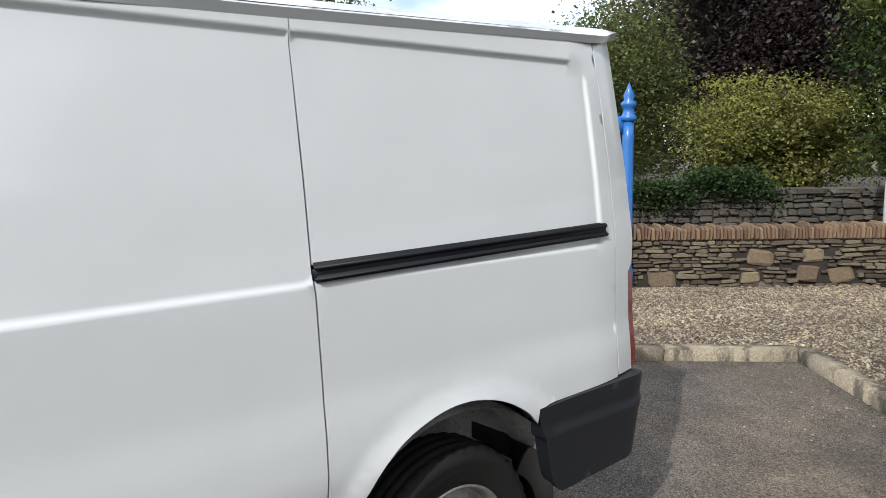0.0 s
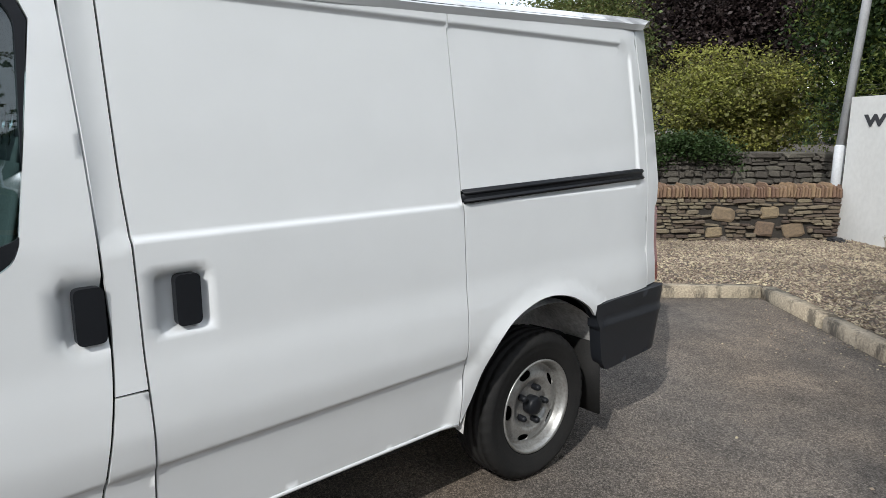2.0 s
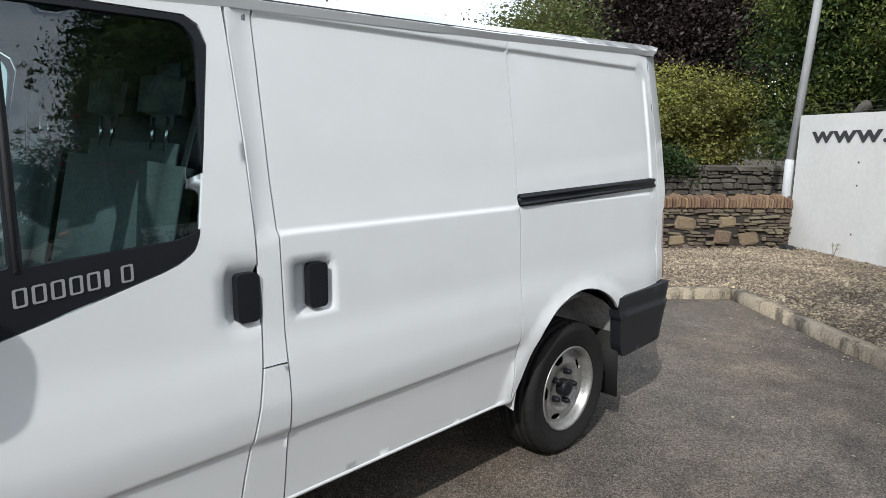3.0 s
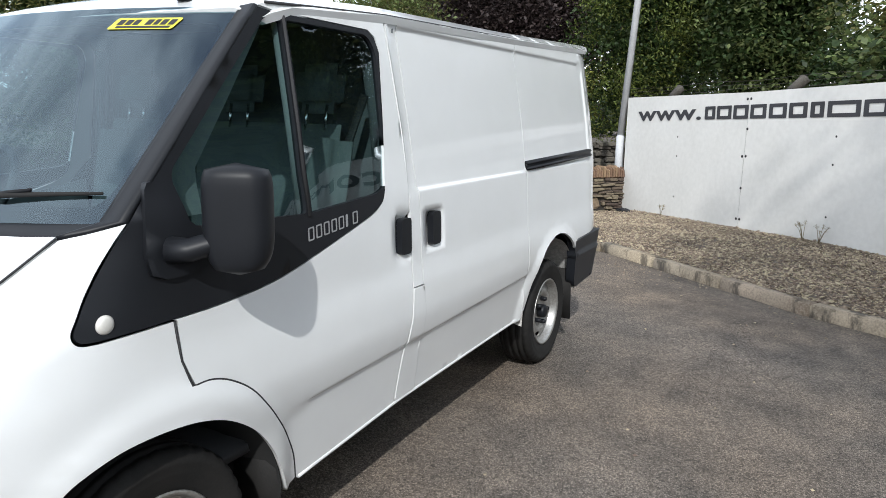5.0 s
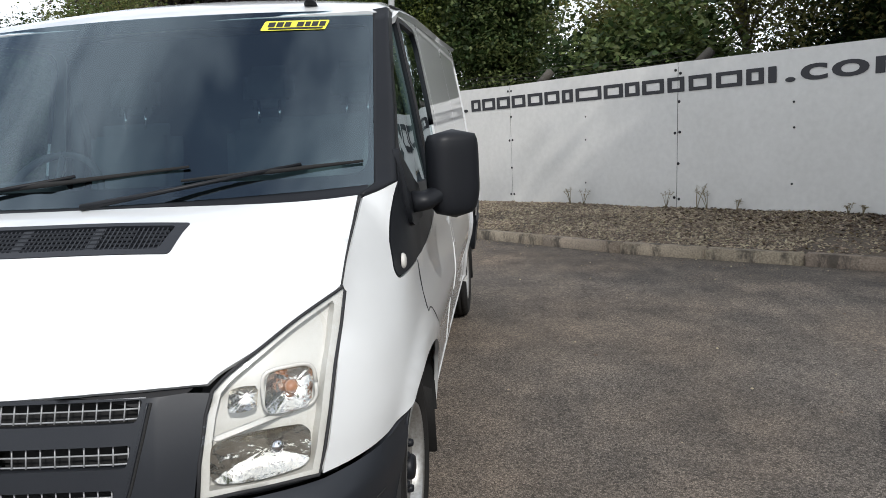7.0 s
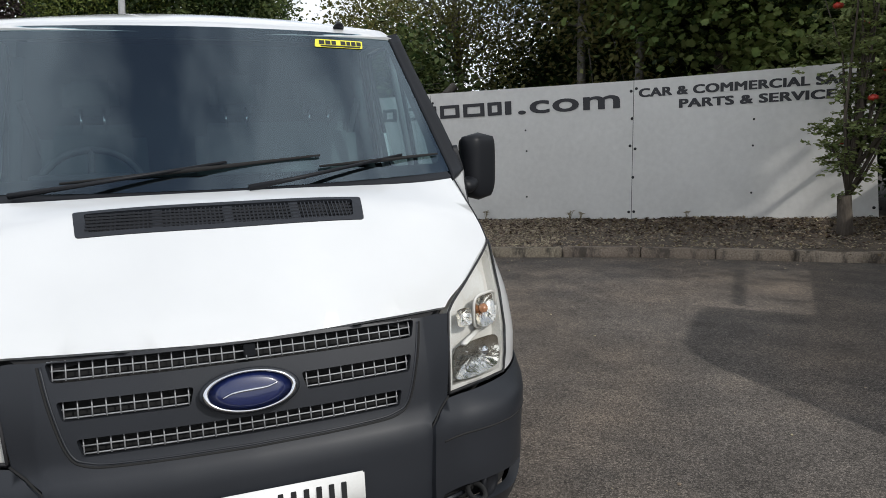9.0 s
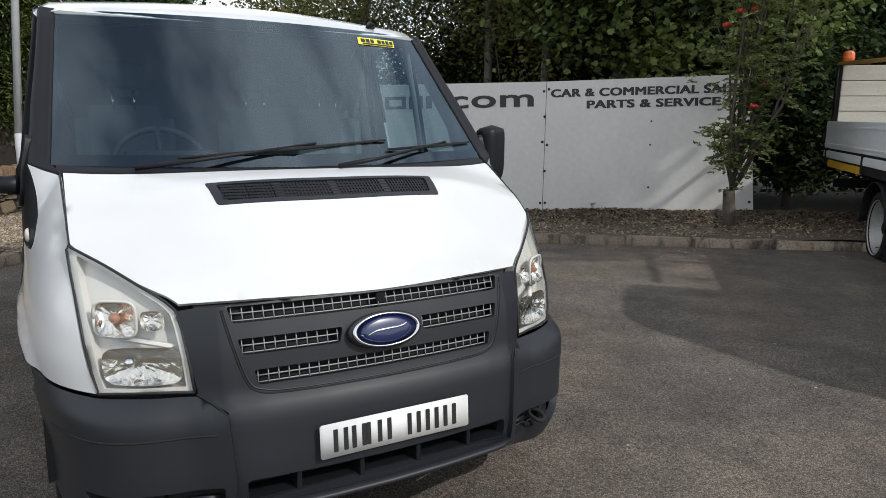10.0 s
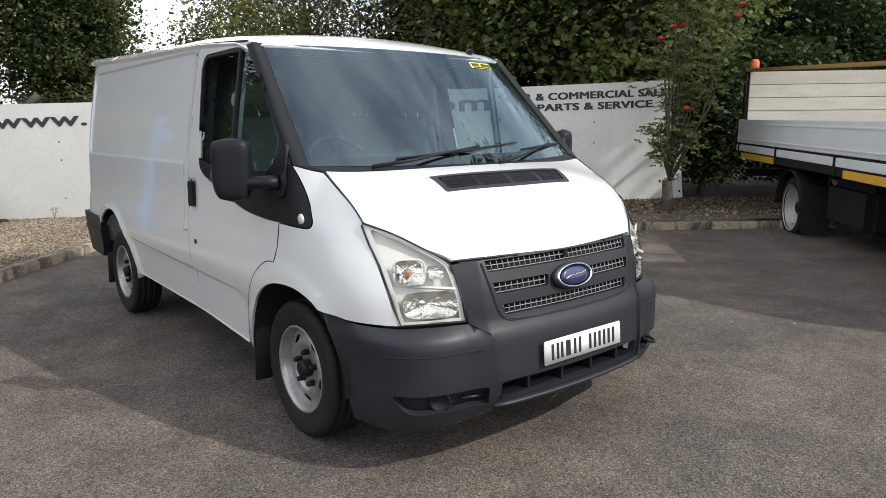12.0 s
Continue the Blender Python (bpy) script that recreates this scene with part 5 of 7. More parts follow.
    def bowl(y, z, ry, rz, depth, name, material, power=2.6, back=0.03):
        b = bmesh.new()
        rows = []
        for i in range(7):
            r = i / 6
            rows.append([])
            for k in range(32):
                a = 2 * math.pi * k / 32
                cy = math.copysign(abs(math.cos(a)) ** (2 / 4.0), math.cos(a)) * ry * r
                cz = math.copysign(abs(math.sin(a)) ** (2 / 4.0), math.sin(a)) * rz * r
                ripple = 0.0025 * math.sin(9 * a) * r
                yy, zz = y + cy, z + cz
                rows[-1].append(b.verts.new((front_x(yy, zz) + back - depth * r ** power + depth + ripple, sg * yy, zz)))
        for p, q in zip(rows, rows[1:]):
            for k in range(32):
                b.faces.new((p[k], p[(k + 1) % 32], q[(k + 1) % 32], q[k]))
        bmesh.ops.remove_doubles(b, verts=b.verts, dist=1e-5)
        bmesh.ops.recalc_face_normals(b, faces=b.faces)
        return part(name, b, material, HL)

    bowl(0.752, 0.872, 0.047, 0.048, 0.03, "reflector", M["mirror"], back=0.004)
    bowl(0.660, 0.868, 0.030, 0.026, 0.022, "reflector", M["mirror"], back=0.006)
    bowl(0.695, 0.742, 0.100, 0.054, 0.035, "reflector", M["mirror"], back=0.005)
    part("cell_rim", tube([(front_x(0.752 + 0.052 * math.copysign(abs(math.cos(a)) ** 0.5, math.cos(a)), 0.872) + 0.006, sg * (0.752 + 0.052 * math.copysign(abs(math.cos(a)) ** 0.5, math.cos(a))), 0.872 + 0.053 * math.copysign(abs(math.sin(a)) ** 0.5, math.sin(a))) for a in np.linspace(0, 2 * math.pi, 41)], 0.005, 6), M["lamp_shell"], HL)
    part("lamp_step", box((0, -0.115, -0.006), (0.02, 0.115, 0.006), 0.004, Matrix.Translation((front_x(0.70, 0.812) + 0.008, sg * 0.70, 0.810)) @ pose(0, 0, 0, 0, 0, sg * -52 + (0 if sg > 0 else 0))), M["lamp_shell"], HL)
    part("indicator_bulb", lathe([(0.0, 0.022), (0.009, 0.019), (0.015, 0.010), (0.016, 0)], Matrix.Translation((front_x(0.752, 0.872) + 0.026, sg * 0.752, 0.872)) @ pose(0, 0, 0, 90, 0, -90), 16), M["amber"], HL, "amber indicator bulb")
    part("bulb_cap", lathe([(0.0, 0.024), (0.012, 0.020), (0.017, 0.006), (0.017, 0)], Matrix.Translation((front_x(0.725, 0.745) + 0.022, sg * 0.725, 0.752)) @ pose(0, 0, 0, 90, 0, -90), 16), M["chrome"], HL)
    # dark tray behind lamp and bonnet gap
    part("lamp_tray", panel([(sg * 0.53, 0.63), (sg * 0.83, 0.63), (sg * 0.85, 1.03), (sg * 0.56, 0.92)], nose_fn(0.07), (-1, 0, 0), 0.08, rim=0), M["gap"], HL)

# towing eye under the bumper
part("tow_eye", tube([(-0.825 + 0.036 * math.cos(a), -0.635 + 0.024 * math.sin(a), 0.362 + 0.01 * math.cos(a)) for a in np.linspace(0, 2 * math.pi, 25)], 0.008, 8), M["under"], VAN, "black towing eye")

# dark tray under the bonnet's edges
part("inner_shell", panel([(-0.76, -0.50), (-0.66, -0.60), (-0.44, -0.83), (-0.12, -0.85), (-0.12, 0.85), (-0.44, 0.83), (-0.66, 0.60), (-0.76, 0.50)], lambda x, y: (x, y, bonnet_z(x, min(abs(y), 0.87)) - 0.04), (0, 0, 1), 0.08, rim=0), M["gap"], VAN)
# floor pan, back panel
ub = bmesh.new()
box((-0.72, -0.60, 0.24), (-0.45, 0.60, 0.50), 0.03, None, ub)
box((-0.5, -0.50, 0.26), (3.75, 0.50, 0.46), 0.03, None, ub)
box((0.50, -0.885, 0.33), (2.46, 0.885, 0.46), 0.03, None, ub)
box((3.36, -0.80, 0.42), (3.70, 0.80, 0.62), 0.03, None, ub)
part("underbody", ub, M["under"], VAN)
for sg in (-1, 1):
    sill = bmesh.new()
    sl = [(x, lerp(x, [0.56, 1.2, 1.8, 2.45], [0.333, 0.383, 0.397, 0.410])) for x in np.linspace(0.57, 2.445, 24)]
    tube([(x, sg * (side_y(x, z) - 0.004), z - 0.004) for x, z in sl], 0.0085, 8, sill)
    part("sill_edge", sill, M["paint"], VAN)
bk = bmesh.new()
back = [(-0.80, 0.60), (0.80, 0.60), (0.93, 0.9), (0.91, 1.3), (0.80, 1.98), (-0.80, 1.98), (-0.91, 1.3), (-0.93, 0.9)]
part("rear_doors", panel(back, lambda y, z: (3.79 - 0.03 * (z - 1) ** 2 - 0.03 * y * y, y, z), (1, 0, 0), 0.12), M["paint"], VAN)
part("rear_bumper_bar", box((3.70, -0.86, 0.44), (3.845, 0.86, 0.72), 0.04), M["plastic"], VAN)

# ---------------------------------------------------------------- inside the cab of the van
def seat(y, w, heads):
    bm = bmesh.new()
    box((0.40, y - w / 2, 0.72), (0.98, y + w / 2, 0.92), 0.07, None, bm, 4)
    S_ = part("seat", bm, M["seat"], VAN, "grey cloth seat")
    b2 = box((-0.06, -w / 2 + 0.02, 0), (0.08, w / 2 - 0.02, 0.66), 0.065, None, None, 4)
    b2.transform(Matrix.Translation((0.98, y, 0.86)) @ pose(0, 0, 0, 0, 12, 0))
    part("backrest", b2, M["seat"], S_)
    for h in heads:
        b3 = box((-0.045, -0.125, 0), (0.05, 0.125, 0.20), 0.045, None, None, 4)
        b3.transform(Matrix.Translation((1.13, h, 1.545)) @ pose(0, 0, 0, 0, 10, 0))
        part("headrest", b3, M["seat"], S_)
        for d in (-0.05, 0.05):
            part("headrest_post", tube([(1.12, h + d, 1.48), (1.135, h + d, 1.58)], 0.007, 6), M["chrome"], S_)


seat(0.50, 0.50, (0.50,))
seat(-0.36, 0.86, (-0.58, -0.16))
db = bmesh.new()
box((-0.22, -0.86, 0.85), (0.28, 0.86, 1.22), 0.06, None, db)
box((-0.12, -0.84, 1.10), (0.12, 0.84, 1.265), 0.05, None, db)
box((0.02, 0.24, 1.18), (0.26, 0.66, 1.315), 0.05, None, db)
part("dashboard", db, M["dash"], VAN, "dark moulded dashboard")
sw = bmesh.new()
m = Matrix.Translation((0.36, 0.45, 1.235)) @ pose(0, 0, 0, 0, -58, 0)
tube([m @ Vector((0.19 * math.cos(a), 0.19 * math.sin(a), 0)) for a in np.linspace(0, 2 * math.pi, 33)], 0.015, 8, sw)
lathe([(0.06, -0.03), (0.07, 0.0), (0.05, 0.02), (0, 0.025)], m, 20, False, sw)
for a in (0, 2.2, 4.1):
    tube([m @ Vector((0.05 * math.cos(a), 0.05 * math.sin(a), 0)), m @ Vector((0.185 * math.cos(a), 0.185 * math.sin(a), 0))], 0.013, 6, sw)
part("steering_wheel", sw, M["dash"], VAN, "dark steering wheel")
M["bulk"] = mat("grey_cab_bulkhead", (0.10, 0.11, 0.115), (0.085, 0.093, 0.098), rough=0.85, scale=2, fine=8)
part("bulkhead", box((1.255, -0.85, 0.45), (1.275, 0.85, 1.90), 0.004), M["bulk"], VAN)
M["lining"] = mat("pale_cab_lining", (0.24, 0.25, 0.25), (0.20, 0.21, 0.21), rough=0.9, scale=2, fine=8)
part("headlining", panel([(0.50, -0.76), (1.26, -0.80), (1.26, 0.80), (0.50, 0.76), (0.40, 0.4), (0.38, 0), (0.40, -0.4)], lambda x, y: (x, y, roof(x, y)[2] - 0.05), (0, 0, -1), 0.12, rim=0), M["lining"], VAN)
part("cab_floor", box((-0.1, -0.84, 0.45), (1.26, 0.84, 0.50), 0.01), M["dash"], VAN)
for sg in (-1, 1):
    part("belt_pillar", tube([(1.17, sg * 0.87, 1.20), (1.18, sg * 0.83, 1.55), (1.17, sg * 0.79, 1.82)], 0.028, 8), M["bulk"], VAN)
    part("seat_belt", tube([(1.15, sg * 0.80, 1.62), (1.10, sg * 0.70, 1.3), (0.98, sg * 0.60, 0.95)], 0.020, 6, None, 0.12), M["ink"], VAN)
    inner = [(-0.02, 1.275), (0.055, 1.36), (0.29, 1.60), (0.50, 1.815), (0.61, 1.855), (0.41, 1.60), (0.245, 1.40), (0.23, 1.275)]
    part("pillar_lining", panel(inner, lambda x, z: (x, sg * (side_y(x, z, False) - 0.05), z), (0, -sg, 0), 0.06, rim=0), M["lining"], VAN, "pale lining of the windscreen pillar")
    part("bar_lining", tube([(x, sg * (side_y(x, z, False) - 0.030), z) for x, z in ((0.613, 1.22), (0.621, 1.55), (0.628, 1.85))], 0.016, 8), M["lining"], VAN)
    door_in = [(0.12, 1.02), (1.10, 1.20), (1.14, 0.55), (0.60, 0.50), (0.15, 0.80)]
    part("door_lining", panel(door_in, lambda x, z: (x, sg * (side_y(x, z, False) - 0.075), z), (0, -sg, 0), 0.12, rim=0), M["bulk"], VAN)


# ---------------------------------------------------------------- flatbed truck
TD, TN, T0 = Vector((-0.68, 0.733, 0)), Vector((0.733, 0.68, 0)), Vector((3.31, -9.10, 0))
TM = Matrix(((TD.x, TN.x, 0, T0.x), (TD.y, TN.y, 0, T0.y), (0, 0, 1, 0.08), (0, 0, 0, 1))) @ pose(0, 0, 0, 0, 0.6, 0)
M["alu"] = mat("scuffed_white_dropside", (0.78, 0.79, 0.80), (0.66, 0.67, 0.68), rough=0.45, metal=0.0, scale=3, fine=30, stretch=(0.3, 1, 4))
M["plank"] = mat("whitish_board_planks", (0.66, 0.62, 0.54), (0.52, 0.48, 0.40), rough=0.7, scale=3, fine=40, stretch=(0.3, 1, 3), vary=0.08)
M["chassis"] = mat("black_chassis", (0.010, 0.010, 0.010), (0.018, 0.017, 0.016), rough=0.7, spec=0.2)
M["reflect"] = mat("yellow_reflective_strip", (0.75, 0.42, 0.03), (0.66, 0.36, 0.02), rough=0.4)
M["beacon"] = mat("orange_beacon", (0.75, 0.14, 0.02), rough=0.2, coat=0.8)
M["wood"] = mat("orange_timber", (0.42, 0.24, 0.07), (0.34, 0.18, 0.05), rough=0.7, scale=8, stretch=(0.2, 1, 1))
M["bright_rim"] = mat("silver_truck_rim", (0.46, 0.46, 0.45), (0.30, 0.29, 0.27), rough=0.45, metal=0.25, scale=10)
M["cab"] = mat("white_cab_paint", (0.75, 0.75, 0.74), rough=0.3, coat=0.8)
TR = thing("flatbed_truck", T0, "white flatbed truck with boarded load bed and orange beacon", "truck")


def tb(name, a, b, material, bevel=0.006, label="", parent=None):
    bm = box(a, b, bevel)
    bm.transform(TM)
    return part(name, bm, material, parent or TR, label, smooth=False)


LEN = 5.6
SD_ = tb("dropside", (0.0, -0.03, 1.062), (LEN, 0.0, 1.44), M["alu"], 0.008, "white aluminium dropside")
for z, d in ((1.12, 0.010), (1.365, 0.008)):
    tb("rib", (0.02, -0.005, z - 0.012), (LEN - 0.02, d, z + 0.012), M["alu"], 0.004, parent=SD_)
tb("dropside", (0.0, -2.36, 1.10), (LEN, -2.33, 1.44), M["alu"], 0.008, "white aluminium dropside")
tb("tailboard", (-0.03, -2.35, 1.10), (0.0, -0.01, 1.44), M["alu"], 0.008)
tb("corner_post", (-0.05, -0.06, 0.92), (0.015, 0.012, 1.44), M["chassis"], 0.008)
tb("bed_floor", (0.0, -2.33, 1.02), (LEN, -0.02, 1.10), M["chassis"], 0.004)
tb("side_rail", (0.0, -0.05, 0.93), (LEN, 0.005, 1.03), M["alu"], 0.006, "white side rail")
tb("under_rail", (0.0, -0.06, 0.82), (LEN, -0.01, 0.927), M["chassis"], 0.006)
for a in (0.12, 2.02, 4.08):
    tb("rail_bracket", (a, -0.06, 0.83), (a + 0.06, 0.014, 1.05), M["chassis"], 0.004)
for a, b in ((0.32, 1.95), (4.36, 5.6)):
    tb("reflective_strip", (a, -0.03, 0.815), (b, 0.008, 0.905), M["reflect"], 0.003, "yellow reflective strip")
# planked headboard across the end of the bed
post = tb("board_post", (0.06, -0.10, 1.05), (0.13, -0.03, 2.22), M["chassis"], 0.006)
BD = tb("load_board", (0.10, -2.33, 1.12), (0.115, -0.10, 1.60), M["plank"], 0.002, "whitish planked headboard")
for k in range(5):
    tb("plank", (0.115, -2.33, 1.16 + 0.212 * k), (0.15, -0.10, 1.16 + 0.212 * k + 0.206), M["plank"], 0.006, parent=BD)
tb("board_post", (0.06, -2.40, 1.05), (0.13, -2.33, 2.22), M["chassis"], 0.006)
rail_ = box((-0.04, -0.13, 2.225), (LEN, -0.06, 2.275), 0.008)
for v in rail_.verts:
    v.co.z -= 0.05 * v.co.x
rail_.transform(TM)
part("board_rail", rail_, M["wood"], TR, "orange timber top rail", smooth=False)
BE_ = lathe([(0.075, 0), (0.08, 0.01), (0.076, 0.12), (0.055, 0.15), (0, 0.16)], TM @ Matrix.Translation((0.12, -0.16, 2.26)), 20)
part("beacon", BE_, M["beacon"], TR, "orange warning beacon")
cab_ = tube([TM @ Vector((0.18, -0.04, 2.18)), TM @ Vector((0.24, -0.02, 2.02)), TM @ Vector((0.20, -0.03, 1.75)), TM @ Vector((0.14, -0.04, 1.5))], 0.010, 6)
part("beacon_cable", cab_, M["chassis"], TR)
tb("rear_guard", (0.05, -1.9, 0.50), (0.13, -0.15, 0.62), M["chassis"], 0.01)
# three black blocks added to stand for the deep shade under the bed
tb("fuel_tank", (3.35, -0.72, 0.16), (4.55, -0.22, 0.74), M["chassis"], 0.09, "black block added for the shade under the bed")
tb("tool_box", (3.25, -2.20, 0.02), (5.55, -1.62, 0.76), M["chassis"], 0.02, "black far-side block added for the shade under the bed")
tb("air_tank", (4.75, -0.62, 0.30), (5.45, -0.30, 0.66), M["chassis"], 0.12)
tb("axle", (2.60, -1.86, 0.22), (2.72, -0.20, 0.34), M["chassis"], 0.03)
for v in (-0.36, -2.10):
    tb("mud_flap", (3.16, v, -0.02), (3.18, v + 0.34, 0.60), M["rubber"], 0.004, "black rubber mud flap")
for v in (-0.75, -1.35):
    tb("chassis_rail", (0.1, v - 0.04, 0.62), (7.2, v + 0.04, 0.86), M["chassis"], 0.008)


def truck_wheel(a, v, r=0.405, w=0.22):
    m = TM @ Matrix.Translation((a, v, r - 0.125)) @ pose(0, 0, 0, -90, 0, 0)
    bm = lathe([(r * 0.72, -w / 2), (r * 0.82, -w / 2), (r * 0.93, -w * 0.48), (r, -w * 0.36), (r, w * 0.36), (r * 0.93, w * 0.48), (r * 0.82, w / 2), (r * 0.73, w * 0.45)], m, 48, True)
    t = part("wheel", bm, M["rubber"], TR)
    part("rim", lathe([(r * 0.77, w * 0.50), (r * 0.74, w * 0.46), (r * 0.70, w * 0.2), (r * 0.63, -w * 0.22), (r * 0.50, -w * 0.34), (r * 0.38, -w * 0.30), (r * 0.33, -w * 0.10), (r * 0.20, -w * 0.06), (0, -w * 0.06)], m, 40, cap=False), M["bright_rim"], t, "silver dished wheel rim")
    part("hub", lathe([(r * 0.2, -w * 0.06), (r * 0.19, w * 0.10), (r * 0.12, w * 0.16), (0, w * 0.17)], m, 20), M["chassis"], t)
    for k in range(6):
        an = 2 * math.pi * k / 6
        part("wheel_nut", lathe([(0.012, -0.025), (0.012, 0.005), (0, 0.008)], m @ Matrix.Translation((r * 0.30 * math.cos(an), r * 0.30 * math.sin(an), 0)), 8), M["steel"], t)


for a, v in ((2.66, -0.16), (2.66, -1.90), (6.3, -0.2), (6.3, -1.86)):
    truck_wheel(a, v)
mg = bmesh.new()
rows = []
for an in np.linspace(0.0, math.pi, 18):
    rows.append([mg.verts.new(TM @ Vector((2.66 + 0.49 * math.cos(an), y, 0.29 + 0.50 * math.sin(an)))) for y in (-0.42, -0.03, 0.005)])
for p, q in zip(rows, rows[1:]):
    for k in range(2):
        mg.faces.new((p[k], p[k + 1], q[k + 1], q[k]))
bmesh.ops.recalc_face_normals(mg, faces=mg.faces)
bmesh.ops.solidify(mg, geom=mg.faces[:], thickness=0.01)
part("mudguard", mg, M["chassis"], TR, "dark plastic mudguard")
for a in (1.0, 4.0):
    part("tie_hook", tube([TM @ Vector((a, -0.005, 0.80)), TM @ Vector((a + 0.02, 0.0, 0.74)), TM @ Vector((a, 0.0, 0.70)), TM @ Vector((a - 0.02, 0.0, 0.74))], 0.006, 6), M["chassis"], TR)
# cab
cb = bmesh.new()
prof = [(5.75, 0.45), (7.75, 0.45), (7.80, 0.95), (7.70, 1.30), (7.15, 2.10), (6.9, 2.22), (5.85, 2.22), (5.75, 2.1)]
f0 = [cb.verts.new(TM @ Vector((a, -0.06, z))) for a, z in prof]
f1 = [cb.verts.new(TM @ Vector((a, -2.0, z))) for a, z in prof]
cb.faces.new(f0), cb.faces.new(f1[::-1])
for k in range(len(prof)):
    j = (k + 1) % len(prof)
    cb.faces.new((f0[k], f1[k], f1[j], f0[j]))
bmesh.ops.recalc_face_normals(cb, faces=cb.faces)
bmesh.ops.bevel(cb, geom=cb.edges[:], offset=0.05, segments=3, affect="EDGES")
part("cab", cb, M["cab"], TR, "white truck cab")

M["cab_glass"] = mat("dark_cab_glass", (0.012, 0.014, 0.016), rough=0.08, coat=1.0)
tb("cab_window", (6.25, -0.062, 1.45), (7.05, -0.052, 2.02), M["cab_glass"], 0.004, "dark cab side window")
tb("cab_window", (6.25, -2.008, 1.45), (7.05, -1.998, 2.02), M["cab_glass"], 0.004, "dark cab side window")
cw = box((-0.006, -0.85, -0.42), (0.006, 0.85, 0.42), 0.004)
cw.transform(TM @ Matrix.Translation((7.432, -1.03, 1.703)) @ pose(0, 0, 0, 0, -34.5, 0))
part("cab_windscreen", cw, M["cab_glass"], TR, "dark cab windscreen", smooth=False)

# ---------------------------------------------------------------- trees and greenery
M["bark"] = mat("grey_brown_bark", (0.11, 0.09, 0.07), (0.05, 0.04, 0.03), rough=0.95, scale=5, fine=50, bump=0.8, bdist=0.01, stretch=(1, 1, 0.3))
M["bark2"] = mat("pale_spotted_bark", (0.26, 0.24, 0.21), (0.10, 0.09, 0.08), rough=0.9, scale=9, fine=60, bump=0.4)
M["leaf"] = leaf_mat("sycamore_leaves", (0.29, 0.345, 0.11), (0.10, 0.15, 0.045))
# also the default inside lighter crowns, its dark colour standing for shade
M["leaf_dark"] = leaf_mat("dark_and_inner_shade_leaves", (0.062, 0.092, 0.030), (0.024, 0.045, 0.015))
M["leaf_mid"] = leaf_mat("mid_green_leaves", (0.20, 0.235, 0.085), (0.06, 0.09, 0.03))
M["leaf_con"] = leaf_mat("cypress_sprays", (0.22, 0.25, 0.060), (0.085, 0.12, 0.03))
M["leaf_yel"] = leaf_mat("yellow_green_shrub_leaves", (0.37, 0.36, 0.085), (0.23, 0.25, 0.06), 0.2)
M["leaf_pur"] = leaf_mat("copper_beech_leaves", (0.090, 0.064, 0.060), (0.036, 0.029, 0.029))
M["leaf_olive"] = leaf_mat("olive_leaves", (0.235, 0.22, 0.075), (0.10, 0.105, 0.035))
M["leaf_rowan"] = leaf_mat("rowan_leaves", (0.30, 0.34, 0.13), (0.12, 0.155, 0.055))
M["berry"] = mat("red_berries", (0.55, 0.045, 0.03), (0.42, 0.03, 0.02), rough=0.4, vary=0.2, island=True)
M["dry"] = mat("dry_stems", (0.30, 0.25, 0.15), (0.20, 0.16, 0.09), rough=0.9)


def flat_mesh(name, V):
    """A mesh of separate flat leaves; V: leaves x corners x 3."""
    n, k, _ = V.shape
    me = bpy.data.meshes.new(name)
    me.vertices.add(n * k), me.loops.add(n * k), me.polygons.add(n)
    me.vertices.foreach_set("co", V.reshape(-1).astype(np.float32))
    me.loops.foreach_set("vertex_index", np.arange(n * k, dtype=np.int32))
    me.polygons.foreach_set("loop_start", np.arange(0, n * k, k, dtype=np.int32))
    me.update(calc_edges=True)
    return me


def leaves(rng, centres, size, slim=0.6, up=0.6, lobes=0):
    """Leaves at the centres, turned at random, mostly lying open to the sky."""
    n = len(centres)
    nrm = rng.normal(size=(n, 3))
    nrm[:, 2] = np.abs(nrm[:, 2]) + up
    nrm /= np.linalg.norm(nrm, axis=1)[:, None]
    t = rng.normal(size=(n, 3))
    t[:, 2] -= 0.5
    t -= nrm * (t * nrm).sum(1)[:, None]
    t /= np.linalg.norm(t, axis=1)[:, None]
    b = np.cross(nrm, t)
    s = (size * rng.uniform(0.6, 1.3, n))[:, None]
    if lobes:
        pts = []
        half_ = [(0, 0.62), (20, 0.42), (45, 0.56), (72, 0.40), (100, 0.46), (140, 0.32)]
        for deg, r in half_ + [(180, 0.22)] + [(-d_, r_) for d_, r_ in half_[:0:-1]]:
            a = radians(deg)
            pts.append(centres + s * r * (math.cos(a) * t + math.sin(a) * b) - s * (0.22 * abs(math.sin(a)) * r + 0.12 * math.cos(a) ** 2 * r) * nrm)
        return np.stack(pts, 1)
    return np.stack([centres - t * s * 0.5, centres + b * s * slim * 0.5 + nrm * s * 0.08, centres + t * s * 0.5, centres - b * s * slim * 0.5 + nrm * s * 0.08], 1)


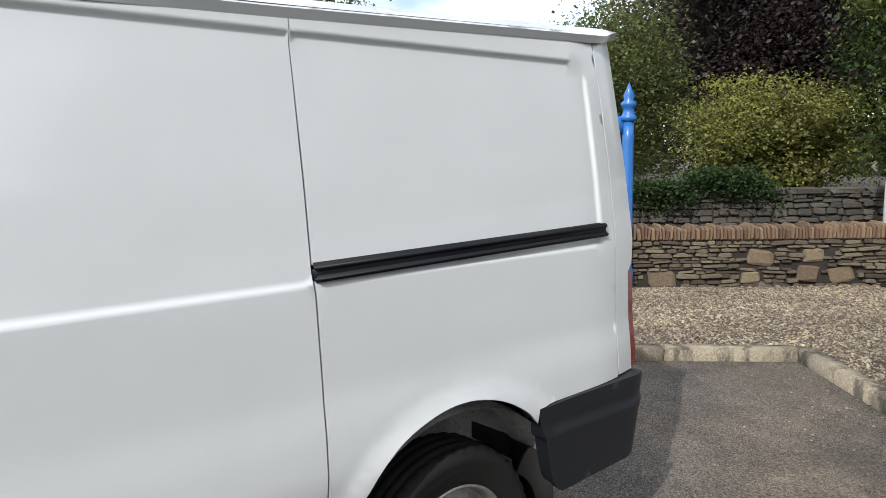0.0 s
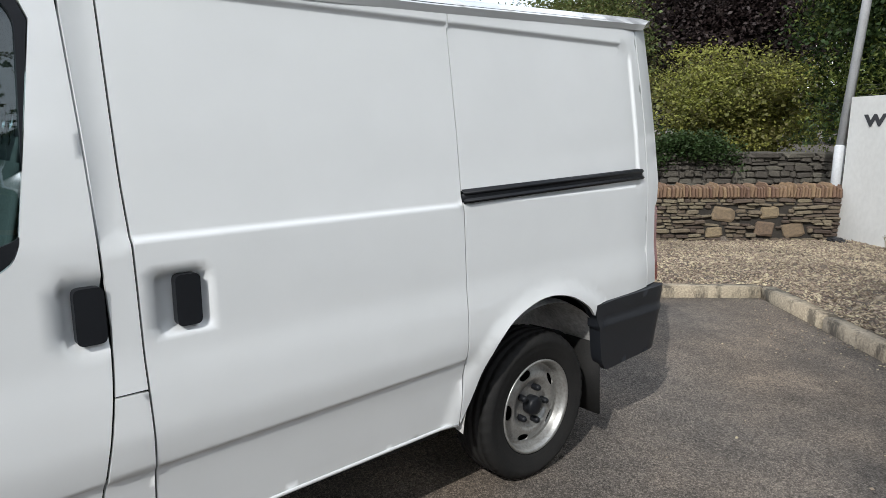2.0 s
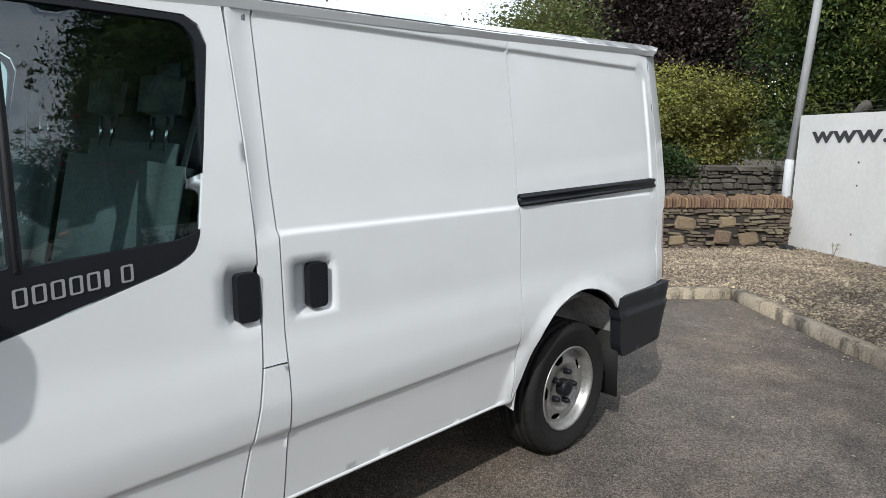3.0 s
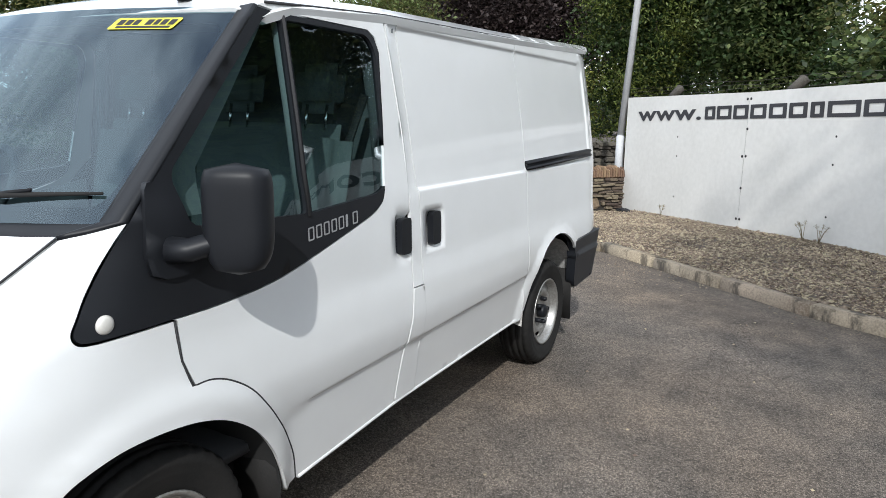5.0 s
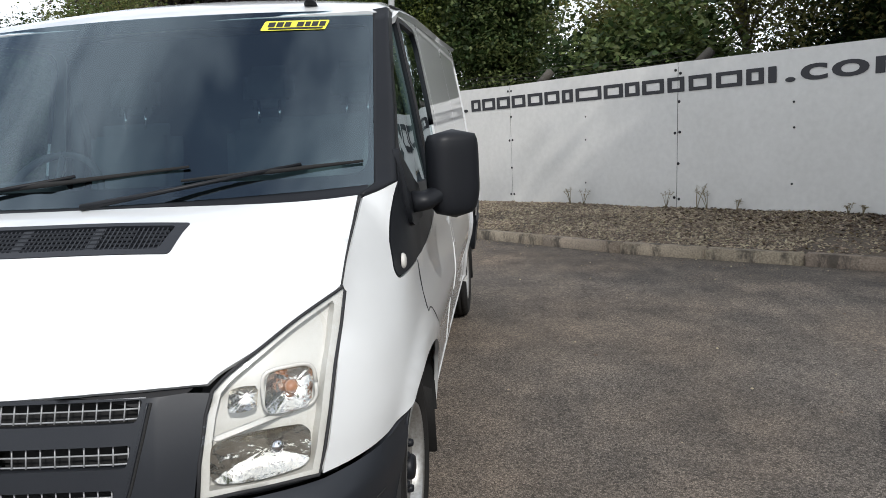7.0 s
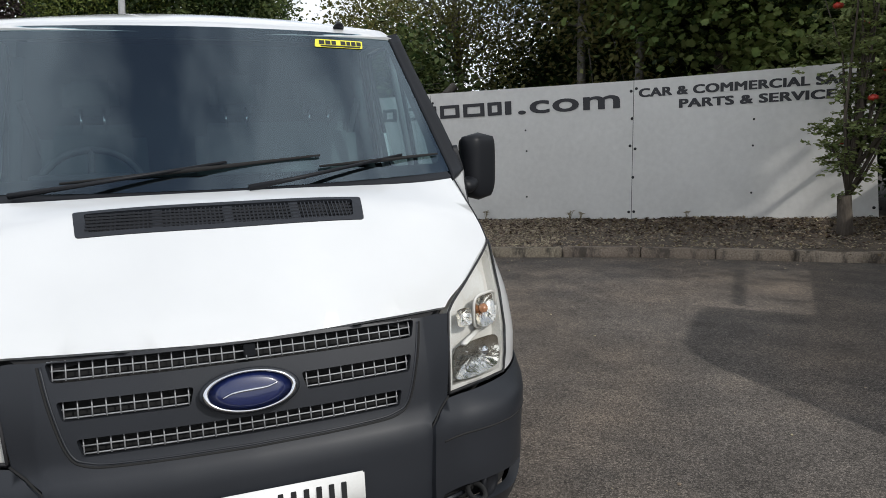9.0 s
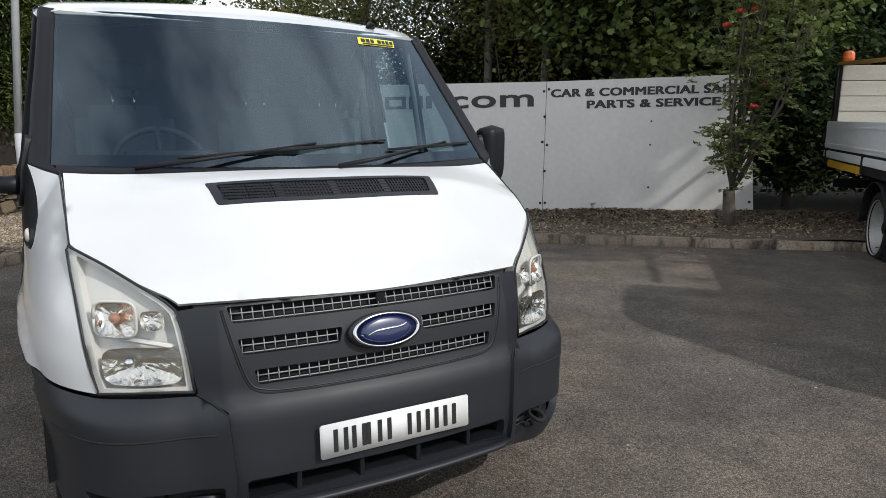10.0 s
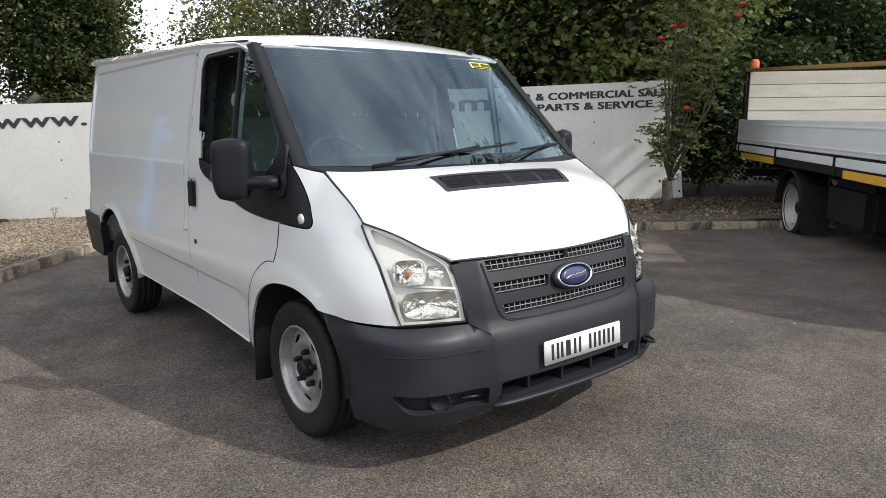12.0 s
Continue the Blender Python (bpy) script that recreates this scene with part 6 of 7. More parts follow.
def crown_points(rng, centre, radii, clumps, per, spread, seed, hollow=0.35, drop=0.0, rag=0.28, flatten=0.7):
    """Clump centres in an uneven crown, and the points of their leaves."""
    c = []
    while len(c) < clumps:
        d = rng.normal(size=3)
        d /= np.linalg.norm(d)
        r = hollow + (1 - hollow) * rng.uniform() ** 0.6
        bumpy = 1 + rag * noise.noise(tuple(d * 1.9 + seed)) + 0.16 * noise.noise(tuple(d * 5 + seed))
        q = d * r * bumpy * np.array(radii)
        c.append(np.array(centre) + q)
    c = np.array(c)
    p = np.repeat(c, per, 0) + rng.normal(size=(clumps * per, 3)) * spread * np.array([1, 1, flatten])
    if drop:
        p[:, 2] -= drop * rng.uniform(size=len(p)) ** 2
    return c, p


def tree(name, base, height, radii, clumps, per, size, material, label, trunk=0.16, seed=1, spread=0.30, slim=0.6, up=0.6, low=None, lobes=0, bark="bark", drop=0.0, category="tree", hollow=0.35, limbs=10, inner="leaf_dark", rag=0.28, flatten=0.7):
    rng = np.random.default_rng(seed)
    base = Vector(base)
    top = base.z + height
    cz = top - radii[2] if low is None else (low + top) / 2
    rz = radii[2] if low is None else (top - low) / 2
    c, p = crown_points(rng, (base.x, base.y, cz), (radii[0], radii[1], rz), clumps, per, spread, seed * 3.7, hollow, drop, rag, flatten)
    p = p[p[:, 2] > base.z + 0.02]
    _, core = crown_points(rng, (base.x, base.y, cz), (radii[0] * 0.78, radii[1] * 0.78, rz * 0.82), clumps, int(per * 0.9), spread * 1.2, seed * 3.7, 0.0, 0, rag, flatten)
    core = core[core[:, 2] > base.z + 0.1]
    T = thing(name, base, label, category)
    bm = bmesh.new()
    mid = Vector((base.x + rng.uniform(-0.2, 0.2), base.y + rng.uniform(-0.2, 0.2), base.z + height * 0.45))
    crest = Vector((base.x + rng.uniform(-0.4, 0.4), base.y + rng.uniform(-0.4, 0.4), base.z + height * 0.85))
    knee = base.lerp(mid, 0.5) + Vector((rng.uniform(-0.1, 0.1), rng.uniform(-0.1, 0.1), 0))
    tube([base - Vector((0, 0, 0.2)), base + Vector((0, 0, 0.15)), knee, mid, mid.lerp(crest, 0.5), crest], [trunk * 1.35, trunk * 1.05, trunk * 0.9, trunk * 0.7, trunk * 0.45, trunk * 0.15], 9, bm)
    for k in rng.choice(len(c), min(limbs, len(c)), replace=False):
        e = Vector(c[k])
        h = rng.uniform(0.25, 0.8)
        s = knee.lerp(mid, h * 2) if h < 0.5 else mid.lerp(crest, h * 2 - 1)
        m = s.lerp(e, 0.5) + Vector((0, 0, rng.uniform(0, 0.25)))
        tube([s, m, e], [trunk * 0.38, trunk * 0.22, trunk * 0.07], 6, bm)
    part("trunk", bm, M[bark], T)
    part("crown", flat_mesh("crown", leaves(rng, p, size, slim, up, lobes)), material, T, smooth=False)
    # inner leaves mostly darker: the crown's own shade put into their colour
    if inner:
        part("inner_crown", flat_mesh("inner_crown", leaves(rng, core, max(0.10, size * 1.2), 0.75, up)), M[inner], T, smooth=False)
    return T


def fp(u, v, z=0.05):
    return tuple(fence_at(u, v, z))


def wp(s, w, z=0.05):
    return tuple(wall_at(s, w, z))


tree("cypress_tree", (15.5, 1.4, 0.05), 8.4, (1.9, 1.9, 4.1), 420, 110, 0.085, M["leaf_con"], "bright green cypress tree behind the white hoarding", 0.15, 11, 0.22, 0.35, 0.2, low=0.5)
tree("elm_tree", fp(-0.2, -3.4), 6.4, (1.7, 1.5, 3.1), 260, 90, 0.10, M["leaf_mid"], "mid-green leafy elm behind the white hoarding", 0.13, 12, 0.24, 0.6, 0.4, low=0.6, rag=0.4)
tree("dark_tree", fp(3.2, -3.2), 3.1, (1.9, 1.5, 2.0), 170, 90, 0.105, M["leaf_dark"], "dark leafy tree behind the white hoarding", 0.12, 13, 0.28, low=0.9)
tree("birch_tree", fp(4.9, -4.8), 6.5, (1.8, 1.7, 2.6), 270, 60, 0.09, M["leaf_olive"], "thin birch with gaps of sky between its leaves", 0.10, 14, 0.30, low=2.2, bark="bark2", limbs=20, inner="", rag=0.45)
tree("hazel_bush", fp(4.4, -2.3), 3.15, (1.7, 1.1, 1.3), 130, 60, 0.12, M["leaf_mid"], "mid-green hazel bush behind the hoarding", 0.07, 15, 0.30, 0.8, low=0.9, category="bush", rag=0.5)
tree("birch_tree", fp(7.5, -3.8), 8.5, (2.1, 1.8, 3.4), 170, 42, 0.11, M["leaf_olive"], "thin birch with gaps of sky between its leaves", 0.10, 16, 0.30, low=1.9, bark="bark2", limbs=22, inner="")
tree("birch_tree", fp(8.8, -2.3), 8.0, (1.7, 1.5, 3.2), 170, 46, 0.11, M["leaf_olive"], "thin birch with gaps of sky between its leaves", 0.09, 17, 0.30, low=2.1, bark="bark2", limbs=22, inner="")
tree("sycamore_tree", fp(10.2, -1.6), 6.6, (2.3, 1.8, 2.6), 260, 90, 0.125, M["leaf"], "leafy sycamore overhanging the hoarding", 0.17, 18, 0.34, 0.85, low=2.35, lobes=1)
tree("sycamore_tree", fp(12.0, -3.4), 6.4, (2.2, 1.8, 2.6), 260, 90, 0.125, M["leaf"], "leafy sycamore overhanging the hoarding", 0.18, 19, 0.36, 0.85, low=1.9, lobes=1)
tree("dark_tree", fp(9.0, -5.5), 9.0, (3.0, 2.6, 4.3), 330, 150, 0.125, M["leaf_dark"], "dark leafy tree behind the white hoarding", 0.18, 20, 0.36, low=0.6)
tree("dark_tree", fp(12.6, -5.6), 9.5, (3.2, 2.8, 4.5), 350, 150, 0.125, M["leaf_dark"], "dark leafy tree behind the white hoarding", 0.18, 21, 0.36, low=0.4)
tree("dark_tree", fp(16.4, -6.0), 5.4, (3.2, 2.4, 2.6), 300, 95, 0.125, M["leaf_dark"], "dark leafy tree behind the parked truck", 0.18, 22, 0.36, low=0.4)
tree("dark_tree", fp(20.8, -5.6), 5.4, (3.4, 3.0, 2.6), 300, 95, 0.125, M["leaf_dark"], "dark leafy tree behind the parked truck", 0.18, 23, 0.36, low=0.4)
tree("laurel_bush", fp(13.2, -2.4, 0.25), 2.5, (0.8, 0.7, 1.2), 130, 60, 0.12, M["leaf_dark"], "dark laurel bush beside the hoarding's end", 0.06, 24, 0.22, low=0.3, category="bush")
tree("laurel_bush", fp(15.0, -3.0, 0.25), 2.9, (1.5, 1.0, 1.4), 150, 60, 0.12, M["leaf_dark"], "dark laurel bush behind the parked truck", 0.06, 25, 0.24, low=0.3, category="bush")
tree("laurel_bush", fp(18.0, -3.2, 0.25), 3.0, (1.7, 1.1, 1.5), 150, 60, 0.12, M["leaf_dark"], "dark laurel bush behind the parked truck", 0.06, 26, 0.24, low=0.3, category="bush")
tree("dark_tree", fp(6.6, -6.5), 3.6, (2.4, 1.8, 1.8), 150, 90, 0.11, M["leaf_dark"], "dark leafy tree behind the white hoarding", 0.12, 28, 0.3, low=0.5)
tree("birch_tree", (11.3, -3.6, 0.05), 4.4, (1.1, 1.0, 1.4), 120, 60, 0.09, M["leaf_olive"], "thin birch with gaps of sky between its leaves", 0.07, 29, 0.26, low=1.7, bark="bark2", limbs=14, inner="", rag=0.45)
# tall tree added out of view at the yard's edge to shade the hoarding
tree("ash_tree", (-2.9, -8.5, 0.05), 11.2, (3.0, 3.0, 2.6), 170, 60, 0.17, M["leaf"], "tall ash tree added out of view to shade the hoarding", 0.2, 27, 0.42, low=6.0)
# behind the stone wall
tree("yellow_shrub", wp(-0.5, -4.6), 3.05, (1.85, 1.4, 1.4), 230, 110, 0.07, M["leaf_yel"], "yellow-green shrub behind the old stone wall", 0.06, 31, 0.26, 0.5, low=0.4, category="shrub", drop=0.15, rag=0.65, flatten=0.32, hollow=0.2, inner="leaf_olive")
tree("yellow_shrub", wp(3.2, -7.0), 3.6, (1.6, 1.3, 1.6), 170, 80, 0.09, M["leaf_dark"], "green shrub behind the old stone wall", 0.06, 32, 0.22, 0.5, low=0.4, category="shrub", drop=0.2)
tree("copper_beech", (22.5, 7.6, 0.05), 12.0, (4.4, 3.6, 5.6), 520, 120, 0.13, M["leaf_pur"], "dark purple copper beech beyond the stone wall", 0.28, 33, 0.45, low=1.0, inner="leaf_pur", rag=0.4)
tree("dark_tree", (24.5, 2.6, 0.05), 10.0, (3.2, 3.0, 4.6), 300, 60, 0.17, M["leaf_dark"], "dark green tree beyond the stone wall", 0.25, 34, 0.42, low=0.8)
tree("willow_tree", (16.6, 9.3, 0.05), 5.6, (2.2, 2.0, 2.7), 260, 110, 0.09, M["leaf_olive"], "olive-green willow beyond the stone wall", 0.22, 35, 0.36, 0.3, low=0.7, drop=0.9, inner="leaf_mid", rag=0.4)
tree("willow_tree", wp(10.5, -15.0), 7.4, (3.4, 3.0, 3.4), 260, 56, 0.16, M["leaf_olive"], "olive-green willow beyond the stone wall", 0.22, 36, 0.36, 0.3, low=1.0, drop=0.9)
tree("dark_tree", wp(4.4, -9.0), 4.2, (2.4, 1.8, 2.1), 200, 90, 0.105, M["leaf_dark"], "dark leafy tree beyond the stone wall", 0.14, 37, 0.3, low=0.3)
tree("dark_tree", wp(8.4, -8.0), 3.4, (2.6, 1.8, 1.7), 200, 90, 0.105, M["leaf_dark"], "dark leafy tree beyond the stone wall", 0.14, 38, 0.3, low=0.3)
tree("copper_beech", wp(-4.5, -17.0), 8.5, (5.0, 3.6, 4.2), 380, 60, 0.22, M["leaf_pur"], "dark purple copper beech beyond the stone wall", 0.26, 39, 0.5, low=0.6, inner="leaf_pur")
# rowan with red berries in front of the hoarding's end
def rowan(base):
    rng = np.random.default_rng(51)
    b = Vector(base)
    T = thing("rowan_tree", b, "slender rowan tree with red berries growing from the gravel", "tree")
    bm = bmesh.new()
    tube([b - Vector((0, 0, 0.15)), b + Vector((0, 0, 0.1)), b + Vector((0.02, 0.02, 0.45))], [0.10, 0.085, 0.075], 10, bm)
    stems = []
    for k in range(19):
        a = rng.uniform(0, 2 * math.pi)
        lean = rng.uniform(0.15, 0.42)
        h = rng.uniform(0.5, 1.7) if k < 6 else rng.uniform(2.0, 3.8)
        if k >= 16:
            a, lean = rng.uniform(3.4, 4.4), rng.uniform(0.7, 1.1)
        p0 = b + Vector((0, 0, rng.uniform(0.42, 0.7)))
        wob = lambda s: Vector((rng.uniform(-s, s), rng.uniform(-s, s), 0))
        p1 = p0 + Vector((math.cos(a) * lean * 0.5, math.sin(a) * lean * 0.5, h * 0.3)) + wob(0.05)
        p2 = p0 + Vector((math.cos(a) * lean * 0.8, math.sin(a) * lean * 0.8, h * 0.7)) + wob(0.10)
        p3 = p0 + Vector((math.cos(a) * lean * 1.3, math.sin(a) * lean * 1.3, h)) + wob(0.12)
        tube([p0, p1, p2, p3], [0.024, 0.016, 0.010, 0.004], 6, bm)
        stems.append((p0, p1, p2, p3))
    part("trunk", bm, M["bark"], T)
    fr, bunches = [], []
    for s in stems:
        line = spline([tuple(q) for q in s], 10)
        for q in line[6:]:
            if rng.uniform() < 0.35:
                continue
            for _ in range(2 if q[2] < 1.9 else 4):
                d = rng.normal(size=3)
                d[2] = abs(d[2]) * 0.3 - 0.25
                d /= np.linalg.norm(d)
                ln = rng.uniform(0.10, 0.20)
                perp = np.cross(d, [0, 0, 1.0])
                perp /= np.linalg.norm(perp) + 1e-6
                o = np.array(q) + rng.normal(size=3) * (0.08 if q[2] < 1.9 else 0.18)
                for i in range(6):
                    c = o + d * ln * (i + 1) / 6 - np.array([0, 0, 0.03 * (i / 6) ** 2])
                    for sd in (-1, 1):
                        tip = c + perp * sd * 0.055 + d * 0.022 + np.array([0, 0, rng.uniform(-0.03, 0.03)])
                        w = d * 0.019 + np.array([0, 0, rng.uniform(-0.016, 0.016)])
                        fr.append([c - w * 0.3, (c + tip) / 2 - w + [0, 0, 0.004], tip, (c + tip) / 2 + w + [0, 0, 0.004]])
        if rng.uniform() < 0.75:
            bunches.append(np.array(line[rng.integers(14, len(line) - 4)]) + rng.normal(size=3) * 0.08)
    part("crown", flat_mesh("crown", np.array(fr)), M["leaf_rowan"], T, smooth=False)
    for c in bunches:
        # one lumpy bunch
        bb = bmesh.new()
        bmesh.ops.create_icosphere(bb, subdivisions=3, radius=0.055)
        for v in bb.verts:
            v.co *= 0.75 + 0.45 * abs(math.sin(v.co.x * 130 + c[0] * 9) * math.sin(v.co.y * 130) * math.sin(v.co.z * 130 + 1)) ** 0.5
            v.co.z *= 0.62
        bb.transform(Matrix.Translation(Vector(c)))
        part("berry", bb, M["berry"], T, "bunch of red berries")


rowan((3.16, -6.90, 0.16))


# weeds at the foot of the hoarding
def weed(u, v, h, seed):
    rng = np.random.default_rng(seed)
    p = fence_at(u, v, 0)
    p.z = bed(p.x, p.y)
    W = thing("weed", p, "dry feathery weed at the foot of the hoarding", "weed", "weeds along the hoarding")
    bm = bmesh.new()
    for k in range(5):
        a = rng.uniform(0, 6.28)
        q = p + Vector((math.cos(a) * h * rng.uniform(0.1, 0.5), math.sin(a) * h * rng.uniform(0.1, 0.5), h * rng.uniform(0.6, 1)))
        m = p.lerp(q, 0.5) + Vector((0, 0, h * 0.12))
        tube([p, m, q], [0.004, 0.003, 0.001], 4, bm)
        for t in np.linspace(0.4, 1, 7):
            c = m.lerp(q, t)
            for sd in (-1, 1):
                e = c + Vector((rng.uniform(-1, 1), rng.uniform(-1, 1), 0.4)) * 0.07 * (1.2 - t)
                tube([c, e], [0.002, 0.001], 3, bm)
    part("stems", bm, M["dry"], W)


for i, (u, h) in enumerate([(1.35, 0.2), (4.35, 0.28), (4.6, 0.25), (6.0, 0.3), (6.45, 0.36), (6.6, 0.3), (7.0, 0.16), (8.3, 0.14), (8.45, 0.12), (9.9, 0.12)]):
    weed(u, 0.10, h, 60 + i)

# far woods that close the horizon
rng = np.random.default_rng(70)
pts = []
for k in range(620):
    a = rng.uniform(0, 2 * math.pi)
    r = rng.uniform(52, 66)
    hgt = 2.6 + 1.2 * noise.noise((math.cos(a) * 4, math.sin(a) * 4, 1)) + 0.9 * noise.noise((math.cos(a) * 15, math.sin(a) * 15, 5))
    c = np.array([3 + r * math.cos(a), r * math.sin(a), rng.uniform(0.3, max(1.0, hgt))])
    pts.append(c + rng.normal(size=(46, 3)) * [1.5, 1.5, 0.8])
pts = np.concatenate(pts)
woods = obj("far_woods", flat_mesh("far_woods", leaves(rng, pts, 0.95, 0.7, 0.3)), M["leaf_dark"], smooth=False)
tagged(woods, "distant dark green woods round the yard", "woods", kind="stuff")

# ---------------------------------------------------------------- posts and poles
M["galv"] = mat("galvanised_steel", (0.56, 0.57, 0.58), (0.46, 0.47, 0.48), rough=0.55, metal=0.0, scale=6, fine=40)
M["bluepaint"] = mat("bright_blue_paint", (0.03, 0.16, 0.48), (0.025, 0.13, 0.40), rough=0.35, coat=0.4)
LP = thing("lamp_post", tuple(fence_at(-0.26, -0.05, -0.2)), "tall galvanised lamp post beside the hoarding", "lamp post")
b0 = fence_at(-0.26, -0.05, -0.2)
lpb = bmesh.new()
tube([b0, b0 + Vector((0.0, 0, 1.35)), b0 + Vector((0.01, 0, 1.36))], [0.075, 0.075, 0.064], 16, lpb)
tube([b0 + Vector((0.01, 0, 1.36)), b0 + Vector((0.10, -0.24, 5.5)), b0 + Vector((0.16, -0.40, 8.5))], [0.066, 0.060, 0.05], 16, lpb)
part("pole", lpb, M["galv"], LP)
tube_head = tube([b0 + Vector((0.16, -0.40, 8.45)), b0 + Vector((-0.3, -0.7, 8.75)), b0 + Vector((-0.9, -1.2, 8.8))], [0.04, 0.035, 0.03], 8)
part("bracket", tube_head, M["galv"], LP)

GPst = thing("gate_post", tuple(wall_at(3.55, 0.12, -0.2)), "bright blue cast iron gate post with finial", "gate post")
gp = wall_at(3.55, 0.12, -0.2)
part("shaft", lathe([(0.11, 0), (0.11, 0.25), (0.085, 0.30), (0.075, 1.9), (0.07, 2.15)], Matrix.Translation(gp), 20), M["bluepaint"], GPst)
part("finial", lathe([(0.07, 2.15), (0.105, 2.17), (0.105, 2.21), (0.075, 2.24), (0.07, 2.32), (0.10, 2.345), (0.10, 2.38), (0.055, 2.42), (0.075, 2.47), (0.03, 2.56), (0.0, 2.64)], Matrix.Translation(gp), 20), M["bluepaint"], GPst)
q = wall_at(3.78, 0.12, -0.2)
part("hinge_bar", box((-0.16, -0.025, 2.0), (0.16, 0.025, 2.22), 0.01, Matrix.Translation(wall_at(3.70, 0.12, -0.2)) @ pose(0, 0, 0, 0, 0, math.degrees(math.atan2(WDIR[1], WDIR[0])))), M["bluepaint"], GPst)

M["oldconc"] = mat("dark_weathered_concrete", (0.10, 0.09, 0.075), (0.05, 0.045, 0.04), rough=0.95, scale=5, fine=60, bump=0.4)
# cranked concrete posts with wires behind the hoarding
for i, u in enumerate((0.7, 3.35, 6.1)):
    CP = thing("concrete_post", fp(u, -0.35, 0), "weathered concrete post with a cranked top", "fence post", "posts behind the hoarding")
    zt = lerp(u, [0, 12.2], [1.86, 2.12])
    cpb = bmesh.new()
    m = Matrix.Translation(fence_at(u, -0.35, 0)) @ pose(0, 0, 0, 0, 0, FROT)
    box((-0.06, -0.06, -0.2), (0.06, 0.06, zt - 0.05), 0.01, m, cpb)
    b2 = box((-0.055, -0.055, -0.02), (0.055, 0.055, 0.36), 0.01)
    b2.transform(m @ Matrix.Translation((0, 0, zt - 0.08)) @ pose(0, 0, 0, -8, 48, 0))
    merge(cpb, b2)
    part("shaft", cpb, M["oldconc"], CP)
for k, (dz, dv) in enumerate(((0.05, -0.35), (0.10, -0.28), (0.16, -0.20))):
    wire = tube([fence_at(u, dv, lerp(u, [0, 12.2], [1.86, 2.13]) + dz + 0.015 * math.sin(u * 3 + k)) for u in np.linspace(-0.5, 6.2, 24)], 0.0022, 4)
    wob = obj("fence_wire", wire, M["oldconc"])
    tagged(wob, "rusty wire strung behind the white hoarding", "wire", "wires behind the hoarding")


# dark rag lying on the gravel at the foot of the hoarding
rp = fence_at(0.42, 0.22, 0)
rp.z = bed(rp.x, rp.y)
RG = thing("rag", rp, "crumpled black rag on the gravel by the hoarding", "rag")
rg = bmesh.new()
bmesh.ops.create_icosphere(rg, subdivisions=4, radius=1)
for v in rg.verts:
    n_ = noise.noise(v.co * 2.2) * 0.5 + noise.noise(v.co * 6) * 0.25
    v.co = Vector((v.co.x * 0.17, v.co.y * 0.09, max(-0.02, v.co.z * 0.045))) * (1 + n_)
rg.transform(Matrix.Translation(rp) @ pose(0, 0, 0.015, 0, 0, FROT))
part("cloth", rg, M["ink"], RG)

# ---------------------------------------------------------------- pieces: stone walls, gravel
M["stone"] = mat("brown_rubble_stone", (0.19, 0.145, 0.098), (0.075, 0.062, 0.05), rough=0.92, scale=5, fine=45, bump=0.7, bdist=0.01, vary=0.5)
M["stone_rest"] = mat("brown_rubble_stone_far", (0.19, 0.145, 0.098), (0.075, 0.062, 0.05), rough=0.92, scale=5, fine=45, bump=0.7, bdist=0.01, vary=0.5, island=True)
M["bigstone"] = mat("tawny_boulder_stone", (0.235, 0.17, 0.105), (0.11, 0.085, 0.06), rough=0.92, scale=6, fine=45, bump=0.6, bdist=0.008, vary=0.25)
M["coping"] = mat("brown_coping_stone", (0.235, 0.140, 0.080), (0.105, 0.073, 0.052), rough=0.92, scale=8, fine=60, bump=0.5, bdist=0.006, vary=0.3)
M["mortar"] = mat("dark_mortar", (0.04, 0.034, 0.027), (0.022, 0.019, 0.016), rough=1.0, scale=6, fine=60, bump=0.5)
M["oldstone"] = mat("grey_old_stone", (0.12, 0.105, 0.085), (0.055, 0.05, 0.042), rough=0.95, scale=4, fine=40, bump=0.6, bdist=0.01, vary=0.3)
M["ivy"] = leaf_mat("ivy_leaves", (0.065, 0.10, 0.032), (0.03, 0.055, 0.018))


def rough_block(seed, jitter=0.10):
    """A unit stone with uneven faces."""
    rng_ = random.Random(seed)
    bm = bmesh.new()
    bmesh.ops.create_cube(bm, size=1)
    bmesh.ops.bevel(bm, geom=bm.edges[:], offset=0.16, segments=1, affect="EDGES")
    for v in bm.verts:
        v.co += Vector([rng_.uniform(-jitter, jitter) * 0.5 for _ in range(3)])
    me = bpy.data.meshes.new("stone")
    bm.to_mesh(me)
    bm.free()
    return me


def stone_set(material, n, jitter=0.1):
    out = []
    for k in range(n):
        me = rough_block(100 + k, jitter)
        me.materials.append(material)
        out.append(me)
    return out


WROT = math.degrees(math.atan2(WDIR[1], WDIR[0]))


def place(name, me, parent, s, w, z, sx, sy, sz, turn=0.0):
    ob = new(name, me)
    ob.parent = parent
    ob.matrix_parent_inverse = Matrix.Translation(-SPOT[parent])
    ob.matrix_basis = Matrix.Translation(wall_at(s, w, z)) @ pose(0, 0, 0, 0, turn, WROT) @ Matrix.Diagonal((sx, sy, sz, 1))
    return ob


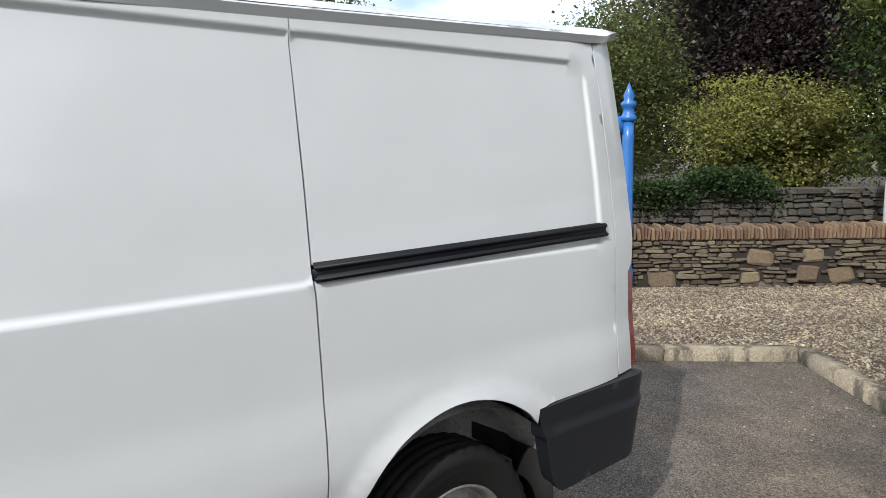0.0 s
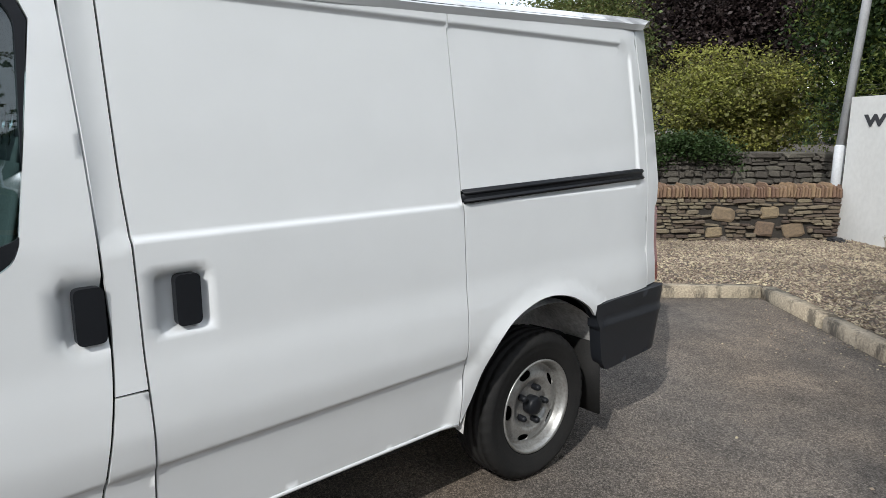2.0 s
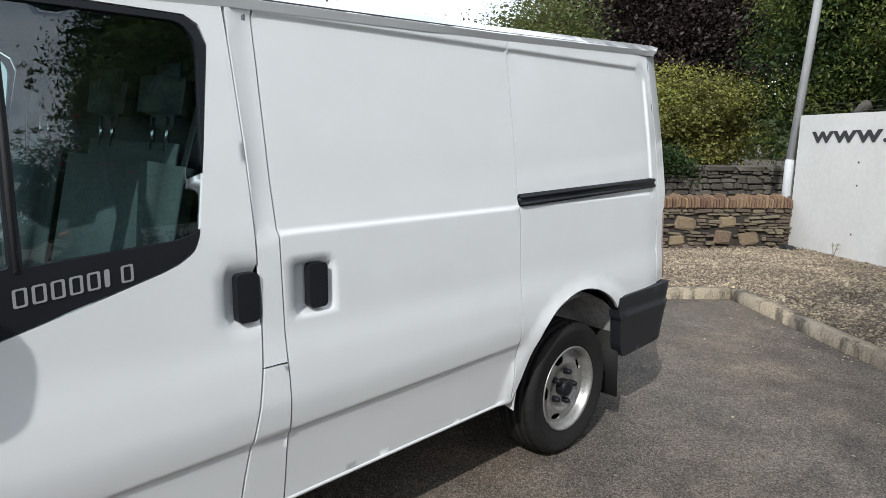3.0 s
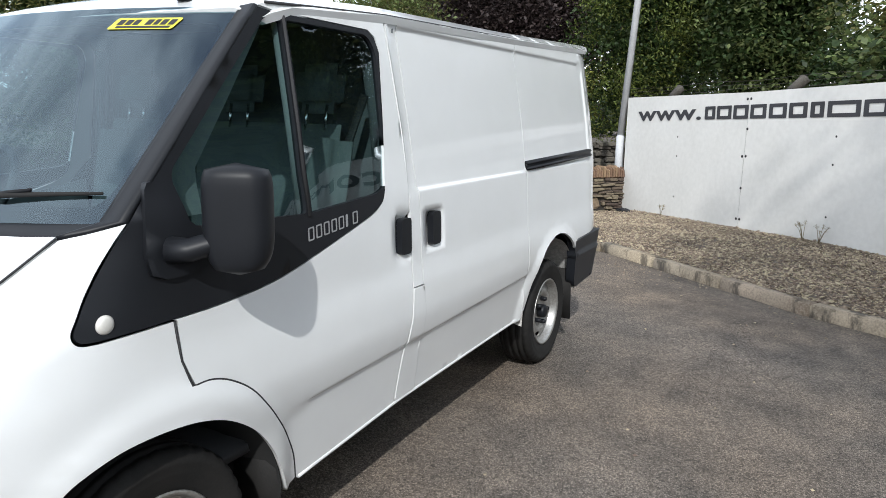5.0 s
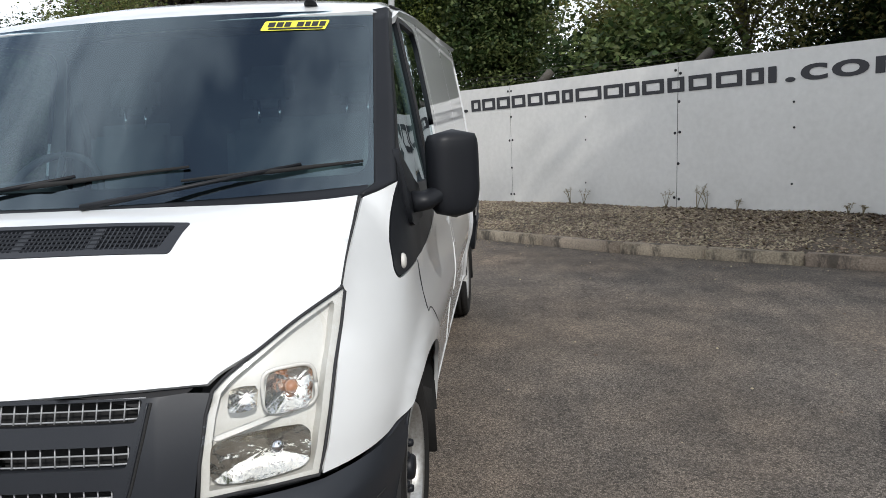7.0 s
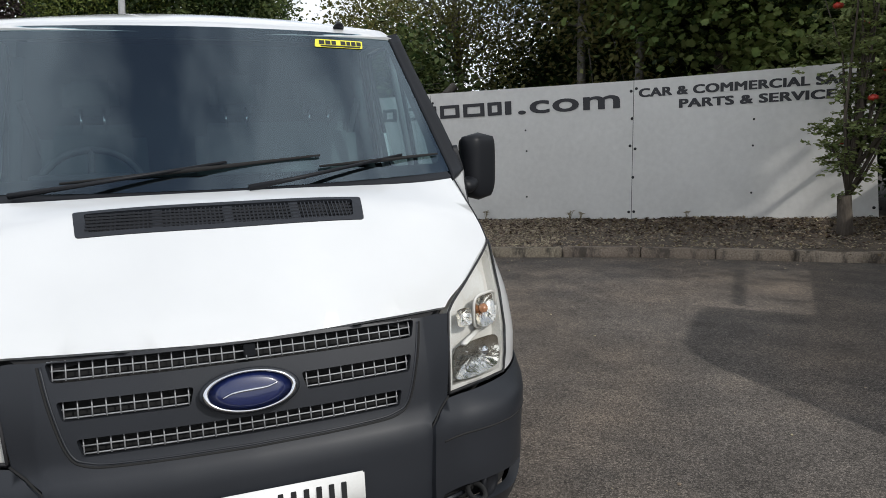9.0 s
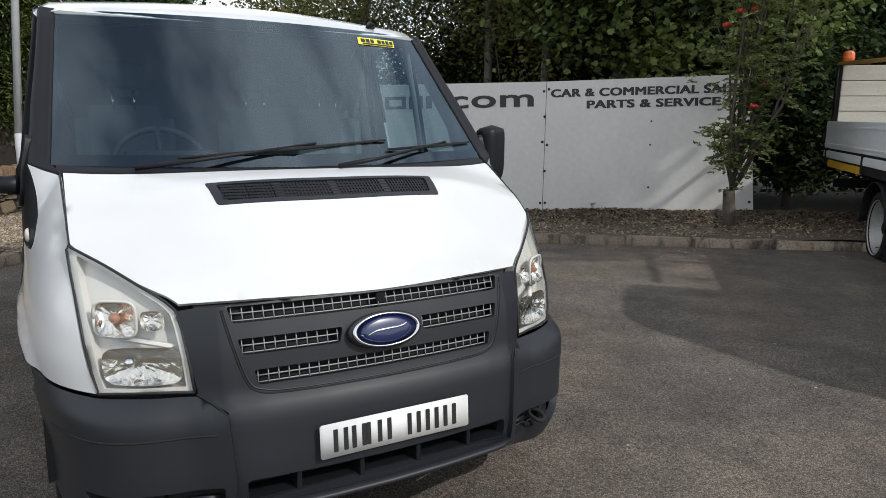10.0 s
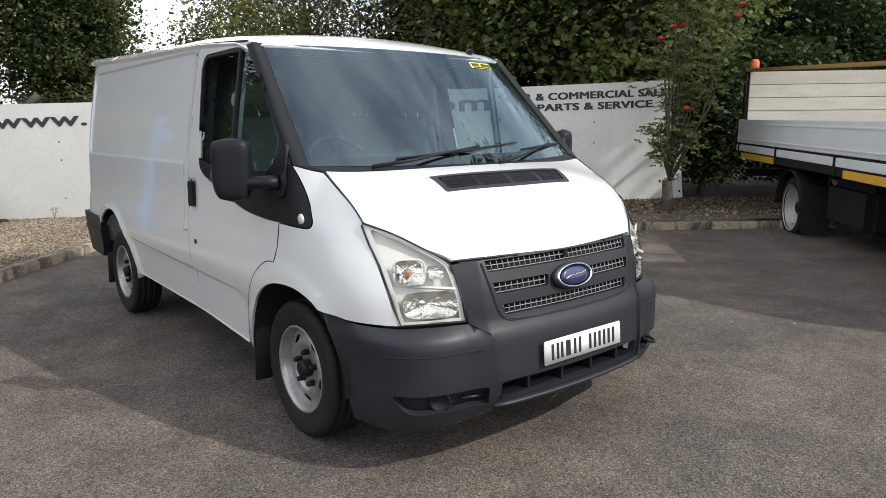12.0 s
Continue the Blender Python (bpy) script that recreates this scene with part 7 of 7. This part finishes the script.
LW = thing("stone_wall", tuple(wall_at(0, 0, -0.25)), "low brown rubble stone wall with brick-on-edge coping", "wall", kind="structure")
core = bmesh.new()
m = Matrix.Translation(wall_at(0, 0, 0)) @ pose(0, 0, 0, 0, 0, WROT)
box((-0.1, -0.25, -0.5), (14, 0.0, 0.42), 0.0, None, core)
core.transform(m @ Matrix.Diagonal((1, 1, 1, 1)))
part("wall_core", core, M["mortar"], LW, smooth=False)
small, big, cop = stone_set(M["stone"], 8), stone_set(M["bigstone"], 4, 0.16), stone_set(M["coping"], 5, 0.07)
rr = random.Random(5)
bigs = []
count = 0
for s0 in np.arange(0.25, 5.0, 0.62):
    for z0 in (-0.20, 0.10):
        if rr.random() < 0.66:
            w, h = rr.uniform(0.20, 0.38), rr.uniform(0.16, 0.28)
            a = s0 + rr.uniform(-0.25, 0.3)
            bigs.append((a, z0 + rr.uniform(-0.03, 0.06), a + w, z0 + h))
keep = []
for b in bigs:
    if all(b[2] < c[0] or b[0] > c[2] or b[3] < c[1] or b[1] > c[3] for c in keep):
        keep.append(b)
for a, z0, b, z1 in keep:
    place("boulder", rr.choice(big), LW, (a + b) / 2, rr.uniform(-0.02, 0.01), (z0 + z1) / 2, b - a, 0.10, z1 - z0, rr.uniform(-9, 9))
z = -0.30
rest = []
while z < 0.37:
    h = rr.choice((rr.uniform(0.028, 0.042), rr.uniform(0.042, 0.075)))
    s = -0.05
    while s < 13.5:
        w = rr.choice((rr.uniform(0.07, 0.17), rr.uniform(0.14, 0.33)))
        free = all(s + w < c[0] + 0.02 or s > c[2] - 0.02 or z + h < c[1] + 0.015 or z > c[3] - 0.015 for c in keep)
        if free:
            if s < 3.75 and count < 300:
                place("stone", rr.choice(small), LW, s + w / 2, rr.uniform(-0.03, 0.03), z + h / 2 + rr.uniform(-0.010, 0.010), w * rr.uniform(0.86, 0.98), 0.09, h * rr.uniform(0.68, 1.0), rr.uniform(-5, 5))
                count += 1
            else:
                rest.append((s + w / 2, rr.uniform(-0.03, 0.03), z + h / 2 + rr.uniform(-0.01, 0.01), w * rr.uniform(0.86, 0.98), 0.09, h * rr.uniform(0.68, 1.0)))
        s += w + 0.006
    z += h + 0.004
s = -0.08
k = 0
while s < 13.5:
    w = rr.uniform(0.028, 0.062)
    h = rr.uniform(0.16, 0.235)
    if k < 110:
        place("coping_brick", rr.choice(cop), LW, s + w / 2, -0.12 + rr.uniform(-0.01, 0.02), 0.41 + h / 2 - 0.01, w * 0.92, 0.32, h, rr.uniform(-7, 7))
    else:
        rest.append((s + w / 2, -0.12, 0.40 + h / 2, w * 0.95, 0.32, h))
    s += w + 0.006
    k += 1
V, F = [], []
for (s, w, z, sx, sy, sz) in rest:
    mm = Matrix.Translation(wall_at(s, w, z)) @ pose(0, 0, 0, 0, 0, WROT) @ Matrix.Diagonal((sx, sy, sz, 1))
    n = len(V)
    V += [tuple(mm @ Vector((x + rr.uniform(-0.06, 0.06), y, zz + rr.uniform(-0.14, 0.14)))) for x in (-0.5, 0.5) for y in (-0.5, 0.5) for zz in (-0.5, 0.5)]
    F += [tuple(n + i for i in q) for q in ((0, 1, 3, 2), (4, 6, 7, 5), (0, 4, 5, 1), (2, 3, 7, 6), (0, 2, 6, 4), (1, 5, 7, 3))]
ro = obj("stones", pydata("stones", V, F), M["stone_rest"], LW, smooth=False)
ro["kind"] = "stuff"

# taller old wall behind, with ivy along its top
OW = thing("old_wall", tuple(wall_at(0, -2.2, 0)), "taller grey old stone wall with ivy along its top", "wall", kind="structure")
core = box((-7, -0.30, -0.3), (15, 0.0, 0.86), 0.0, m @ Matrix.Translation((0, -2.2 * 1, 0)))
part("wall_core", core, M["mortar"], OW, smooth=False)
old = stone_set(M["oldstone"], 6, 0.12)
z, count = 0.20, 0
while z < 0.84:
    h = rr.uniform(0.05, 0.12)
    s = -1.6
    while s < 6.5:
        w = rr.uniform(0.08, 0.34)
        if count < 300:
            place("stone", rr.choice(old), OW, s + w / 2, -2.2 + rr.uniform(-0.015, 0.02), z + h / 2 + rr.uniform(-0.02, 0.02), w * 0.96, 0.09, h * rr.uniform(0.75, 1.1), rr.uniform(-5, 5))
            count += 1
        s += w + 0.01
    z += h + 0.006
for s in np.arange(-1.5, 3.0, 0.62):
    place("capstone", rr.choice(old), OW, s + 0.3, -2.33, 0.915, 0.60, 0.42, 0.10)
rng = np.random.default_rng(81)
pv = []
for k in range(420):
    s = rng.uniform(0.9, 14.0) if k > 150 else rng.uniform(0.6, 3.2)
    c = np.array(wall_at(s, -2.2 + rng.uniform(-0.1, 0.12), 0.95 + rng.uniform(-0.24, 0.12) + (0.16 if 0.9 < s < 1.9 else 0)))
    pv.append(c + rng.normal(size=(55, 3)) * [0.12, 0.12, 0.07])
ivy = obj("ivy", flat_mesh("ivy", leaves(rng, np.concatenate(pv), 0.055, 0.8, 0.5)), M["ivy"], smooth=False)
tagged(ivy, "green ivy trailing over the old stone wall", "ivy", kind="stuff")

# gravel stones, one by one
rng = np.random.default_rng(90)
lo, hi = np.array([1.0, -9.5]), np.array([12.2, 6.0])
cand = rng.uniform(lo, hi, size=(270000, 2))
cand = cand[inside(cand, bedpoly)]
cand = cand[far(cand, KERB, 0.135) & far(cand, REAR, 0.135)]
uu = (cand - J0) @ FDIR
cand = cand[(uu < 8.5) | ((uu < 15.5) & (rng.uniform(size=len(uu)) < 0.3))]
octa = np.array([[1, 0, 0], [0, 1, 0], [-1, 0, 0], [0, -1, 0], [0, 0, 1.0], [0, 0, -1.0]])
tri = np.array([[0, 1, 4], [1, 2, 4], [2, 3, 4], [3, 0, 4], [1, 0, 5], [2, 1, 5], [3, 2, 5], [0, 3, 5]])
n = len(cand)
zz = np.array([bed(x, y) for x, y in cand])
sz = rng.gamma(4.0, 0.0022, n) + 0.005
th = rng.uniform(0, 2 * np.pi, n)
V = octa[None] * (sz[:, None, None] * np.stack([rng.uniform(1.0, 2.1, n), rng.uniform(0.6, 1.0, n), rng.uniform(0.3, 0.6, n)], 1)[:, None, :])
V = V + rng.normal(size=V.shape) * (sz * 0.12)[:, None, None]
ca, sa = np.cos(th)[:, None], np.sin(th)[:, None]
tl = rng.normal(size=(n, 2)) * 0.35
V[..., 2] += V[..., 0] * tl[:, :1] + V[..., 1] * tl[:, 1:]
x, y = V[..., 0] * ca - V[..., 1] * sa, V[..., 0] * sa + V[..., 1] * ca
P = np.stack([x + cand[:, :1], y + cand[:, 1:], V[..., 2] + (zz + sz * 0.15)[:, None]], -1)
me = bpy.data.meshes.new("gravel_stones")
me.vertices.add(n * 6), me.loops.add(n * 24), me.polygons.add(n * 8)
me.vertices.foreach_set("co", P.reshape(-1).astype(np.float32))
me.loops.foreach_set("vertex_index", (tri[None] + 6 * np.arange(n)[:, None, None]).reshape(-1).astype(np.int32))
me.polygons.foreach_set("loop_start", np.arange(0, n * 24, 3, dtype=np.int32))
me.update(calc_edges=True)
gs = obj("gravel_stones", me, M["pebble"], smooth=False)
tagged(gs, "pale brown gravel stones of the bed", "gravel", kind="stuff")

# stray stones, leaves and twigs on the tarmac
rng = np.random.default_rng(95)
V, F = [], []
for k in range(330):
    t = rng.uniform(0, 1) ** 0.7
    i = rng.integers(0, 4)
    a, b = np.array(KERB[i]), np.array(KERB[i + 1])
    p = a + (b - a) * rng.uniform()
    p = p + FNRM * (0.05 + abs(rng.normal()) * 0.35)
    if k > 250:
        p = np.array([rng.uniform(-1, 6), rng.uniform(-4, -1.2)])
    if k < 130:
        p = np.array([rng.normal(6.3, 0.35), rng.normal(-0.9, 0.35)])
    s = rng.uniform(0.004, 0.013)
    c = np.array([p[0], p[1], road(*p) + s * 0.3])
    m0 = len(V)
    V += [tuple(c + o * s * rng.uniform(0.7, 1.2, 3)) for o in octa * [1.2, 1, 0.6]]
    F += [tuple(m0 + q for q in t_) for t_ in tri]
st = obj("stray_stones", pydata("stray_stones", V, F), M["pebble"], smooth=False)
tagged(st, "stray gravel stones scattered on the tarmac", "stones", kind="stuff")

# brown leaf litter on the shaded end of the bed
M["litter"] = mat("brown_leaf_litter", (0.12, 0.078, 0.042), (0.045, 0.03, 0.018), rough=0.9, vary=0.6, island=True)
rng = np.random.default_rng(97)
uv = np.stack([rng.uniform(5.5, 19, 26000), rng.uniform(0.03, 2.4, 26000)], 1)
uv = uv[rng.uniform(size=len(uv)) < np.clip((uv[:, 0] - 5.5) / 4.5, 0, 1) * np.clip(1.25 - 0.75 * uv[:, 1], 0.06, 1)]
pp = J0 + uv[:, :1] * FDIR + uv[:, 1:] * FNRM
pp = pp[far(pp, KERB, 0.15)]
lc = np.array([(x, y, bed(x, y) + 0.012 + 0.012 * rng.uniform()) for x, y in pp])
lt_ = obj("leaf_litter", flat_mesh("leaf_litter", leaves(rng, lc, 0.045, 0.7, 2.0)), M["litter"], smooth=False)
tagged(lt_, "brown fallen leaves on the gravel bed", "leaf litter", kind="stuff")
